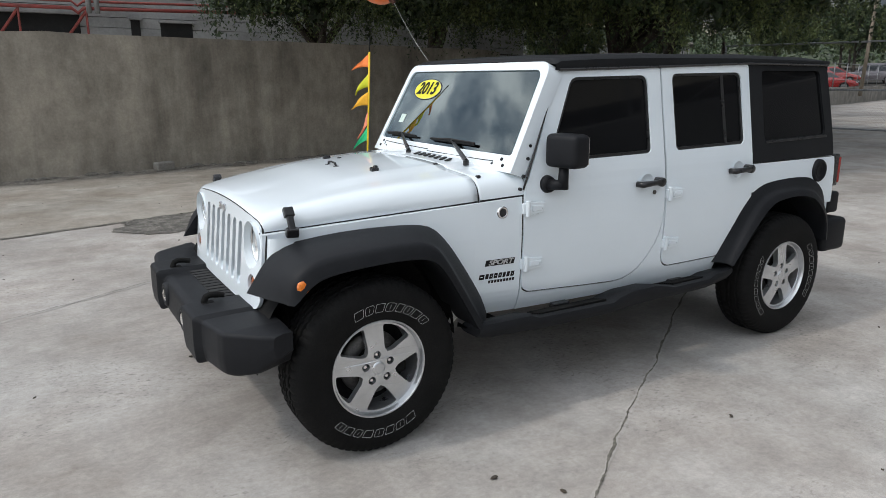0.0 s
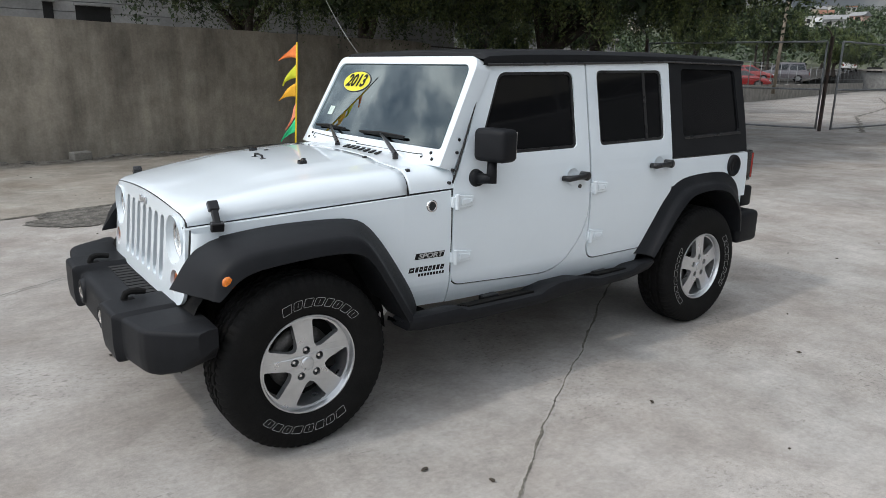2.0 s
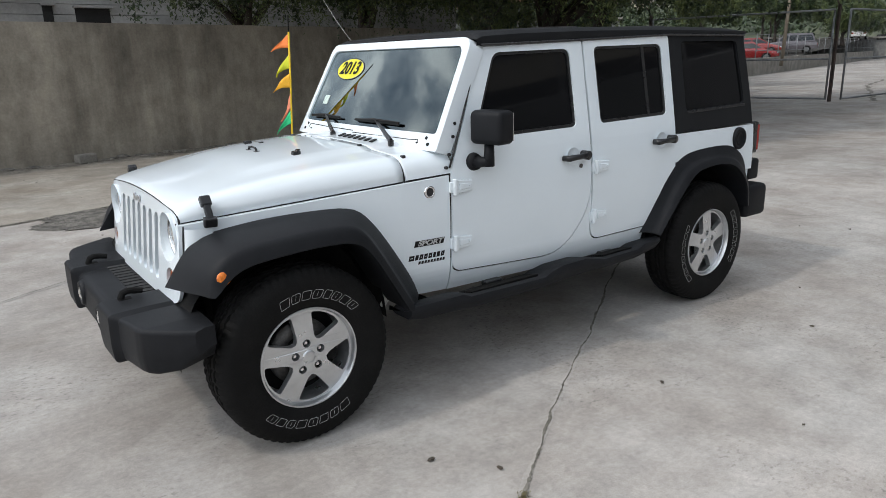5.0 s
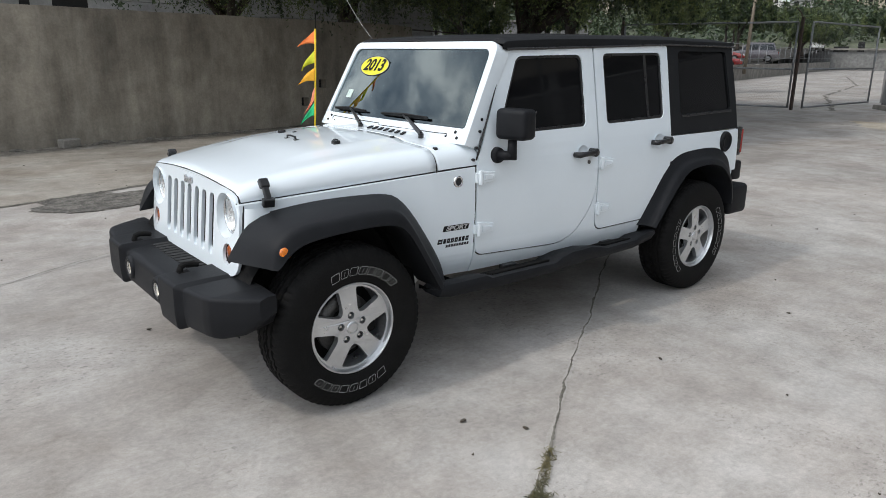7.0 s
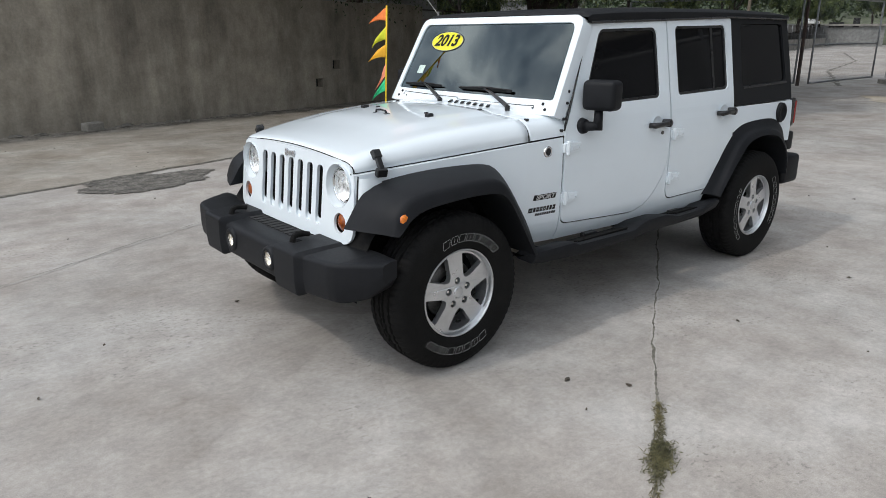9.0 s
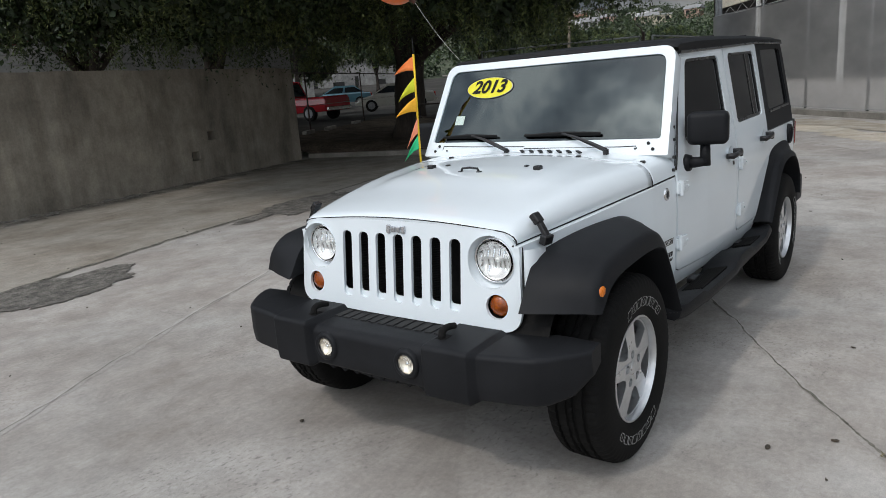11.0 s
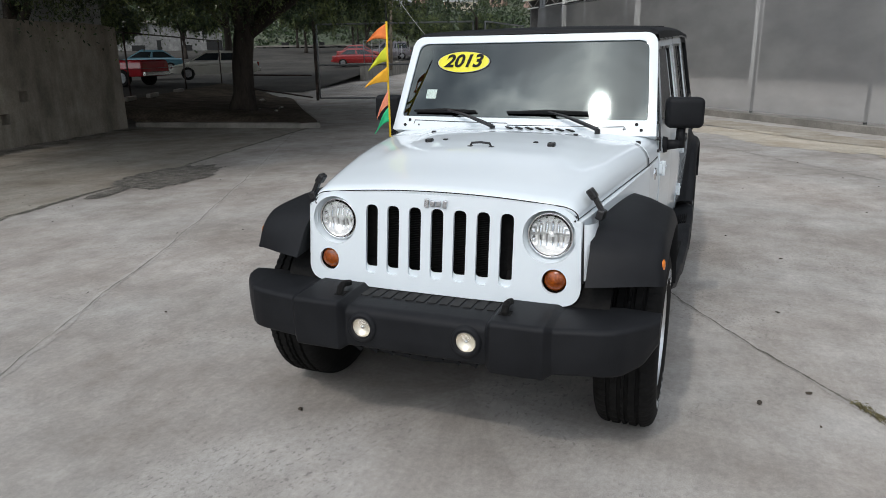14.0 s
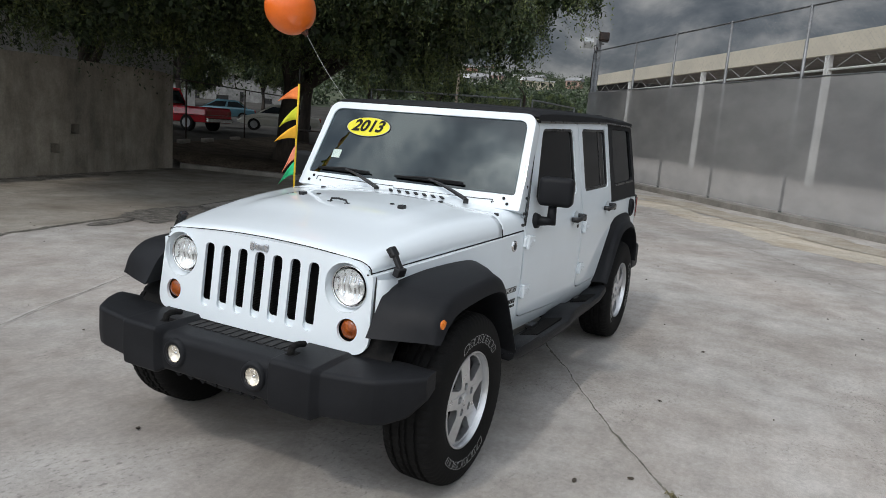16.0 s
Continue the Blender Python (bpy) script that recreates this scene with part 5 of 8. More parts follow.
def bumper_row(y):
    a = abs(y)
    xf = eased(a, (0, 0.305, 0.332, 0.538, 0.565, 0.75, 0.79, 0.825, 0.90, 0.936), (-0.690, -0.690, -0.718, -0.715, -0.684, -0.660, -0.648, -0.622, -0.535, -0.480))
    zt = eased(a, (0, 0.305, 0.332, 0.538, 0.565, 0.80, 0.936), (0.640, 0.640, 0.664, 0.664, 0.652, 0.662, 0.658))
    zb = eased(a, (0, 0.305, 0.335, 0.535, 0.57, 0.82, 0.885, 0.936), (0.462, 0.462, 0.446, 0.446, 0.462, 0.472, 0.492, 0.560))
    xb = -0.40
    row = [(xb, zt + 0.006), ((xb + xf) / 2, zt + 0.005)]
    r2 = 0.020
    # a flat top that breaks over a tight edge into the upright face
    soft = 1.0 if a > 0.31 else 1.9
    for dx, dz in ((0.030, 0.0), (0.022, 0.0008), (0.015, 0.003), (0.009, 0.007), (0.005, 0.012), (0.003, 0.018)):
        row.append((xf + dx * soft, zt - dz * soft))
    top = zt - 0.022 * soft
    row += [(xf + 0.003 * soft * (1 - k / 10) + 0.005 * max(0.0, (k - 6) / 4) ** 2, top + (zb + 0.035 - top) * k / 10) for k in range(11)]
    for k in range(6):
        g = math.pi / 2 * k / 5
        row.append((xf + 0.007 + r2 - r2 * math.cos(g), zb + r2 - r2 * math.sin(g)))
    row.append((xb, zb + 0.03))
    return [(x, y, z) for x, z in row]


bm = bmesh.new()
loft(bm, [bumper_row(y) for y in BY], closed=True, caps=True)
# the lamps sit in two round recesses
for v in bm.verts:
    if v.co.x < -0.66 and math.hypot(abs(v.co.y) - 0.2285, v.co.z - 0.558) < 0.050:
        v.co.x += 0.036
bmesh.ops.recalc_face_normals(bm, faces=bm.faces[:])
fb = part("front_bumper", bm, M_PLASTIC, car, "grained black plastic front bumper", smooth=True)
md = fb.modifiers.new("edges", "EDGE_SPLIT")
md.split_angle = radians(38)
for s in (-1, 1):
    y = s * 0.2285
    bm = bmesh.new()
    spin_profile(bm, [(0.043, 0.03), (0.043, -0.006), (0.052, -0.012), (0.062, -0.006), (0.066, 0.01), (0.066, 0.03)], 32)
    for v in bm.verts:
        v.co = Vector((-0.6905 + v.co.y, y + v.co.x, 0.558 + v.co.z))
    part("fog_light_bezel", bm, M_PLASTIC, fb, smooth=True)
    lamp_unit("fog_light", (-0.692, y, 0.558), 0.042, 0.024, car, M_CHROME, "small round fog lamp with a bright bowl", M_GLOSSBLACK, False, 0.22, M_WARMBOWL)
    bm = bmesh.new()
    y = s * 0.365
    tube(bm, [(-0.618, y, 0.645), (-0.620, y, 0.676), (-0.612, y, 0.693), (-0.592, y, 0.700), (-0.560, y, 0.697), (-0.53, y, 0.690)], [0.017, 0.0155, 0.015, 0.0145, 0.014, 0.013], 10)
    box(bm, (-0.635, y - 0.026, 0.650), (-0.575, y + 0.026, 0.6685), 0.004)
    part("tow_hook", bm, M_UNDER, car, "black steel tow hook", smooth=False)
for i in range(12):
    y = 0.286 - 0.052 * i
    bm = bmesh.new()
    box(bm, (-0.548, y - 0.018, 0.634), (-0.43, y + 0.018, 0.6488))
    part("bumper_slot", bm, M_DARKGAP, fb)
bm = bmesh.new()
secs = []
for y in (-0.50, -0.42, -0.25, 0, 0.25, 0.42, 0.50):
    d = 0.05 * (abs(y) / 0.5) ** 2
    secs.append([(-0.62 + d, y, 0.47), (-0.60 + d, y, 0.405 + d), (-0.56 + d, y, 0.395 + d), (-0.42, y, 0.43), (-0.42, y, 0.48)])
loft(bm, secs, closed=True, caps=True)
for i in range(9):
    box(bm, (-0.010, -0.028, -0.008), (0.010, 0.028, 0.008), m=Matrix.Translation((-0.607, 0.30 - 0.075 * i, 0.437)) @ Matrix.Rotation(radians(30), 4, "X"))
part("air_dam", bm, M_PLASTIC, car, "black ribbed air dam")

# wheel-arch flares
def resample(pts, n):
    p = [Vector(q) for q in pts]
    d = [0.0]
    for a, b in zip(p, p[1:]):
        d.append(d[-1] + (b - a).length)
    out = []
    for i in range(n):
        t = d[-1] * i / (n - 1)
        k = min(len(d) - 2, max(j for j in range(len(d)) if d[j] <= t + 1e-9))
        f = (t - d[k]) / max(1e-9, d[k + 1] - d[k])
        out.append(p[k].lerp(p[k + 1], min(1.0, f)))
    return out


def soften(pts, times=2):
    for _ in range(times):
        q = [pts[0]]
        for a, b in zip(pts, pts[1:]):
            a, b = Vector(a), Vector(b)
            q += [tuple(a.lerp(b, 0.25)), tuple(a.lerp(b, 0.75))]
        pts = q + [pts[-1]]
    return pts


def flare(s, contact, crest, lip, name_label):
    n = 44
    C, K, L = (resample(soften(q), n) for q in (contact, crest, lip))
    bm, secs = bmesh.new(), []
    for i in range(n):
        c, k, q = C[i], K[i], L[i]
        yb = max(half(c.x, min(1.08, c.y)) - 0.010, lerp_at(c.x, (-0.42, -0.30, -0.15), (0.648, 0.636, 0.60)))
        row = [(c.x, yb, c.y)]
        for f in (0.12, 0.55, 0.86):
            m = c.lerp(k, f)
            t = (K[min(i + 1, n - 1)] - K[max(i - 1, 0)]).normalized()
            m = m + Vector((-t.y, t.x)) * 0.010 * math.sin(f * math.pi)
            row.append((m.x, yb + (0.886 - yb) * f, m.y))
        row += [(k.lerp(q, f).x, w, k.lerp(q, f).y) for f, w in ((0.02, 0.893), (0.14, 0.912), (0.34, 0.922), (0.70, 0.932), (0.96, 0.938))]
        row += [(q.x, 0.934, q.y), (q.x, 0.915, q.y), (q.x, 0.66, q.y + 0.004)]
        secs.append([(x, s * y, z) for x, y, z in row])
    loft(bm, secs, closed=True)
    bmesh.ops.recalc_face_normals(bm, faces=bm.faces[:])
    ob = part("wheel_arch_flare", bm, M_PLASTIC, car, name_label, smooth=True)
    md = ob.modifiers.new("edges", "EDGE_SPLIT")
    md.split_angle = radians(50)
    return ob


F_CON = [(-0.500, 0.768), (-0.464, 0.82), (-0.417, 0.893), (-0.35, 0.943), (-0.297, 0.962), (-0.05, 0.998), (0.20, 1.003), (0.335, 0.996), (0.40, 0.965), (0.483, 0.867), (0.627, 0.638), (0.71, 0.486)]
F_CRE = [(-0.412, 0.772), (-0.392, 0.86), (-0.335, 0.915), (-0.27, 0.945), (-0.06, 0.960), (0.18, 0.966), (0.273, 0.951), (0.339, 0.894), (0.449, 0.716), (0.575, 0.495)]
F_LIP = [(-0.385, 0.770), (-0.364, 0.784), (-0.307, 0.842), (-0.229, 0.872), (-0.083, 0.885), (0.081, 0.893), (0.238, 0.885), (0.317, 0.833), (0.425, 0.653), (0.515, 0.500)]
R_CON = [(2.305, 0.559), (2.409, 0.739), (2.515, 0.911), (2.659, 1.023), (2.882, 1.048), (3.183, 1.051), (3.30, 1.02), (3.42, 0.93), (3.46, 0.76), (3.47, 0.60)]
R_CRE = [(2.371, 0.562), (2.50, 0.745), (2.627, 0.908), (2.756, 0.971), (2.95, 0.981), (3.105, 0.975), (3.25, 0.93), (3.35, 0.83), (3.40, 0.72), (3.41, 0.60)]
R_LIP = [(2.390, 0.550), (2.549, 0.738), (2.715, 0.904), (2.85, 0.928), (2.996, 0.935), (3.12, 0.915), (3.20, 0.88), (3.302, 0.791), (3.34, 0.70), (3.35, 0.60)]
for s in (-1, 1):
    flare(s, F_CON, F_CRE, F_LIP, "grained black front flare")
    flare(s, R_CON, R_CRE, R_LIP, "grained black rear flare")
    bm = bmesh.new()
    spin_profile(bm, [(0.0005, -0.010), (0.018, -0.008), (0.028, -0.002), (0.030, 0.006)], 24)
    for v in bm.verts:
        v.co = Vector((-0.340 + v.co.x, s * (0.922 - v.co.y), 0.838 + v.co.z))
    part("side_marker", bm, M_MARKER, car, "round amber side marker", smooth=True)
    bm = bmesh.new()
    loft(bm, [[(grille_x(0.60, z) + 0.028, s * 0.605, z), (grille_x(0.60, z) + 0.022, s * 0.624, z), (grille_x(0.60, z) + 0.030, s * 0.640, z), (grille_x(0.60, z) + 0.060, s * 0.656, z), (-0.28, s * 0.658, z)] for z in (0.765, 0.82, 0.88, 0.94, 0.99)])
    part("fender_nose", bm, M_WHITE, car, smooth=True)
    bm = bmesh.new()
    tube(bm, [(grille_x(0.61, z) + 0.018, s * (0.6135 + 0.02 * (1.0 - z) / 0.24 * 0.6), z) for z in (0.755, 0.82, 0.90, 0.97, 1.0)], 0.0042, 6)
    part("panel_gap", bm, M_DARKGAP, car)
    # inner arches
    for cx in (0.0, 2.947):
        bm = bmesh.new()
        rows = []
        for i in range(17):
            a = math.pi * (i / 16)
            rows.append([(cx + 0.50 * math.cos(a), s * y, 0.42 + 0.50 * math.sin(a)) for y in (0.30, 0.74)])
        loft(bm, rows)
        loft(bm, [[(cx + r * math.cos(math.pi * i / 16), s * 0.36, 0.42 + r * math.sin(math.pi * i / 16)) for i in range(17)] for r in (0.02, 0.52)])
        part("arch_liner", bm, M_UNDER, car)

# body sides
for s in (-1, 1):
    fender = side_plate("front_fender", [(-0.40, 0.84), (-0.33, 0.87), (-0.22, 0.90), (-0.05, 0.93), (0.14, 0.93), (0.29, 0.90), (0.40, 0.78), (0.575, 0.490), (0.868, 0.484), (0.868, 1.090), (0.60, 1.076), (-0.41, 1.006)], [], s, 0.0, 0.03, M_WHITE, car)
    quarter = side_plate("rear_quarter", [(2.606, 0.975), (2.85, 1.0), (3.1, 0.98), (3.27, 0.90), (3.40, 0.84), (3.50, 0.84), (3.50, 1.152), (2.606, 1.152)], [], s, 0.0, 0.03, M_WHITE, car)
    for x0, x1, z0, z1 in ((0.84, 0.91, 0.55, 1.12), (1.78, 1.90, 0.56, 1.73), (2.56, 2.65, 0.9, 1.74)):
        side_plate("pillar_gap", [(x0, z0), (x1, z0), (x1, z1), (x0, z1)], [], s, -0.022, 0.01, M_DARKGAP, car, bevel=0)
    # doors
    fd = rounded([(0.876, 0.588), (1.62, 0.556), (1.836, 0.80), (1.839, 1.722), (1.142, 1.700), (0.880, 1.115)], [0.07, 0.14, 0.16, 0.012, 0.025, 0.06], 7)
    fw = rounded([(1.035, 1.250), (1.742, 1.264), (1.742, 1.684), (1.215, 1.672)], [0.05, 0.035, 0.055, 0.045], 6)
    rd = rounded([(1.853, 0.600), (2.335, 0.606), (2.43, 0.745), (2.535, 0.89), (2.600, 0.955), (2.600, 1.748), (1.851, 1.724)], [0.085, 0.0, 0.0, 0.0, 0.0, 0.02, 0.012], 7)
    rw = rounded([(1.935, 1.268), (2.530, 1.280), (2.525, 1.702), (1.932, 1.692)], [0.035, 0.04, 0.05, 0.04], 6)
    fo, ro = inset(fd, -0.008), inset(rd, -0.008)
    sill_line = [(0.874, 0.484), (2.35, 0.484), (2.345, 0.598)] + ro[7::-1] + [(1.8455, 1.10), (1.8445, 1.10)] + fo[23:15:-1] + fo[15:7:-1] + [p for p in fo[7::-1] if p[0] > 0.875] + [(0.874, fo[0][1])]
    side_plate("sill_panel", sill_line, [], s, 0.001, 0.03, M_WHITE, car, bevel=0.0015)
    for name, o, w, hx, hz in (("front_door", fd, fw, (1.625, 1.785), 1.105), ("rear_door", rd, rw, (2.385, 2.545), 1.130)):
        door = side_plate(name, o, [w], s, 0.004, 0.045, M_WHITE, car, "white door with a tinted window", 0.005, ZC + (1.22, 1.3, 1.5, 1.68))
        bm = bmesh.new()
        rim = [Vector(o[i]).lerp(Vector(o[(i + 1) % len(o)]), k / 6) for i in range(len(o)) for k in range(6)]
        lines = [[(p[0], s * (half(p[0], p[1]) - 0.008), p[1]) for p in inset(rim, q)] for q in (-0.009, 0.010)]
        loft(bm, [[a, b] for a, b in zip(*lines)] + [[lines[0][0], lines[1][0]]])
        part("door_gap", bm, M_DARKGAP, car)
        side_plate("window_seal", w, [inset(w, 0.016)], s, -0.004, 0.02, M_GLOSSBLACK, door, "", 0.003, (1.3, 1.5))
        pane(inset(w, 0.010), s, -0.012, door, "dark tinted glass")
        if name == "front_door":
            bm = bmesh.new()
            edge = [Vector((0.872, 0, 1.125)).lerp(Vector((1.132, 0, 1.700)), i / 8) for i in range(9)]
            tube(bm, [(p.x, s * (half(p.x, p.z) + 0.0045), p.z) for p in edge], 0.0055, 6)
            part("door_seal", bm, M_GLOSSBLACK, car, "black rubber seal along the windscreen post", smooth=True)
        if name == "rear_door":
            side_plate("window_divider", [(2.36, 1.285), (2.385, 1.285), (2.375, 1.69), (2.35, 1.69)], [], s, -0.008, 0.008, M_GLOSSBLACK, door, "", 0)
        y0 = half(hx[0], hz) + 0.004
        bm = bmesh.new()
        spin_profile(bm, [(0.0005, 0.006), (0.03, 0.004), (0.046, -0.001), (0.05, -0.003)], 28)
        for v in bm.verts:
            v.co = Vector(((hx[0] + hx[1]) / 2 - 0.012 + v.co.x, s * (y0 + 0.006 - v.co.y), hz + v.co.z))
        part("handle_cup", bm, M_WHITE, door, smooth=True)
        bm = bmesh.new()
        tube(bm, [(hx[0] - 0.005, s * (y0 + 0.004), hz - 0.004), (hx[0] + 0.008, s * (y0 + 0.04), hz - 0.004), (hx[0] + 0.05, s * (y0 + 0.046), hz - 0.001), (hx[1] - 0.03, s * (y0 + 0.046), hz + 0.002)], [0.016, 0.018, 0.0155, 0.016], 12)
        bmesh.ops.scale(bm, vec=(1, 1, 1), verts=bm.verts[:])
        tube(bm, [(hx[1] - 0.012, s * (y0 + 0.002), hz + 0.002), (hx[1] - 0.012, s * (y0 + 0.05), hz + 0.002), (hx[1] - 0.012, s * (y0 + 0.056), hz + 0.002)], [0.025, 0.026, 0.021], 16)
        tube(bm, [(hx[1] - 0.04, s * (y0 + 0.04), hz + 0.002), (hx[1] - 0.012, s * (y0 + 0.04), hz + 0.002)], 0.016, 8)
        part("door_handle", bm, M_GLOSSBLACK, door, "black pull handle", smooth=True)
        if name == "front_door":
            bm = bmesh.new()
            tube(bm, [(1.754, s * half(1.754, 1.047), 1.047), (1.754, s * (half(1.754, 1.047) + 0.009), 1.047)], 0.012, 16)
            part("door_lock", bm, M_STEEL, door)
        x0 = 0.878 if name == "front_door" else 1.855
        for z in (0.985, 0.695):
            bm = bmesh.new()
            yy = half(x0 + 0.05, z) + 0.004
            ang = Matrix.Translation((x0, s * yy, z + 0.045)) @ Matrix.Rotation(-s * -0.055 if s < 0 else 0.055, 4, "Z")
            # a leaf that tapers away from its knuckle, with a raised rib
            for x0_, x1_, h0, h1, d in ((0.010, 0.118, 0.036, 0.026, 0.012), (0.034, 0.108, 0.017, 0.013, 0.017)):
                lf = bmesh.ops.create_cube(bm, size=1.0)["verts"]
                for v in lf:
                    f_ = v.co.x + 0.5
                    v.co = ang @ Vector((x0_ + (x1_ - x0_) * f_, v.co.y * 2 * d * (1 - 0.25 * f_), v.co.z * 2 * (h0 + (h1 - h0) * f_)))
            tube(bm, [ang @ Vector((0.012, s * 0.010, -0.041)), ang @ Vector((0.012, s * 0.010, 0.041))], 0.013, 12)
            box(bm, (-0.016, -0.009, -0.028), (0.012, 0.009, 0.028), 0.004, m=ang)
            bevelled(part("hinge", bm, M_WHITE, door, "white exposed hinge"), 0.004, 2, 50)
            for dx in (0.05, 0.10):
                bm = bmesh.new()
                c = ang @ Vector((dx, s * 0.0155, 0))
                tube(bm, [c - Vector((0, s * 0.004, 0)), c + Vector((0, s * 0.002, 0))], 0.0065, 10)
                part("hinge_bolt", bm, M_WHITE, door)
    # side mirror
    bm = bmesh.new()
    m = Matrix.Translation((1.06, s * 0.893, 1.318)) @ Matrix.Rotation(-s * 0.20, 4, "Z")
    box(bm, (-0.062, -0.100, -0.083), (0.062, 0.100, 0.083), 0.030, m=m, segments=4)
    mirror = part("side_mirror", bm, M_PLASTIC, car, "black side mirror", smooth=True)
    bm = bmesh.new()
    box(bm, (0.0605, -0.085, -0.068), (0.0645, 0.085, 0.068), 0.0, m=m)
    part("mirror_glass", bm, M_CHROME, mirror)
    bm = bmesh.new()
    yd = half(1.03, 1.14)
    tube(bm, [(1.02, s * (yd - 0.005), 1.142), (1.02, s * (yd + 0.025), 1.142)], [0.048, 0.040], 18)
    tube(bm, [(1.02, s * (yd + 0.015), 1.142), (1.035, s * (yd + 0.06), 1.145), (1.05, s * (yd + 0.092), 1.15)], [0.030, 0.026, 0.027], 12)
    tube(bm, [(1.05, s * (yd + 0.088), 1.125), (1.052, s * (yd + 0.088), 1.25)], [0.028, 0.024], 12)
    part("mirror_arm", bm, M_PLASTIC, mirror, smooth=True)
    # bolts down the pillar and on the cowl
    for x, z in ((0.944, 1.338), (0.925, 1.275), (0.893, 1.19), (0.868, 1.128)):
        y = half(x, z) + 0.0035
        bm = bmesh.new()
        tube(bm, [(x - 0.012, s * (y - 0.012), z), (x - 0.012, s * (y + 0.002), z)], 0.0085, 10)
        part("pillar_bolt", bm, M_GLOSSBLACK, car)
    # catches of the hood
    y = 0.645
    latch = None
    bm = bmesh.new()
    m = Matrix.Translation((-0.288, s * 0.668, 1.018)) @ Matrix.Rotation(s * -0.28, 4, "X") @ Matrix.Rotation(s * 0.12, 4, "Z")
    box(bm, (-0.028, -0.016, -0.024), (0.028, 0.016, 0.017), 0.006, m=m, segments=2)
    latch = part("hood_latch", bm, M_GLOSSBLACK, car, "black rubber hood catch")
    bm = bmesh.new()
    m = Matrix.Translation((-0.288, s * 0.652, 1.060)) @ Matrix.Rotation(s * 0.50, 4, "X")
    box(bm, (-0.015, -0.010, -0.045), (0.015, 0.010, 0.04), 0.005, m=m, segments=2)
    part("latch_strap", bm, M_GLOSSBLACK, latch)
    bm = bmesh.new()
    m = Matrix.Translation((-0.288, s * 0.626, 1.098)) @ Matrix.Rotation(s * 0.65, 4, "X")
    box(bm, (-0.023, -0.015, -0.025), (0.023, 0.014, 0.021), 0.006, m=m, segments=2)
    part("latch_grip", bm, M_GLOSSBLACK, latch)
    # side step
    bm = bmesh.new()
    secs = []
    for x, yo, zt, zb in ((0.50, 0.86, 0.515, 0.46), (0.53, 0.925, 0.520, 0.442), (0.60, 0.945, 0.525, 0.435), (0.83, 0.955, 0.528, 0.430), (0.87, 0.96, 0.510, 0.428), (1.38, 0.965, 0.505, 0.428), (1.43, 0.965, 0.528, 0.432), (1.52, 0.962, 0.546, 0.440), (1.70, 0.962, 0.548, 0.445), (1.80, 0.962, 0.530, 0.446), (1.86, 0.962, 0.516, 0.444), (2.16, 0.958, 0.518, 0.448), (2.22, 0.955, 0.540, 0.455), (2.33, 0.95, 0.545, 0.47), (2.40, 0.93, 0.545, 0.49), (2.43, 0.86, 0.54, 0.50)):
        r = 0.02
        secs.append([(x, s * a, b) for a, b in ((0.765, zt - 0.052), (0.80, zt - 0.036), (yo - r * 1.5, zt - 0.006), (yo - r * 0.4, zt - 0.012), (yo, zt - 0.03), (yo, (zt + zb) / 2), (yo - r * 0.3, zb + 0.018), (yo - r * 1.6, zb), (0.80, zb + 0.01), (0.77, zb + 0.03))])
    loft(bm, secs, closed=True, caps=True)
    bmesh.ops.recalc_face_normals(bm, faces=bm.faces[:])
    step = part("side_step", bm, M_PLASTIC, car, "black moulded side step", smooth=True)
    md = step.modifiers.new("edges", "EDGE_SPLIT")
    md.split_angle = radians(45)
    for x0, x1, zt in ((0.90, 1.36, 0.512), (1.88, 2.14, 0.522)):
        for k in range(8):
            bm = bmesh.new()
            box(bm, (x0, s * (0.815 + 0.014 * k) - 0.004, zt - 0.046 + 0.0035 * k), (x1, s * (0.815 + 0.014 * k) + 0.004, zt - 0.028 + 0.0035 * k), 0.0015)
            part("step_tread", bm, M_RUBBER, step)
    for x in (0.75, 1.6, 2.3):
        bm = bmesh.new()
        tube(bm, [(x, s * 0.5, 0.43), (x, s * 0.8, 0.44)], 0.025, 8)
        part("step_bracket", bm, M_UNDER, step)
    for x in (1.13, 2.02):
        bm = bmesh.new()
        box(bm, (x - 0.055, s * 0.80 - 0.022, 0.47), (x + 0.055, s * 0.80 + 0.022, 0.497), 0.004)
        part("step_clamp", bm, M_GLOSSBLACK, step)
    # hard-top side
    hs = [(2.606, 1.160), (3.478, 1.160), (3.470, 1.40), (3.435, 1.745), (2.606, 1.752)]
    qw = rounded([(2.725, 1.290), (3.390, 1.303), (3.345, 1.715), (2.725, 1.713)], 0.035, 5)
    top_side = side_plate("hard_top_side", rounded(hs, [0, 0.02, 0.1, 0.05, 0], 5), [qw], s, 0.004, 0.03, M_TOP, car, "black textured hard-top side", 0.006, (1.3, 1.5, 1.7))
    pane(inset(qw, -0.004), s, -0.010, top_side, "dark tinted glass")
    side_plate("window_ledge", [(2.735, 1.272), (3.395, 1.285), (3.392, 1.300), (2.733, 1.287)], [], s, 0.010, 0.012, M_GLOSSBLACK, top_side, "", 0.003)
    # filler, tail lamp, rear bumper end
    bm = bmesh.new()
    yq = half(3.33, 1.067)
    spin_profile(bm, [(0.0005, -0.006), (0.030, -0.006), (0.034, -0.012), (0.040, -0.006), (0.050, -0.006), (0.058, -0.018), (0.068, -0.020), (0.075, -0.012), (0.077, 0.012)], 32)
    for v in bm.verts:
        v.co = Vector((3.312 + v.co.x * 0.95, s * (yq - v.co.y) if s < 0 else yq, 1.067 + v.co.z))
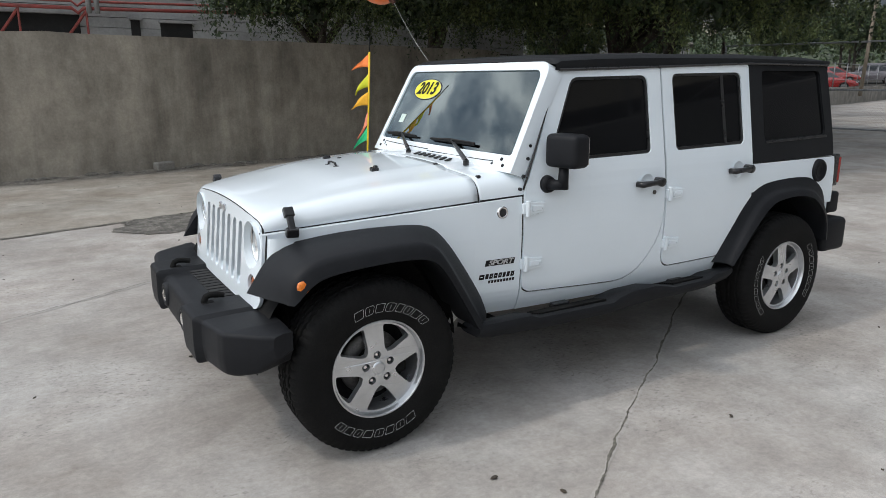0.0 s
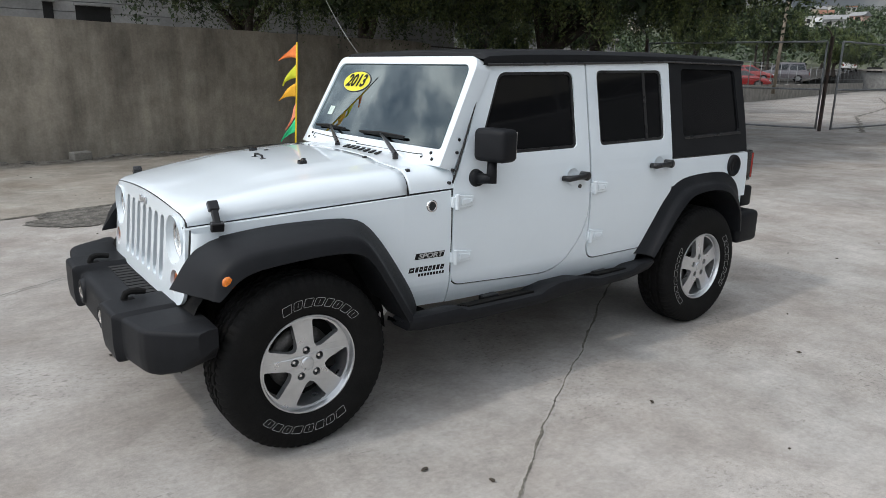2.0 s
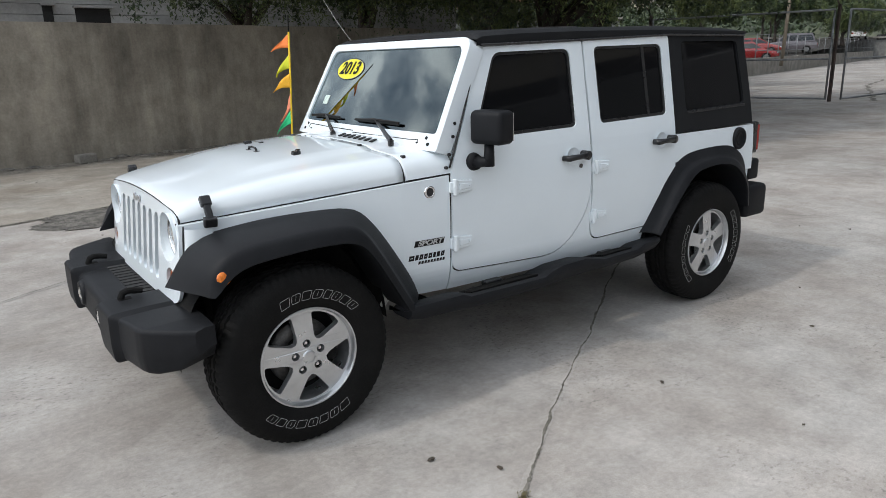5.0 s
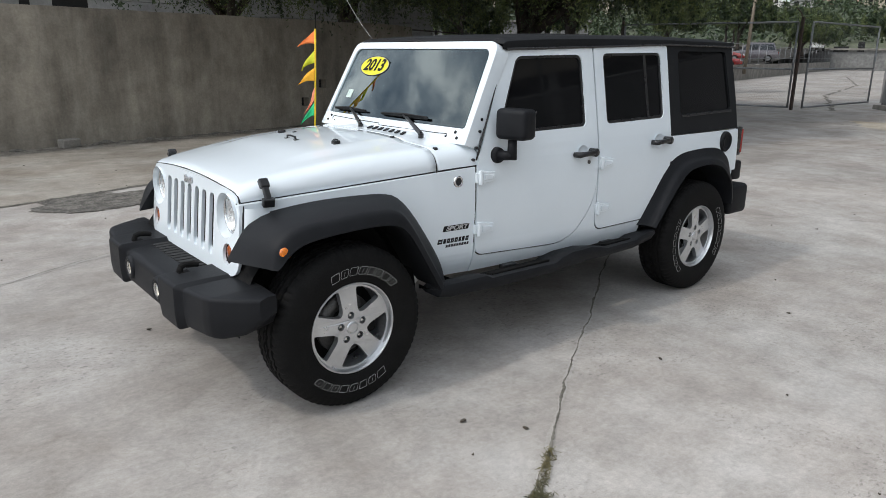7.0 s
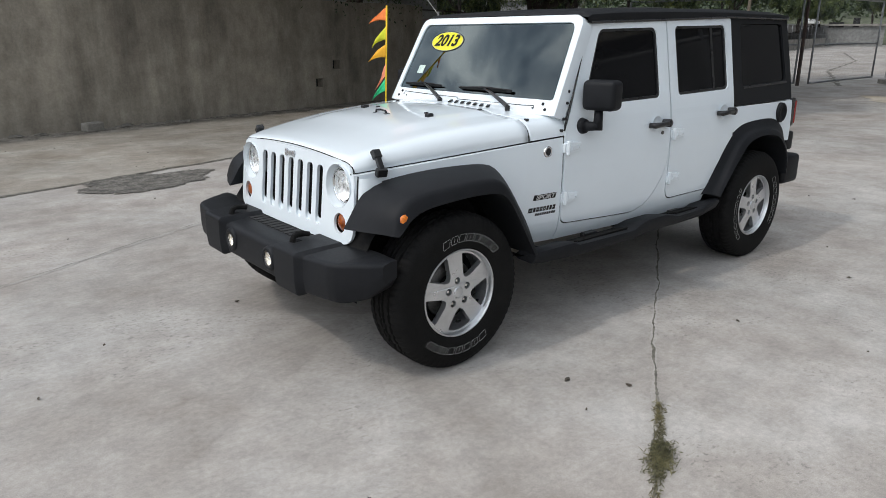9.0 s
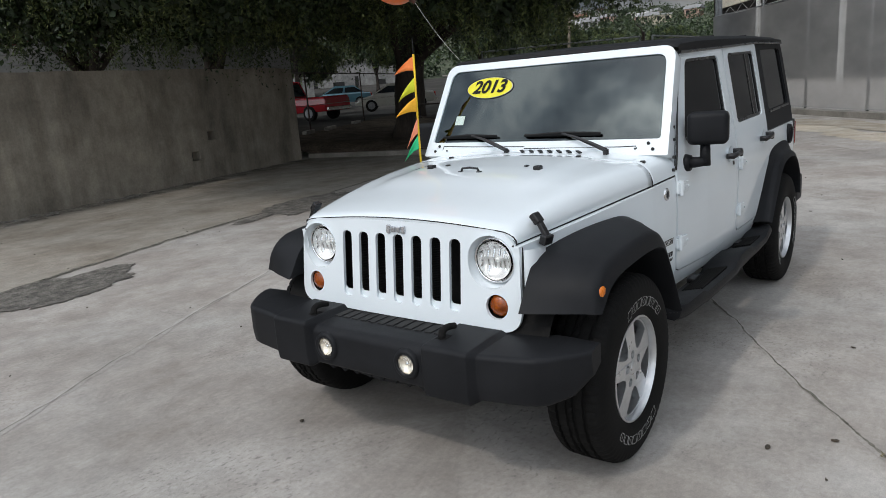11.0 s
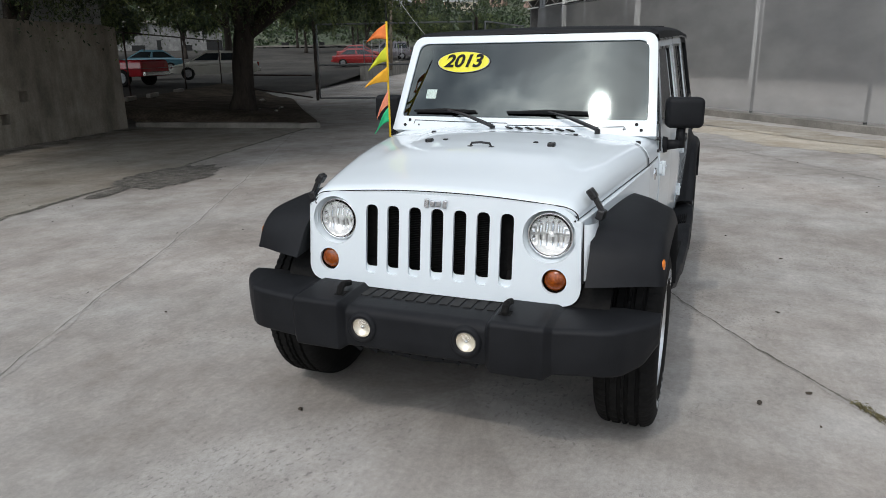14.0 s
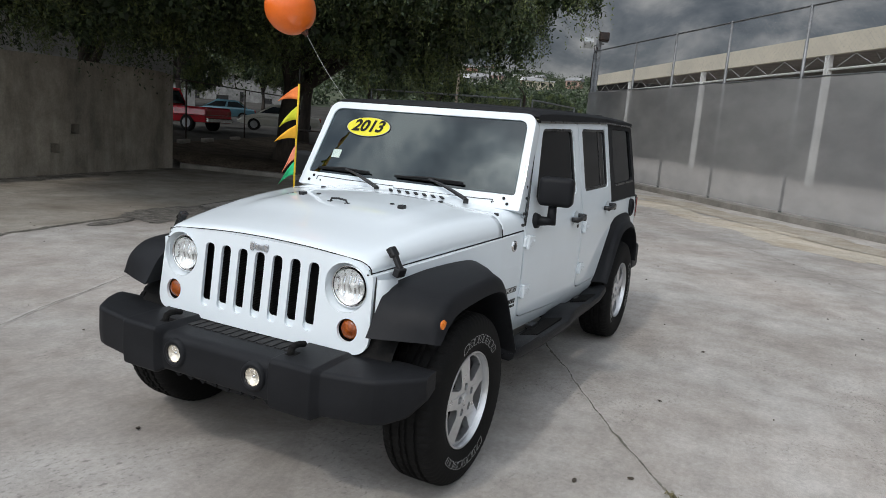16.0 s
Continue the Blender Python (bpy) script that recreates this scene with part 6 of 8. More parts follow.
    if s < 0:
        part("fuel_filler", bm, M_PLASTIC, car, "round black fuel filler", smooth=True)
    else:
        bm.free()
    bm = bmesh.new()
    box(bm, (3.495, min(s * 0.70, s * 0.845), 0.945), (3.565, max(s * 0.70, s * 0.845), 1.165), 0.012, segments=2)
    tail = part("tail_lamp", bm, M_GLOSSBLACK, car, "tall tail lamp in a black housing")
    bm = bmesh.new()
    box(bm, (3.545, min(s * 0.715, s * 0.849), 0.965), (3.575, max(s * 0.715, s * 0.849), 1.145), 0.008, segments=2)
    part("tail_lens", bm, M_REDLENS, tail, "red lens")
    bm = bmesh.new()
    box(bm, (3.40, min(s * 0.55, s * 0.90), 0.495), (3.66, max(s * 0.55, s * 0.90), 0.725), 0.035, segments=3)
    part("rear_bumper_end", bm, M_PLASTIC, car, "black plastic bumper end", smooth=True)
    bm = bmesh.new()
    box(bm, (3.52, min(s * 0.45, s * 0.82), 0.745), (3.66, max(s * 0.45, s * 0.82), 0.895), 0.02, segments=3)
    part("rear_corner_guard", bm, M_PLASTIC, car, "black corner guard", smooth=True)

# left-side badges
for s in (-1, 1):
    bm = bmesh.new()
    spin_profile(bm, [(0.0005, -0.004), (0.021, -0.004), (0.022, -0.007), (0.030, -0.006), (0.032, 0.004)], 28)
    for v in bm.verts:
        v.co = Vector((0.752 + v.co.x, s * (half(0.752, 1.02) - v.co.y), 1.02 + v.co.z))
    bd = part("round_badge", bm, M_CHROME, car, "round chrome badge with a dark face", smooth=True)
    bm = bmesh.new()
    spin_profile(bm, [(0.0005, -0.0055), (0.021, -0.0052)], 24)
    for v in bm.verts:
        v.co = Vector((0.752 + v.co.x, s * (half(0.752, 1.02) - v.co.y), 1.02 + v.co.z))
    part("badge_face", bm, M_TRIM, bd)
DX, DZ = 0.024, -0.037
side_plate("decal_bar", [(0.656, 0.752), (0.824, 0.752), (0.832, 0.783), (0.664, 0.783)], [], -1, 0.0015, 0.001, M_INK, car, "black decal bar", 0, (), ())
mesh_text("decal_word", "SPORT", 0.034, lambda u, v, w: (0.720 + DX + u * 1.38, -(half(0.720 + DX + u * 1.38, 0.80) + 0.0035 + w), 0.8047 + DZ + v * 0.98), M_LETTER, car, 0.3, 0.0012, "white decal word")
xx = 0.624
for w in (0.036, 0.024, 0.026, 0.026, 0.026, 0.022, 0.024, 0.026):
    side_plate("decal_glyph", [(xx, 0.685), (xx + w - 0.006, 0.685), (xx + w - 0.001, 0.711), (xx + 0.006, 0.711)], [[(xx + 0.009, 0.6955), (xx + w - 0.010, 0.6955), (xx + w - 0.009, 0.700), (xx + 0.011, 0.700)]] if w > 0.024 else [], -1, 0.0015, 0.001, M_INK, car, "", 0, (), ())
    xx += w
xx = 0.679
for k in range(9):
    side_plate("decal_glyph", [(xx, 0.661), (xx + 0.0125, 0.661), (xx + 0.015, 0.676), (xx + 0.003, 0.676)], [], -1, 0.0015, 0.001, M_INK, car, "", 0, (), ())
    xx += 0.0175

# windscreen
def screen_point(y, z, out=0.0):
    x = 0.854 + (z - 1.288) * 0.525 - 0.020 * (1 - (y / 0.72) ** 2)
    return Vector((x - out * 0.885, y, z + out * 0.465))


WO = rounded([(-0.772, 1.205), (0.772, 1.205), (0.724, 1.744), (-0.724, 1.744)], [0.01, 0.01, 0.07, 0.07], 8)
WI = rounded([(-0.723, 1.284), (0.723, 1.284), (0.682, 1.704), (-0.682, 1.704)], [0.02, 0.02, 0.055, 0.055], 7)
YC = tuple(-0.7 + 0.1 * i for i in range(15))
bm = bmesh.new()
plate(bm, WO, [WI], lambda a, b: screen_point(a, b, 0.012), (0.085, 0, -0.03), (1.3, 1.4, 1.5, 1.6), YC)
wf = part("windscreen_frame", bm, M_WHITE, car, "white windscreen frame")
bevelled(wf, 0.014, 4, 40)
wf.data.shade_smooth()
bm = bmesh.new()
WB = rounded([(-0.690, 1.335), (0.690, 1.335), (0.650, 1.662), (-0.650, 1.662)], 0.03, 5)
plate(bm, inset(WI, -0.006), [WB], lambda a, b: screen_point(a, b, -0.003), (0.004, 0, -0.002), (1.4, 1.5, 1.6), YC)
part("windscreen_border", bm, M_GLOSSBLACK, wf, "black printed border")
bm = bmesh.new()
plate(bm, inset(WI, -0.008), [], lambda a, b: screen_point(a, b, 0.002), (0.004, 0, -0.002), (1.3, 1.35, 1.4, 1.45, 1.5, 1.55, 1.6, 1.65), YC)
glass = part("windscreen", bm, M_SHIELD, wf, "tinted windscreen glass", smooth=True)
md = glass.modifiers.new("edges", "EDGE_SPLIT")
md.split_angle = radians(40)
glass.visible_shadow = False
# sticker with the model year
bm = bmesh.new()
for r, out, mat in ((1.0, 0.0045, M_INK), (0.965, 0.0055, M_LETTER), (0.94, 0.0065, M_YELLOW)):
    bm = bmesh.new()
    ell = [(0.382 + 0.172 * r * math.cos(2 * math.pi * i / 48), 1.597 + 0.064 * (r if r > 0.99 else r - 0.03) * math.sin(2 * math.pi * i / 48)) for i in range(48)]
    plate(bm, ell, [], lambda a, b: screen_point(a, b, out), (0.001, 0, 0), (1.56, 1.6, 1.63), (0.28, 0.33, 0.38, 0.43, 0.48))
    if mat is M_INK:
        sticker = part("year_sticker", bm, mat, wf, "yellow oval sticker with black numerals")
    else:
        part("sticker_face", bm, mat, sticker)
mesh_text("sticker_word", "2013", 0.118, lambda u, v, w: screen_point(0.384 - u, 1.5985 + v * 0.84, 0.009 + w), M_INK, sticker, 0.25, 0.0035, "black numerals")
bm = bmesh.new()
plate(bm, [(0.525, 1.388), (0.590, 1.388), (0.587, 1.440), (0.522, 1.440)], [], lambda a, b: screen_point(a, b, 0.0045), (0.001, 0, 0))
part("paper_permit", bm, M_PAPER, wf, "small pale green permit")
bm = bmesh.new()
plate(bm, [(0.31, 1.345), (0.53, 1.345), (0.52, 1.48), (0.32, 1.50)], [], lambda a, b: screen_point(a, b, -0.09), (0.001, 0, 0))
part("paper_sheet", bm, M_TRIM, wf, "grey paper sheet on the dashboard")
for s in (-1, 1):
    for x, y, z in ((0.825, 0.692, 1.2335), (0.822, 0.665, 1.262), (0.838, 0.60, 1.236)):
        p = screen_point(s * y, z, 0.012)
        bm = bmesh.new()
        tube(bm, [p + Vector((0.01, 0, -0.005)), p + Vector((-0.004, 0, 0.002))], 0.009 if y > 0.62 else 0.005, 10)
        part("cowl_bolt", bm, M_PLASTIC, wf)
# panel lines under the glass
for pts in ([(0.63, 1.262), (0.40, 1.258), (0.05, 1.256)], [(0.05, 1.246), (-0.02, 1.246), (-0.52, 1.247), (-0.60, 1.250), (-0.61, 1.236)], [(0.63, 1.262), (0.635, 1.240)]):
    bm = bmesh.new()
    tube(bm, [screen_point(y, z, 0.0125) for y, z in pts], 0.0025, 5)
    part("panel_line", bm, M_TRIM, wf)
# wipers
for pv, mid_, a, b in (((0.735, -0.473, 1.238), (-0.17, 1.318), (0.06, 1.312), (-0.40, 1.318)), ((0.708, 0.108, 1.245), (0.43, 1.318), (0.64, 1.312), (0.25, 1.316))):
    pm = screen_point(*mid_, 0.028)
    bm = bmesh.new()
    p0 = Vector(pv)
    d = pm - p0
    tube(bm, [p0 + Vector((0, 0, -0.015)), p0 + Vector((0, 0, 0.012))], 0.016, 10)
    tube(bm, [p0 + Vector((0, 0, 0.008)), p0 + d * 0.28 + Vector((-0.004, 0, 0.012)), p0 + d * 0.62 + Vector((-0.004, 0, 0.012)), pm], [0.013, 0.012, 0.009, 0.006], 6)
    wiper = part("wiper", bm, M_GLOSSBLACK, car, "black wiper arm")
    bm = bmesh.new()
    pa, pb = screen_point(*a, 0.02), screen_point(*b, 0.02)
    tube(bm, [pa, pa.lerp(pb, 0.5) + Vector((-0.008, 0, 0.006)), pb], [0.005, 0.010, 0.005], 6)
    box(bm, (-0.003, -(pa - pb).length / 2, -0.012), (0.003, (pa - pb).length / 2, 0.004), m=Matrix.Translation(pa.lerp(pb, 0.5)) @ Matrix.Rotation(radians(-28), 4, "Y"))
    part("wiper_blade", bm, M_INK, wiper, "black rubber blade")

# hard top
bm = bmesh.new()
rows = []
for x in [1.105, 1.115, 1.14] + [1.2 + 0.2 * i for i in range(11)] + [3.36, 3.42, 3.45, 3.468]:
    zt = lerp_at(x, (1.105, 1.115, 1.14, 1.3, 1.9, 2.6, 3.2, 3.42, 3.468), (1.742, 1.762, 1.772, 1.784, 1.800, 1.806, 1.800, 1.786, 1.755))
    w = lerp_at(x, (1.1, 1.9, 2.6, 3.4, 3.47), (0.722, 0.742, 0.752, 0.750, 0.735))
    zl = lerp_at(x, (1.1, 1.84, 2.6, 3.47), (1.706, 1.727, 1.752, 1.748))
    sec = []
    for i in range(23):
        v = i / 11 - 1
        t, sg = abs(v), 1 if v >= 0 else -1
        if t > 0.97:
            y, z = w, zl
        elif t > 0.85:
            y, z = w + 0.006, zl + 0.018
        elif t > 0.76:
            y, z = w + 0.002, max(zl + 0.03, zt - 0.022)
        elif t > 0.67:
            y, z = w - 0.028, zt - 0.004
        else:
            y, z = (w - 0.05) * t / 0.64, zt + 0.014 * (1 - (t / 0.64) ** 2)
        sec.append((x, sg * y, z))
    rows.append(sec)
loft(bm, rows)
bmesh.ops.recalc_face_normals(bm, faces=bm.faces[:])
roof = part("hard_top", bm, M_TOP, car, "black textured hard top", smooth=True)
md = roof.modifiers.new("edges", "EDGE_SPLIT")
md.split_angle = radians(40)
for s in (-1, 1):
    bm = bmesh.new()
    tube(bm, [(x, s * (lerp_at(x, (1.1, 1.9, 2.6, 3.4), (0.722, 0.742, 0.752, 0.750)) + 0.004), lerp_at(x, (1.1, 1.84, 2.6, 3.47), (1.708, 1.729, 1.754, 1.75))) for x in (1.13, 1.4, 1.84, 2.2, 2.6, 3.0, 3.43)], 0.007, 6)
    part("roof_gutter", bm, M_GLOSSBLACK, car)
for x in (1.86, 2.62):
    bm = bmesh.new()
    zt = lerp_at(x, (1.3, 1.9, 2.6), (1.784, 1.800, 1.806))
    tube(bm, [(x, y, zt + 0.014 * (1 - (y / 0.7) ** 2) + 0.001) for y in (-0.69, -0.4, 0, 0.4, 0.69)], 0.004, 6)
    part("roof_seam", bm, M_DARKGAP, car)
bm = bmesh.new()
box(bm, (3.44, -0.735, 1.16), (3.468, 0.735, 1.76), 0.01)
part("hard_top_back", bm, M_TOP, car)
bm = bmesh.new()
box(bm, (3.47, -0.83, 0.62), (3.50, 0.83, 1.158), 0.01)
part("tailgate", bm, M_WHITE, car)

# cabin
bm = bmesh.new()
box(bm, (0.55, -0.70, 0.50), (3.45, 0.70, 0.62))
box(bm, (0.62, -0.68, 0.62), (0.72, 0.68, 1.10))
part("cabin_floor", bm, M_UNDER, car)
bm = bmesh.new()
loft(bm, [[(0.86, y, 1.15), (0.93, y, 1.225), (1.12, y, 1.235), (1.20, y, 1.18), (1.22, y, 0.90)] for y in (-0.69, -0.4, 0, 0.4, 0.69)])
part("dashboard", bm, M_TRIM, car, smooth=True)
bm = bmesh.new()
ring = [(1.33 + 0.175 * math.sin(a) * 0.42, -0.37 + 0.185 * math.cos(a), 1.17 + 0.185 * math.sin(a) * 0.9) for a in (2 * math.pi * i / 28 for i in range(29))]
tube(bm, ring, 0.014, 8, caps=False)
for a in (0.2, 2.94, 4.71):
    tube(bm, [(1.33, -0.37, 1.17), (1.33 + 0.175 * math.sin(a) * 0.42, -0.37 + 0.185 * math.cos(a), 1.17 + 0.185 * math.sin(a) * 0.9)], 0.016, 6)
tube(bm, [(1.33, -0.37, 1.17), (1.15, -0.37, 1.08)], 0.04, 10)
part("steering_wheel", bm, M_TRIM, car, smooth=True)
for y in (-0.38, 0.38):
    bm = bmesh.new()
    box(bm, (1.48, y - 0.25, 0.72), (2.0, y + 0.25, 0.90), 0.06, segments=3)
    box(bm, (-0.07, -0.24, 0), (0.07, 0.24, 0.60), 0.06, m=Matrix.Translation((1.98, y, 0.84)) @ Matrix.Rotation(radians(16), 4, "Y"), segments=3)
    seat = part("seat", bm, M_SEAT, car, smooth=True)
    bm = bmesh.new()
    box(bm, (2.10, y - 0.13, 1.40), (2.20, y + 0.13, 1.58), 0.045, segments=3)
    part("headrest", bm, M_SEAT, seat, smooth=True)
bm = bmesh.new()
box(bm, (2.60, -0.62, 0.75), (2.75, 0.62, 1.32), 0.06, segments=3)
part("rear_bench", bm, M_SEAT, car, smooth=True)
bm = bmesh.new()
tube(bm, [screen_point(-0.02, 1.645, -0.02), (1.09, -0.02, 1.60)], 0.01, 6)
box(bm, (1.085, -0.13, 1.57), (1.11, 0.09, 1.635), 0.012, segments=2)
part("rear_view_mirror", bm, M_GLOSSBLACK, car)

# underside
for y in (-0.42, 0.42):
    bm = bmesh.new()
    box(bm, (-0.45, y - 0.05, 0.44), (3.55, y + 0.05, 0.56), 0.01)
    part("chassis_rail", bm, M_UNDER, car)
bm = bmesh.new()
box(bm, (-0.29, -0.56, 0.55), (0.7, 0.56, 1.0))
part("engine_bay", bm, M_UNDER, car)
for x in (0.0, 2.947):
    bm = bmesh.new()
    tube(bm, [(x, -0.68, 0.40), (x, 0.68, 0.40)], 0.045, 12)
    bmesh.ops.create_icosphere(bm, subdivisions=2, radius=0.14, matrix=Matrix.Translation((x, 0.15 if x == 0 else 0.0, 0.40)))
    part("axle", bm, M_UNDER, car, smooth=True)
for s in (-1, 1):
    bm = bmesh.new()
    tube(bm, [(0.10, s * 0.60, 0.42), (0.18, s * 0.56, 0.86)], 0.035, 10)
    tube(bm, [(-0.02, s * 0.52, 0.45), (-0.02, s * 0.50, 0.85)], 0.075, 12)
    part("shock_absorber", bm, M_UNDER, car, smooth=True)
    bm = bmesh.new()
    tube(bm, [(0.50, s * 0.70, 0.56), (0.515, s * 0.71, 0.50), (0.50, s * 0.70, 0.465)], [0.016, 0.022, 0.012], 8)
    part("body_bracket", bm, M_WHITESTEEL, car, "small bright bracket")

# ---- wheels ----
def tyre_bm():
    bm = bmesh.new()
    prof = [(0.222, -0.100), (0.228, -0.112), (0.245, -0.121), (0.275, -0.1275), (0.315, -0.130), (0.350, -0.1275), (0.372, -0.121), (0.386, -0.113), (0.397, -0.100), (0.4035, -0.085),
            (0.4045, -0.068), (0.393, -0.065), (0.393, -0.053), (0.4055, -0.050), (0.4055, -0.023), (0.394, -0.020), (0.394, -0.008), (0.406, -0.005)]
    prof = prof + [(r, -y) for r, y in reversed(prof)]
    steps = 204
    rings = spin_profile(bm, prof, steps, close=True)
    for s_, ring in enumerate(rings):
        a = 2 * math.pi * s_ / steps
        for k, v in enumerate(ring):
            r = math.hypot(v.co.x, v.co.z)
            shoulder = abs(v.co.y) > 0.064 and r > 0.365
            inner_block = abs(v.co.y) < 0.055 and r > 0.40
            cut = 0.0
            if shoulder and s_ % 3 == 0:
                cut = 0.0055
            elif inner_block and (s_ + (2 if v.co.y > 0 else 0) + (1 if abs(v.co.y) > 0.03 else 0)) % 5 == 0:
                cut = 0.0075
            if cut:
                v.co.x -= cut * math.cos(a)
                v.co.z -= cut * math.sin(a)
    bmesh.ops.recalc_face_normals(bm, faces=bm.faces[:])
    return bm


def sidewall_y(r):
    return -lerp_at(r, (0.228, 0.245, 0.275, 0.315, 0.350, 0.372), (0.112, 0.121, 0.1275, 0.130, 0.1275, 0.121)) - 0.0012


def arc_glyph(a0, a1, r0, r1, kind, flip):
    """One outlined block of lettering on the sidewall, as a plain slanted frame."""
    bm = bmesh.new()
    sl = 0.02 * (-1 if flip else 1)
    def put(a, r):
        ang = a - sl * (r - r0) / (r1 - r0) * 2.0
        return (r * math.cos(ang), sidewall_y(r), r * math.sin(ang))
    R = 0.3
    loop = rounded([(a0 * R, r0), (a1 * R, r0), (a1 * R, r1), (a0 * R, r1)], 0.011 if kind else 0.006, 4)
    o = [(u / R, r) for u, r in loop]
    h = [(u / R, r) for u, r in inset(loop, 0.0015)]
    plate(bm, o, [h], put, (0, 0.0008, 0))
    if kind:
        am = (a0 + a1) / 2
        rl, rh = min(r0, r1) + 0.010, max(r0, r1) - 0.010
        plate(bm, [(am - 0.002, rl), (am + 0.002, rl), (am + 0.002, rh), (am - 0.002, rh)], [], put, (0, 0.0008, 0))
    return bm


def wheel():
    """A wheel in its own axes, its outer face looking to -y."""
    bm = bmesh.new()
    spin_profile(bm, [(0.231, -0.108), (0.2285, -0.116), (0.222, -0.118), (0.2185, -0.112), (0.215, -0.098), (0.211, -0.075), (0.203, 0.0), (0.205, 0.10), (0.225, 0.108)], 72)
    rim = part("wheel", bm, M_ALLOY, car, "silver five-spoke alloy wheel", smooth=True)
    md = rim.modifiers.new("edges", "EDGE_SPLIT")
    md.split_angle = radians(35)
    tyre = part("tyre", tyre_bm(), M_RUBBER, rim, "black tyre with outlined white lettering", smooth=True)
    md = tyre.modifiers.new("edges", "EDGE_SPLIT")
    md.split_angle = radians(28)
    # the cast face: a disc with five wide openings and five bolt pockets
    holes = []
    for k in range(5):
        c = radians(95 + 36 + 72 * k)
        ho = [(0.203, c - radians(22.5)), (0.2055, c - radians(11)), (0.2065, c), (0.2055, c + radians(11)), (0.203, c + radians(22.5)), (0.098, c + radians(12)), (0.086, c), (0.098, c - radians(12))]
        pts = [(r * math.cos(a), r * math.sin(a)) for r, a in ho]
        holes.append(rounded(pts, [0.014, 0, 0, 0, 0.014, 0.02, 0.0, 0.02], 4))
    for k in range(5):
        c = radians(95 + 72 * k)
        holes.append([(0.0635 * math.cos(c) + 0.0185 * math.cos(2 * math.pi * i / 16), 0.0635 * math.sin(c) + 0.0185 * math.sin(2 * math.pi * i / 16)) for i in range(16)])
    bm = bmesh.new()
    rim_circle = [(0.2165 * math.cos(2 * math.pi * i / 80), 0.2165 * math.sin(2 * math.pi * i / 80)) for i in range(80)]
    plate(bm, rim_circle, holes, lambda a, b: (a, -0.100 + 0.012 * min(1.0, math.hypot(a, b) / 0.21) ** 2, b), (0, 0.034, 0))
    face = part("wheel_face", bm, M_ALLOY, rim, "five broad cast spokes")
    bevelled(face, 0.0045, 3, 40)
    for k in range(5):
        c = radians(95 + 72 * k)
        x, z = 0.0635 * math.cos(c), 0.0635 * math.sin(c)
        bm = bmesh.new()
        tube(bm, [(x, -0.066, z), (x, -0.088, z), (x, -0.092, z)], [0.0105, 0.0105, 0.007], 6)
        part("lug_nut", bm, M_CHROME, rim)
    bm = bmesh.new()
    spin_profile(bm, [(0.0005, -0.106), (0.02, -0.1055), (0.030, -0.102), (0.033, -0.096)], 32)
    part("centre_cap", bm, M_ALLOY, rim, smooth=True)
    bm = bmesh.new()
    spin_profile(bm, [(0.06, -0.01), (0.06, -0.035), (0.15, -0.03), (0.152, -0.005), (0.15, 0.0)], 40)
    part("brake_disc", bm, M_STEEL, rim, smooth=True)
    bm = bmesh.new()
    spin_profile(bm, [(0.0005, -0.062), (0.085, -0.062), (0.085, -0.02)], 32)
    spin_profile(bm, [(0.0005, 0.02), (0.203, 0.02)], 40)
    part("hub", bm, M_UNDER, rim)
    bm = bmesh.new()
    box(bm, (0.10, -0.055, -0.07), (0.165, 0.02, 0.07), 0.012)
    part("brake_caliper", bm, M_UNDER, rim)
    a = radians(116)
    for k, w in enumerate((0.155, 0.14, 0.14, 0.15, 0.115, 0.13, 0.135, 0.135)):
        part("sidewall_mark", arc_glyph(a, a - w, 0.272, 0.312, k % 2, False), M_LETTER, rim)
        a -= w + 0.032
    a = radians(222)
    for k, w in enumerate((0.14, 0.125, 0.125, 0.15, 0.15, 0.14, 0.15, 0.17)):
        part("sidewall_mark", arc_glyph(a, a + w, 0.318, 0.282, (k + 1) % 2, True), M_LETTER, rim)
        a += w + 0.035
    return rim


w0 = wheel()
bpy.context.view_layer.update()


def put_wheel(ob, x, y, turn, spin):
    ob.matrix_parent_inverse = Matrix.Identity(4)
    ob.matrix_basis = Matrix.Translation((x - 1.47, y, 0.403)) @ Matrix.Rotation(turn, 4, "Z") @ Matrix.Rotation(spin, 4, "Y")


kids = [(c, c.matrix_parent_inverse.copy()) for c in w0.children]
for c, _ in kids:
    c.matrix_parent_inverse = Matrix.Identity(4)
for x, y, turn, spin in ((2.947, -0.800, 0.0, radians(75)), (0.0, 0.800, math.pi, 0.4), (2.947, 0.800, math.pi, 1.1)):
    w = copy_thing(w0, Matrix.Identity(4))
    put_wheel(w, x, y, turn, spin)
put_wheel(w0, 0.0, -0.800, 0.0, 0.0)

# ---- flag pole on the cowl, and the balloon ----
def cloth_mat(name, c):
    return surf(name, c, [k * 0.85 for k in c], scale=14, rough=0.7, fine=120, bump=0.05, fine_amount=0.06)


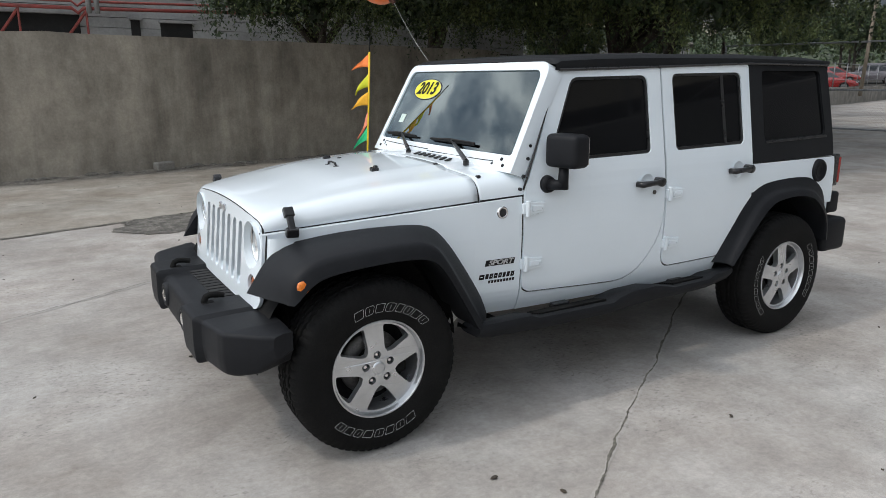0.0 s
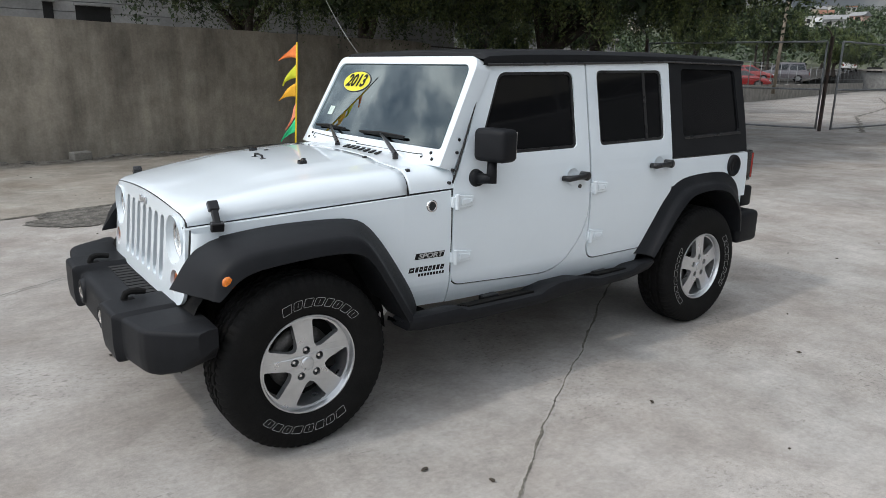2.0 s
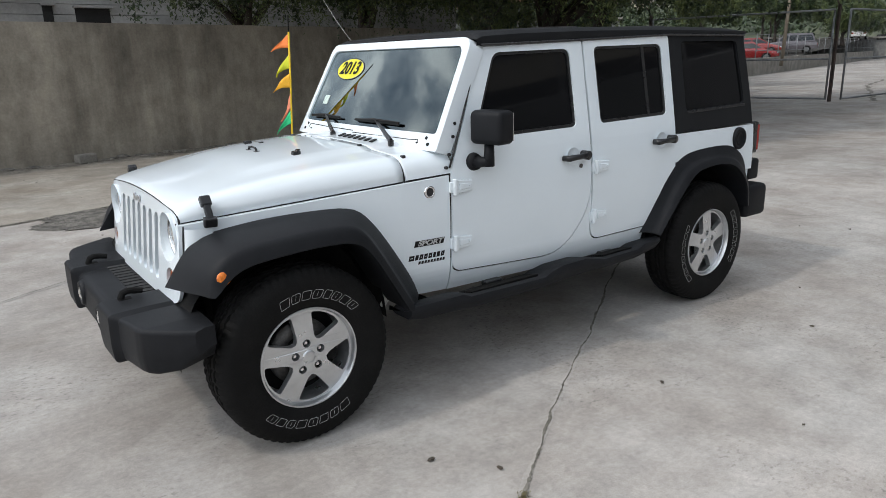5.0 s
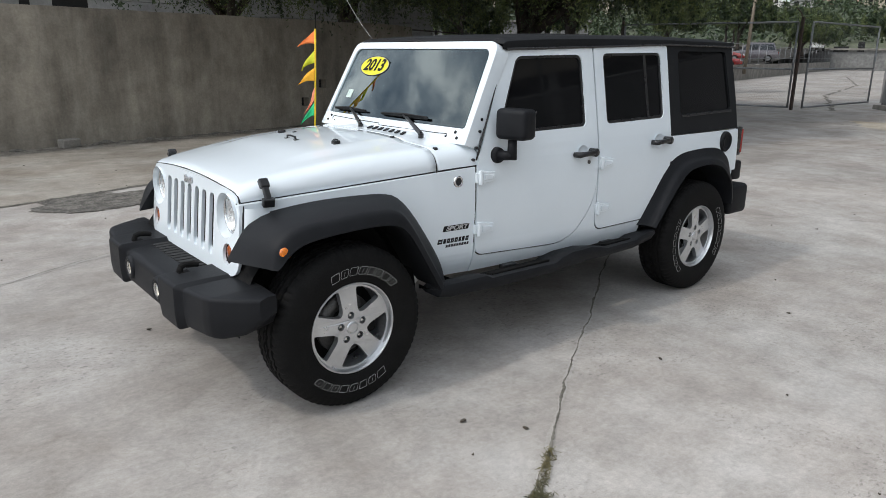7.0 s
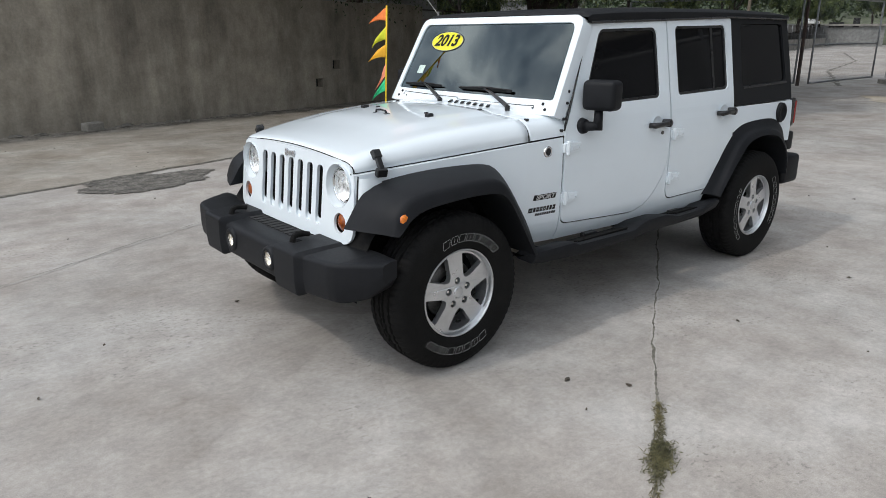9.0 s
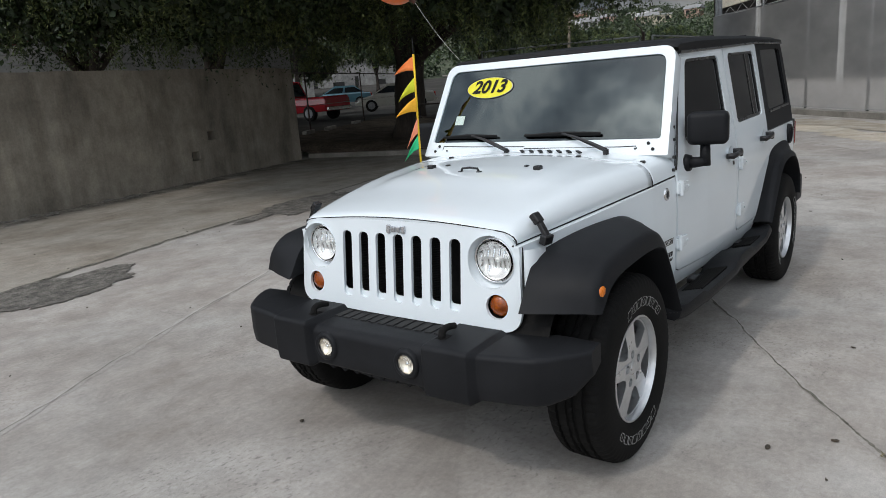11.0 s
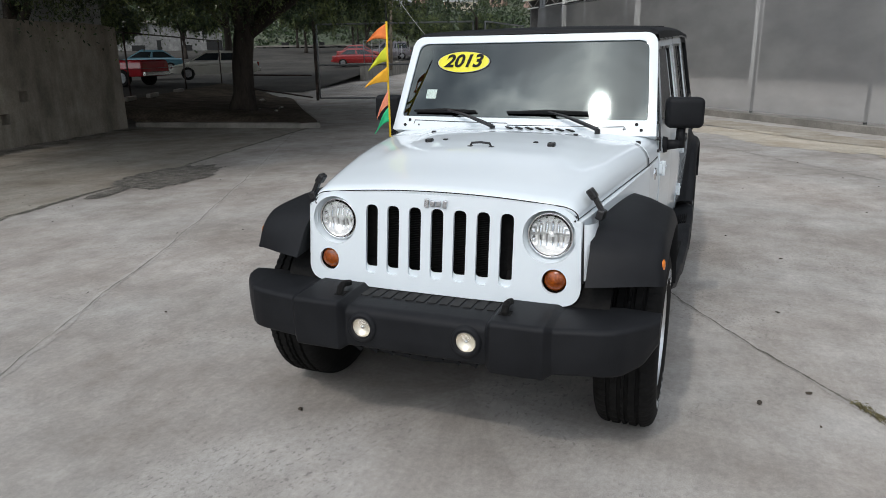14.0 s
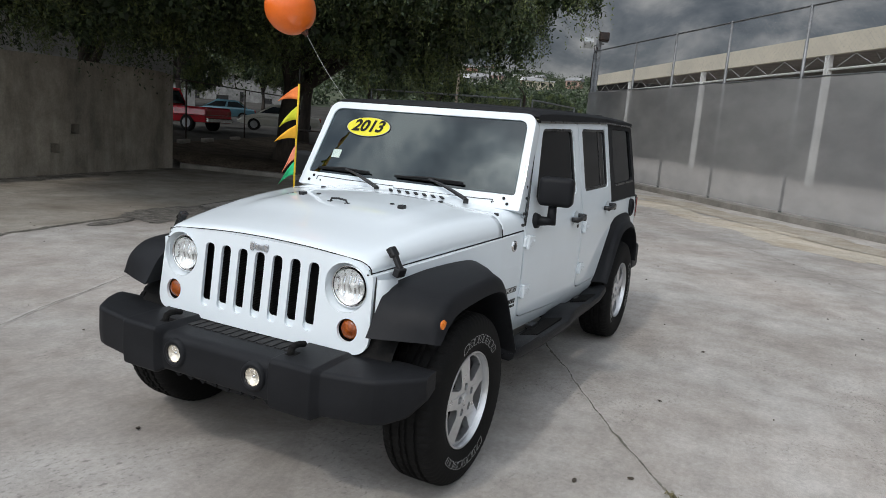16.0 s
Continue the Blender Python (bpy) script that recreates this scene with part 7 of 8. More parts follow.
FLAGS = [("orange", (0.85, 0.22, 0.045)), ("lime", (0.60, 0.62, 0.02)), ("amber", (0.85, 0.42, 0.02)), ("salmon", (0.85, 0.28, 0.16)), ("green", (0.02, 0.50, 0.20))]
pole = thing("pennant_pole", (0.748, 0.762, 1.18), "yellow pole on the cowl with five bright pennants", "flag")
p0, p1 = Vector((0.745, 0.762, 1.165)), Vector((0.789, 0.784, 1.835))
bm = bmesh.new()
tube(bm, [p0, p0.lerp(p1, 0.5) + Vector((0.004, 0.004, 0)), p1], 0.0065, 8)
part("pole", bm, cloth_mat("yellow_pole", (0.80, 0.52, 0.02)), pole, "yellow taped pole", smooth=True)
bm = bmesh.new()
tube(bm, [p1, p1 + Vector((0.006, 0.003, 0.10))], 0.004, 6)
part("aerial_tip", bm, M_INK, pole)
away = [Vector((-0.50, 0.80, -0.12)), Vector((-0.46, 0.78, -0.25)), Vector((-0.62, 0.72, -0.20)), Vector((-0.35, 0.62, -0.62)), Vector((-0.55, 0.62, -0.55))]
for k, ((n_, c), t0) in enumerate(zip(FLAGS, (0.985, 0.80, 0.62, 0.43, 0.28))):
    top, low = p0.lerp(p1, t0), p0.lerp(p1, t0 - 0.135)
    w = away[k].normalized()
    nrm = w.cross(Vector((0, 0, 1))).normalized()
    ln = (0.125, 0.12, 0.14, 0.105, 0.12)[k]
    bm = bmesh.new()
    rows = []
    for i in range(13):
        t = i / 12
        wave = nrm * (0.028 * math.sin(t * 5.0 + k * 1.7) * t)
        fall = Vector((0, 0, -0.05 * t * t))
        tip = (top.lerp(low, 0.45 + 0.25 * (k % 2))) + w * ln
        a = top.lerp(tip, t) + wave + fall
        b = low.lerp(tip, t) + wave * 0.8 + fall
        rows.append([a.lerp(b, j / 5) + nrm * (0.008 * math.sin(j * 1.3 + k) * t) for j in range(6)])
    loft(bm, rows)
    ob = part("pennant", bm, cloth_mat("pennant_" + n_, c), pole, n_ + " cloth pennant", smooth=True)
    md = ob.modifiers.new("thick", "SOLIDIFY")
    md.thickness = 0.0012

bc, br = Vector((1.01, 1.06, 2.335)), 0.168
root = thing("balloon", bc, "orange party balloon on a thin string", "balloon")
knot = Vector((1.22, 0.70, 1.745))
d = (knot - bc).normalized()
bm = bmesh.new()
q = d.rotation_difference(Vector((0, 0, -1))).inverted().to_matrix().to_4x4()
rings = []
for i in range(25):
    t = math.pi * i / 24
    r, z = br * math.sin(t) * (1 + 0.03 * math.cos(t)), br * math.cos(t) * 1.04
    if i > 21:
        r *= 0.75
    rings.append([q @ Vector((r * math.cos(a), r * math.sin(a), z)) + bc for a in (2 * math.pi * k / 36 for k in range(36))])
loft(bm, rings, closed=True, caps=False)
part("skin", bm, surf("orange_latex", (0.88, 0.17, 0.015), (0.84, 0.15, 0.012), scale=5, rough=0.32, fine=60, bump=0, fine_amount=0.03, coat=0.3), root, "shiny orange latex", smooth=True)
bm = bmesh.new()
e = bc + d * br * 1.0
tube(bm, [e - d * 0.004, e + d * 0.012, e + d * 0.03, e + d * 0.034], [0.030, 0.022, 0.012, 0.017], 14)
part("neck", bm, surf("dark_latex", (0.06, 0.018, 0.01), (0.09, 0.03, 0.015), scale=20, rough=0.5, fine=80, bump=0), root, smooth=True)
bm = bmesh.new()
a, b = e + d * 0.03, knot
tube(bm, [a.lerp(b, i / 10) + Vector((0, 0, -0.025 * math.sin(math.pi * i / 10))) for i in range(11)], 0.0015, 5)
part("string", bm, M_LETTER, root)

# ---- beyond the gate: raised car park, parked cars, houses on the hill ----
def lot_z(x, y):
    return max(0.03, min(1.3, (x - 28.0) * 0.036)) + max(0.0, min(1.6, (x + y - 92) * 0.03))


M_LOT = surf("worn_tarmac", (0.040, 0.038, 0.035), (0.072, 0.068, 0.061), scale=0.35, rough=0.95, spec=0.1, fine=4, bump=0.1, fine_amount=0.2)
bm = bmesh.new()
rows = []
for i in range(40):
    x = 26.0 + i * 3.0
    y0 = 22.9 + 0.311 * (x - 43.4)
    rows.append([(x, y0 + (150.0 * (j / 18) ** 1.6), lot_z(x, y0 + 150.0 * (j / 18) ** 1.6)) for j in range(19)])
loft(bm, rows)
tagged(shape("car_park", bm, M_LOT), "raised worn tarmac car park beyond the road", "car park", kind="structure")
bm = bmesh.new()
secs = []
for i in range(60):
    x = 40.0 + i * 1.6
    y = 22.6 + 0.311 * (x - 43.4)
    h = 1.12 + 0.05 * noise.noise(Vector((x * 0.6, 0, 0)))
    secs.append([(x, y, -0.1), (x, y, h), (x, y + 0.3, h), (x, y + 0.3, -0.1)])
loft(bm, secs, closed=True, caps=True)
tagged(shape("retaining_wall", bm, M_KERB), "low stained concrete retaining wall along the road", "wall", kind="structure")
root = thing("car_park_fence", (43, 23, 1.1), "low wire fence on posts along the car park", "fence", kind="structure")
for i in range(22):
    x = 41.0 + i * 3.2
    y = 22.75 + 0.311 * (x - 43.4)
    bar("fence_post", (x, y, 1.0), (x, y, 2.7), 0.035, M_GALV, root, sides=6)
for z in (1.6, 2.65):
    bar("fence_wire", (41.0, 22.0, z), (108.2, 42.9, z), 0.018, M_GALV, root, sides=5)

bm = bmesh.new()
rows = []
for p in [(x_, 15.4 + 0.491 * (x_ - 13.4)) for x_ in (11.0, 13.4, 18.9, 24.4)]:
    rows.append([(p[0] - 0.44 * q, p[1] + 0.9 * q, lot_near_z(q)) for q in (0, 4, 10, 20, 32, 46)])
loft(bm, rows)
tagged(shape("car_park_near", bm, M_LOT), "dark worn tarmac parking under the trees", "car park", kind="structure")
root = thing("wire_fence", (13.4, 15.5, 0.5), "rusty wire fence along the edge of the shaded parking", "fence", kind="structure")
fp = [Vector((x_, 15.45 + 0.491 * (x_ - 13.4), 0.45)) for x_ in (10.6, 13.4, 18.9, 24.4)]
for p in fp:
    bar("fence_post", p, p + up * 2.0, 0.03, M_IRON, root, sides=6)
for a, b in zip(fp, fp[1:]):
    bar("fence_rail", a + up * 1.95, b + up * 1.95, 0.022, M_IRON, root, sides=6)
    bar("fence_wire", a + up * 0.9, b + up * 0.9, 0.006, M_IRON, root, sides=5)
for x_, y_, r_ in ((12.9, 15.0, 28), (14.6, 15.75, 26), (17.3, 17.1, 26)):
    bm = bmesh.new()
    box(bm, (-0.42, -0.08, 0), (0.42, 0.08, 0.13), 0.03, m=pose(x_, y_, 0.47, 0, 0, r_), segments=2)
    tagged(shape("wheel_stop", bm, M_KERB), "pale concrete wheel stop at the edge of the parking", "wheel stop", group="wheel stops")

M_CARGLASS = surf("car_window", (0.015, 0.018, 0.02), (0.02, 0.024, 0.027), scale=3, rough=0.06, fine=20, bump=0, fine_amount=0.02, rough_var=0.02)


def paint(name, c):
    return surf(name, c, [k * 0.92 for k in c], scale=3, rough=0.25, fine=100, bump=0, coat=0.6, fine_amount=0.02, rough_var=0.05)


def parked_car(name, at, heading, kind, material, label, group="parked cars"):
    """A parked car, pickup or van in its own axes: +x ahead, wheels on z = 0."""
    root = new(name)
    root.empty_display_size = 0.1
    tagged(root, label, "pickup" if kind == "pickup" else "car", group)
    if kind == "pickup":
        L, top, cab = 4.9, 0.98, [(-0.15, 0.98, 0.80), (0.15, 1.66, 0.66), (1.15, 1.68, 0.66), (1.75, 1.0, 0.78)]
        st = [(-2.45, 0.92, 0.40, 0.82), (-2.40, 0.99, 0.38, 0.85), (-1.0, 0.99, 0.36, 0.86), (0.0, 0.99, 0.34, 0.86), (1.7, 0.99, 0.34, 0.86), (2.2, 0.92, 0.36, 0.83), (2.45, 0.72, 0.42, 0.76)]
    elif kind == "suv":
        L, cab = 4.5, [(-2.05, 1.0, 0.80), (-1.75, 1.66, 0.64), (0.35, 1.68, 0.64), (1.05, 1.02, 0.78)]
        st = [(-2.25, 0.80, 0.42, 0.80), (-2.18, 0.98, 0.38, 0.85), (-1.0, 1.02, 0.34, 0.88), (1.0, 1.02, 0.34, 0.88), (1.9, 0.92, 0.36, 0.84), (2.25, 0.70, 0.42, 0.76)]
    else:
        L, cab = 4.5, [(-1.75, 0.92, 0.76), (-1.0, 1.40, 0.60), (0.30, 1.43, 0.60), (1.25, 0.92, 0.76)]
        st = [(-2.25, 0.70, 0.42, 0.78), (-2.15, 0.90, 0.36, 0.83), (-1.2, 0.94, 0.30, 0.86), (1.2, 0.92, 0.30, 0.86), (2.0, 0.74, 0.34, 0.82), (2.25, 0.58, 0.40, 0.74)]
    bm = bmesh.new()
    loft(bm, [[(x, -hw * 0.95, zb), (x, -hw, (zb + zt) / 2), (x, -hw * 0.97, zt - 0.08), (x, -hw * 0.88, zt), (x, hw * 0.88, zt), (x, hw * 0.97, zt - 0.08), (x, hw, (zb + zt) / 2), (x, hw * 0.95, zb)] for x, zt, zb, hw in st], closed=True, caps=True)
    body = part("body", bm, material, root)
    bevelled(body, 0.03, 2, 30)
    bm = bmesh.new()
    (x0, z0, w0_), (x1, z1, w1_), (x2, z2, w2_), (x3, z3, w3_) = cab
    loft(bm, [[(x0, -w0_, z0), (x1, -w1_, z1), (x2, -w2_, z2), (x3, -w3_, z3)], [(x0, w0_, z0), (x1, w1_, z1), (x2, w2_, z2), (x3, w3_, z3)]])
    for sg in (-1, 1):
        vs = [bm.verts.new((x, sg * w, z)) for x, z, w in cab]
        bm.faces.new(vs if sg < 0 else vs[::-1])
    bmesh.ops.remove_doubles(bm, verts=bm.verts[:], dist=0.001)
    cabin = part("cabin", bm, material, root)
    bevelled(cabin, 0.05, 2, 25)
    for sg in (-1, 1):
        mids = 2 if kind != "pickup" else 1
        for k in range(mids):
            t0, t1 = k / mids + 0.03, (k + 1) / mids - 0.03
            bx0, bx1 = x0 + (x3 - x0) * t0, x0 + (x3 - x0) * t1
            tx0, tx1 = x1 + (x2 - x1) * t0, x1 + (x2 - x1) * t1
            f0, f1 = 0.12, 0.86
            q = []
            for bx, tx, f in ((bx0, tx0, f0), (bx1, tx1, f0), (bx1, tx1, f1), (bx0, tx0, f1)):
                q.append(Vector((bx + (tx - bx) * f, sg * (w0_ + (w1_ - w0_) * f + 0.012), z0 + (z1 - z0) * f)))
            bm = bmesh.new()
            a = [bm.verts.new(p) for p in q]
            b = [bm.verts.new(p - Vector((0, sg * 0.02, 0))) for p in q]
            bm.faces.new(a), bm.faces.new(b[::-1])
            for i in range(4):
                bm.faces.new((a[i], a[(i + 1) % 4], b[(i + 1) % 4], b[i]))
            part("side_window", bm, M_CARGLASS, root)
    for (xa, za, wa), (xb, zb, wb), sx in (((x0, z0, w0_), (x1, z1, w1_), -1), ((x3, z3, w3_), (x2, z2, w2_), 1)):
        n_ = Vector((-(zb - za) * -sx, 0, -(xb - xa) * -sx)).normalized() * 0.014
        n_ = Vector((sx * abs(n_.x), 0, abs(n_.z)))
        bm = bmesh.new()
        q = [Vector((xa + (xb - xa) * f, y, za + (zb - za) * f)) + n_ for f, y in ((0.12, -wa * 0.86), (0.12, wa * 0.86), (0.88, wb * 0.88), (0.88, -wb * 0.88))]
        a = [bm.verts.new(p) for p in q]
        b = [bm.verts.new(p - n_ * 1.5) for p in q]
        bm.faces.new(a), bm.faces.new(b[::-1])
        for i in range(4):
            bm.faces.new((a[i], a[(i + 1) % 4], b[(i + 1) % 4], b[i]))
        part("windscreen" if sx > 0 else "rear_window", bm, M_CARGLASS, root)
    if kind == "pickup":
        bm = bmesh.new()
        box(bm, (-2.36, -0.72, 0.75), (-0.25, 0.72, 1.0))
        part("bed_liner", bm, M_TRIM, root)
    for x in (-L * 0.31, L * 0.30):
        for sg in (-1, 1):
            bm = bmesh.new()
            tube(bm, [(x, sg * 0.66, 0.33), (x, sg * 0.70, 0.33), (x, sg * 0.84, 0.33), (x, sg * 0.87, 0.33)], [0.30, 0.33, 0.33, 0.30], 24)
            wh = part("wheel", bm, M_RUBBER, root)
            bm = bmesh.new()
            tube(bm, [(x, sg * 0.86, 0.33), (x, sg * 0.878, 0.33)], 0.20, 20)
            for k in range(6):
                a = k * math.pi / 3
                box(bm, (0.03, -0.006, -0.03), (0.18, 0.006, 0.03), m=Matrix.Translation((x, sg * 0.882, 0.33)) @ Matrix.Rotation(a, 4, "Y"))
            part("hubcap", bm, M_GALV, wh)
    for sg in (-1, 1):
        bm = bmesh.new()
        box(bm, (-L / 2 - 0.015, sg * 0.66 - 0.12, 0.66), (-L / 2 + 0.10, sg * 0.66 + 0.12, 0.86), 0.015)
        part("tail_light", bm, M_REDLENS, root)
        bm = bmesh.new()
        box(bm, (L / 2 - 0.2, sg * 0.60 - 0.14, 0.56), (L / 2 - 0.01, sg * 0.60 + 0.14, 0.68), 0.02)
        part("head_light", bm, M_CHROME, root)
    bm = bmesh.new()
    box(bm, (-L / 2 - 0.10, -0.78, 0.40), (-L / 2 + 0.06, 0.78, 0.56), 0.02)
    part("rear_bumper", bm, M_CHROME if kind == "pickup" else material, root)
    root.matrix_world = pose(at[0], at[1], at[2], 0, 0, heading)
    return root


for name, x, y, head, kind, col, label in (
        ("pickup", 18.58, 21.94, 97, "pickup", (0.34, 0.010, 0.016), "red pickup parked under the trees"),
        ("silver_car", 28.27, 24.32, 130, "saloon", (0.42, 0.41, 0.36), "pale silver saloon parked in the car park"),
        ("blue_car", 34.6, 34.9, 133, "saloon", (0.09, 0.19, 0.24), "light blue hatchback parked in the car park"),
        ("red_car", 60.9, 32.9, -60, "saloon", (0.26, 0.03, 0.025), "faded red saloon parked behind the low wall"),
        ("grey_car", 62.5, 30.6, 120, "suv", (0.12, 0.11, 0.12), "dark grey family car parked behind the low wall"),
        ("red_car", 50.2, 27.2, -62, "saloon", (0.26, 0.02, 0.02), "red saloon parked beside the wire fence"),
        ("white_van", 95.1, 39.2, 22, "suv", (0.62, 0.62, 0.60), "white van parked far back in the car park")):
    parked_car(name, (x, y, lot_z(x, y) if x > 40 else lot_near_z(-0.44 * (x - 13.4) + 0.9 * (y - 15.4)) + 0.01), head, kind, paint("paint_" + name, col), label)

# utility pole
root = thing("utility_pole", (49.2, 21.2, 0), "leaning wooden utility pole beside the road", "pole")
bm = bmesh.new()
tube(bm, [(49.4, 24.0, 0.5), (49.6, 23.95, 5.0), (49.9, 23.85, 10.5)], [0.13, 0.11, 0.09], 10)
part("shaft", bm, M_WOOD_POLE, root, smooth=True)
bm = bmesh.new()
box(bm, (-0.06, -1.1, 9.6), (0.06, 1.1, 9.75), m=Matrix.Translation((50.5, 23.15, 0)))
part("cross_arm", bm, M_WOOD_POLE, root)

# grey-white walls made darker: the shade they stand in is put into colour
M_FARWALL = surf("shaded_far_render", (0.24, 0.24, 0.23), (0.15, 0.15, 0.145), scale=0.25, rough=0.9, fine=3, bump=0)
# pale low buildings behind the car park
for k, (x, y, w, d_, h, ang) in enumerate(((104, 62, 22, 9, 1.6, -62), (112, 44, 14, 9, 1.2, -70), (70, 72, 24, 8, 4.4, -50), (46, 66, 22, 8, 4.2, -40))):
    root = thing("low_building", (x, y, 0), "pale low workshop building with dark windows", "building", "buildings behind the car park")
    M = pose(x, y, 0, 0, 0, ang)
    bm = bmesh.new()
    box(bm, (-w / 2, -d_ / 2, 0), (w / 2, d_ / 2, h + 1.6), m=M)
    part("wall", bm, M_FARWALL, root)
    bm = bmesh.new()
    box(bm, (-w / 2 - 0.4, -d_ / 2 - 0.4, h + 1.6), (w / 2 + 0.4, d_ / 2 + 0.4, h + 1.85), m=M)
    part("roof", bm, M_KERB, root)
    for i in range(int(w / 3)):
        bm = bmesh.new()
        box(bm, (-w / 2 + 1 + i * 3, -d_ / 2 - 0.05, 2.6), (-w / 2 + 1.5 + (i * 7 % 5) * 0.35 + i * 3, -d_ / 2 + 0.05, 3.3 + (i % 2) * 0.6), m=M)
        part("window", bm, M_DARKGAP, root)

# the hill
def hill_z(r, a):
    f = max(0.0, r - 130) / 330
    return 42.0 * (f ** 0.85 if f > 0 else 0) * (0.86 + 0.2 * noise.noise(Vector((a * 4.0, r * 0.004, 0.3)))) + 2.5 * noise.noise(Vector((a * 20, r * 0.02, 1.0))) * min(1, f * 4)


bm = bmesh.new()
rows = []
for i in range(46):
    a = radians(-14 + 105 * i / 45)
    rows.append([(r * math.cos(a), r * math.sin(a), hill_z(r, a) - (0.5 if r < 131 else 0) - (25 if r > 470 else 0)) for r in (130, 160, 190, 220, 250, 280, 310, 340, 370, 400, 430, 460, 480, 560)])
loft(bm, rows)
tagged(shape("hill", bm, M_HILL, smooth=True), "green hillside with scattered houses", "hill", kind="structure")
rng = np.random.default_rng(5)
cs, ws = [], []
for i in range(4600):
    r, a = rng.uniform(150, 470), radians(rng.uniform(-13, 90))
    z = hill_z(r, a)
    s_ = rng.uniform(1.3, 3.4)
    c = np.array((r * math.cos(a), r * math.sin(a), z + s_ * 0.55))
    k = 40
    dd = rng.normal(size=(k, 3))
    dd /= np.linalg.norm(dd, axis=1, keepdims=True)
    cs.append(c + dd * np.array((s_, s_, s_ * 0.75)) * rng.uniform(0.5, 1, (k, 1)))
    ws.append(dd + rng.normal(scale=0.7, size=(k, 3)))
half_n = len(cs) // 2
tagged(leaves("hill_woods", np.concatenate(cs[:half_n]), np.concatenate(ws[:half_n]), 0.85, 0.6, M_LEAF_HILL, seed=3), "scrubby green trees on the hillside", "trees", kind="stuff")
tagged(leaves("hill_woods", np.concatenate(cs[half_n:]), np.concatenate(ws[half_n:]), 0.85, 0.6, M_LEAF_DARK, seed=4), "dark green trees on the hillside", "trees", kind="stuff")
M_HOUSE = [surf("house_wall_" + n_, c, [q * 0.9 for q in c], scale=0.5, rough=0.8, fine=6, bump=0) for n_, c in (("white", (0.62, 0.60, 0.56)), ("cream", (0.55, 0.48, 0.38)), ("pink", (0.50, 0.33, 0.27)), ("grey", (0.36, 0.35, 0.34)))]
M_ROOF = [surf("house_roof_" + n_, c, [q * 0.85 for q in c], scale=0.5, rough=0.8, fine=6, bump=0) for n_, c in (("grey", (0.28, 0.28, 0.28)), ("rust", (0.25, 0.12, 0.08)), ("pale", (0.5, 0.5, 0.49)))]
rnd = random.Random(21)
for i in range(70):
    r, a = rnd.uniform(230, 390), radians(rnd.uniform(2, 62))
    x, y, z = r * math.cos(a), r * math.sin(a), hill_z(r, a)
    root = thing("hill_house", (x, y, z), "small pale house on the hillside", "house", "houses on the hill")
    w, d_, h = rnd.uniform(3.6, 6.4), rnd.uniform(3.4, 5), rnd.uniform(2.0, 3.0)
    M = pose(x, y, z - 1.5, 0, 0, math.degrees(a) + rnd.uniform(-40, 40))
    bm = bmesh.new()
    box(bm, (-d_ / 2, -w / 2, 0), (d_ / 2, w / 2, h + 1.5), m=M)
    part("wall", bm, rnd.choice(M_HOUSE), root)
    bm = bmesh.new()
    if i % 3:
        loft(bm, [[M @ Vector((-d_ / 2 - 0.4, s_ * (w / 2 + 0.4), h + 1.5)), M @ Vector((0, s_ * (w / 2 + 0.4), h + 2.9)), M @ Vector((d_ / 2 + 0.4, s_ * (w / 2 + 0.4), h + 1.5))] for s_ in (-1, 1)], closed=True, caps=True)
    else:
        box(bm, (-d_ / 2 - 0.3, -w / 2 - 0.3, h + 1.5), (d_ / 2 + 0.3, w / 2 + 0.3, h + 1.9), m=M)
    part("roof", bm, rnd.choice(M_ROOF), root)
    for k in (-1, 1):
        bm = bmesh.new()
        box(bm, (-d_ / 2 - 0.05, k * w * 0.25 - 0.6, 2.6), (-d_ / 2 + 0.05, k * w * 0.25 + 0.6, 3.9), m=M)
        part("window", bm, M_DARKGAP, root)

# trees about the car park
for k, (x, y, h, s_) in enumerate(((72, 46, 5, 1.0), (84, 44, 5.5, 1.2), (58, 52, 5, 1.0), (95, 52, 6, 1.3), (40, 46, 5, 1.0), (112, 36, 3.4, 0.8), (78, 33.2, 3, 0.6), (104, 47, 4.0, 0.9), (98, 40.5, 3.2, 0.75), (118, 50, 4.5, 1.0), (106, 57, 6.5, 1.5), (122, 42, 4.2, 0.9), (92, 60, 6.5, 1.5))):
    z = lot_z(x, y)
    tree((x, y, z), h * 0.6, (0.2, 0.2, 0), 4,
         [((x, y, z + h), (3.6 * s_, 3.4 * s_, 2.3 * s_)), ((x + 1.5, y - 1.8, z + h * 0.8), (2.2 * s_, 2.2 * s_, 1.5 * s_))],
         1500, "round green tree in the car park", 30 + k, leaf=0.2, hang=(0.3, 0.9), trunk_r=0.2, dense=5000, per=10, light_share=0.85)

# ---- litter on the concrete ----
rnd = random.Random(17)


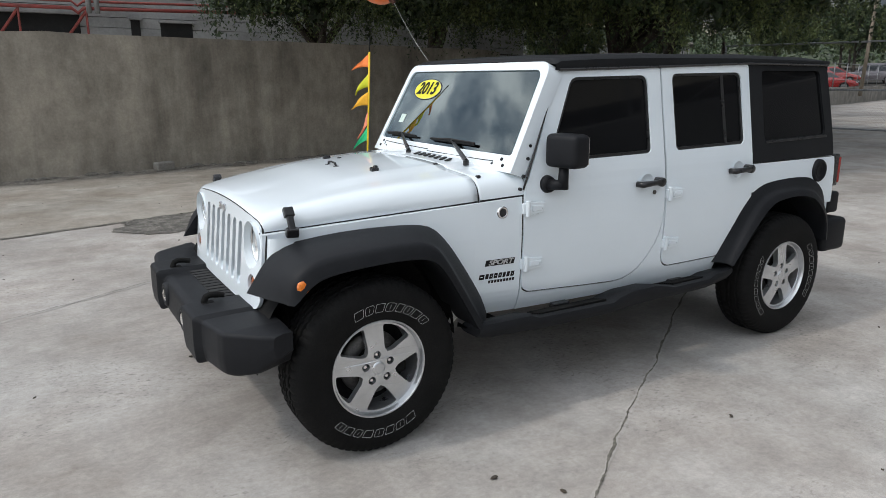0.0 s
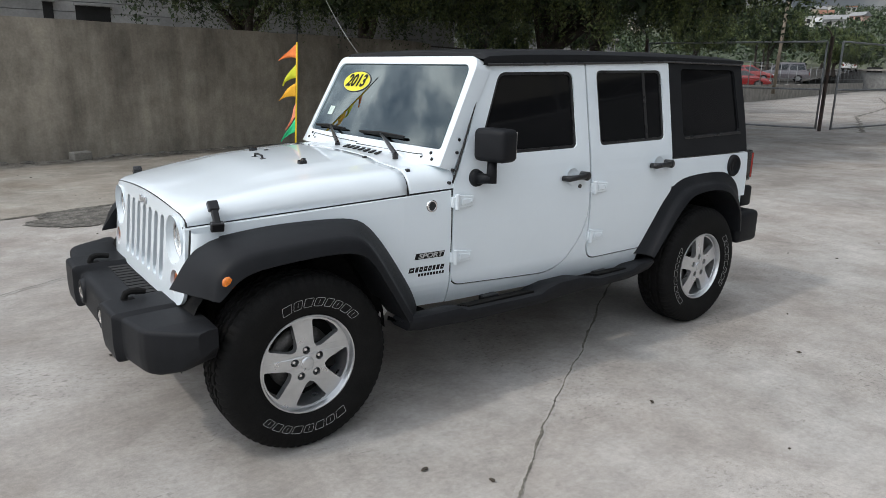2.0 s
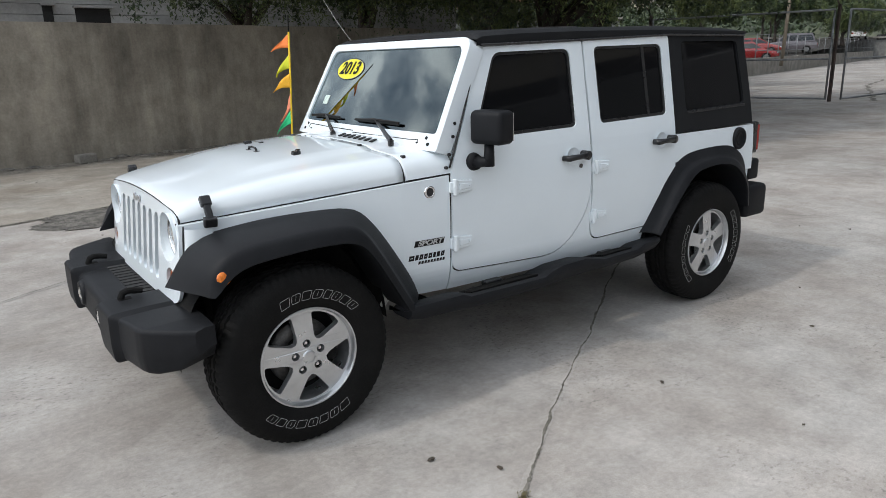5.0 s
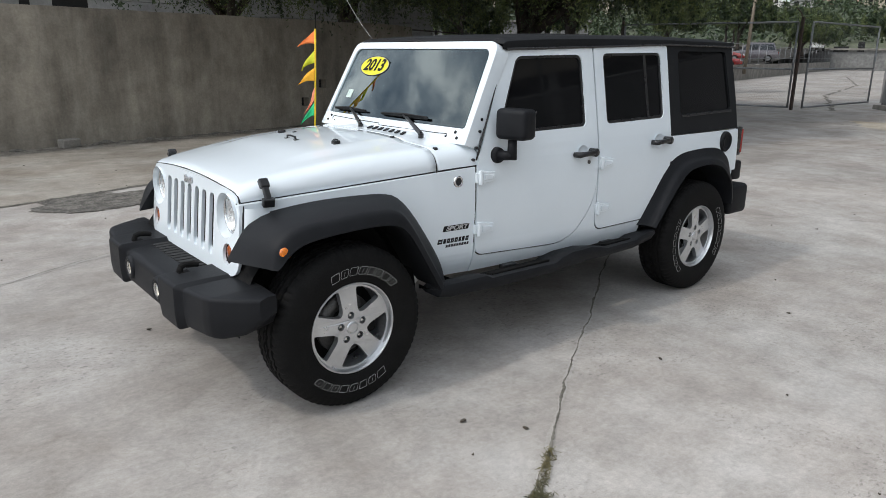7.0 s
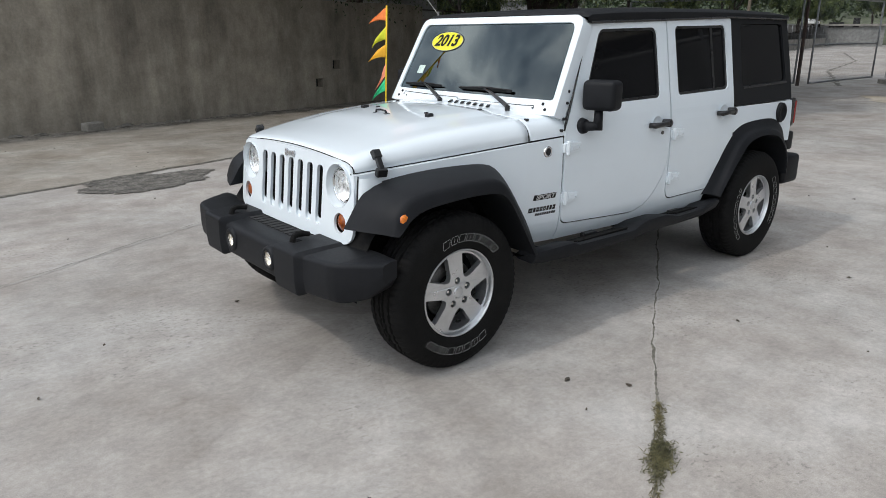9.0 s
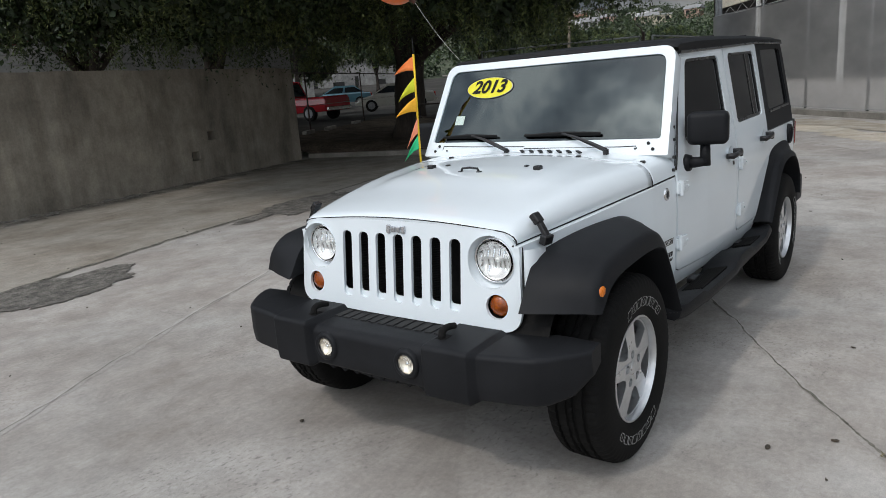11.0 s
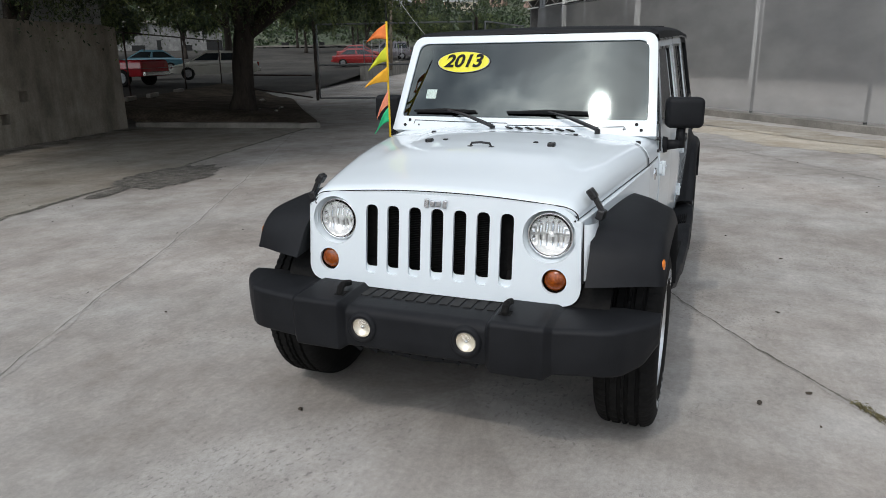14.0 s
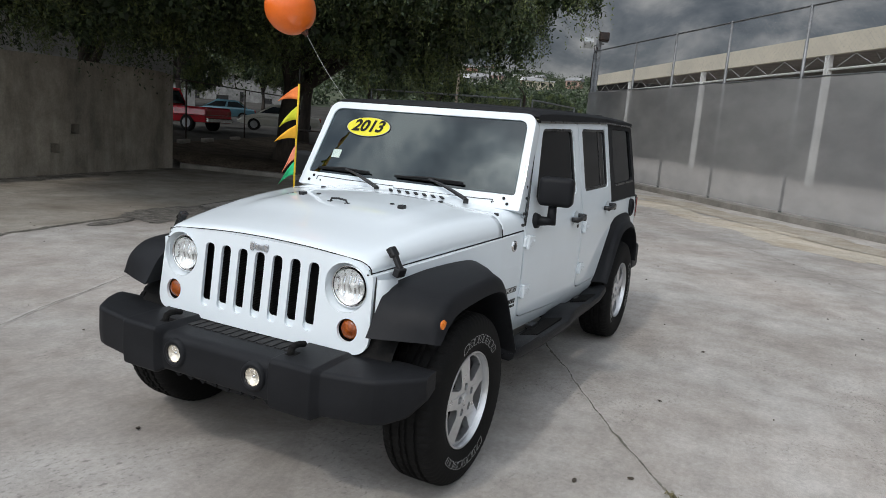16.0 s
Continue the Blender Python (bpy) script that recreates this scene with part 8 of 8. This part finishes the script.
def dead_leaf(x, y, size, seed, material=None):
    bm = bmesh.new()
    pts = []
    for i in range(10):
        a = 2 * math.pi * i / 10
        r = size * (0.75 + 0.35 * noise.noise(Vector((math.cos(a) * 1.5, math.sin(a) * 1.5, seed))))
        pts.append(bm.verts.new((x + r * 1.5 * math.cos(a) * math.cos(seed) - r * 0.8 * math.sin(a) * math.sin(seed), y + r * 1.5 * math.cos(a) * math.sin(seed) + r * 0.8 * math.sin(a) * math.cos(seed), 0.005 + 0.012 * abs(noise.noise(Vector((a, seed, 3)))))))
    bm.faces.new(pts)
    r = bmesh.ops.extrude_face_region(bm, geom=bm.faces[:])
    bmesh.ops.translate(bm, verts=[v for v in r["geom"] if isinstance(v, bmesh.types.BMVert)], vec=(0, 0, 0.004))
    return shape("dead_leaf", bm, material or M_LEAF_LITTER)


M_LEAF_LITTER = surf("leaf_litter", (0.045, 0.038, 0.03), (0.09, 0.07, 0.05), scale=40, rough=0.9, fine=90, bump=0.2)
spots = [(0.307, -1.374, 0.017), (0.493, -1.605, 0.015), (-0.511, 0.684, 0.016)]
for i in range(150):
    x, y = rnd.uniform(-2.6, 9.0), rnd.uniform(-4.5, 9.0)
    if -0.9 < x < 3.8 and -0.98 < y < 0.98:
        continue
    spots.append((x, y, rnd.choice((0.005, 0.006, 0.007, 0.009, 0.013))))
for i, (x, y, sz) in enumerate(spots):
    tagged(dead_leaf(x, y, sz, i * 1.7), "small dark dead leaf on the concrete", "leaf", group="dead leaves on the concrete")
# grass in the crack
rng = np.random.default_rng(8)
n = 1500
t = np.where(rng.uniform(0, 1, n) < 0.6, np.clip(rng.normal(0.36, 0.06, n), 0, 1), rng.uniform(0, 1, n))
pts = np.stack([np.interp(t, (0, 0.35, 0.6, 1), (-0.22, 0.08, 0.22, 0.45)), np.interp(t, (0, 0.35, 0.6, 1), (-2.23, -2.06, -1.96, -1.80)), np.full(n, 0.014)], 1)
pts[:, :2] += rng.normal(scale=0.012, size=(n, 2)) + rng.normal(scale=(0.032, 0.02), size=(n, 2)) * (np.abs(t - 0.36) < 0.12)[:, None]
way = rng.normal(scale=0.8, size=(n, 3))
way[:, 2] = np.abs(way[:, 2]) * 0.5 + 0.15
tagged(leaves("crack_grass", pts, way, 0.034, 0.005, M_GRASS, seed=2), "short dry grass growing in the crack", "grass", kind="stuff")
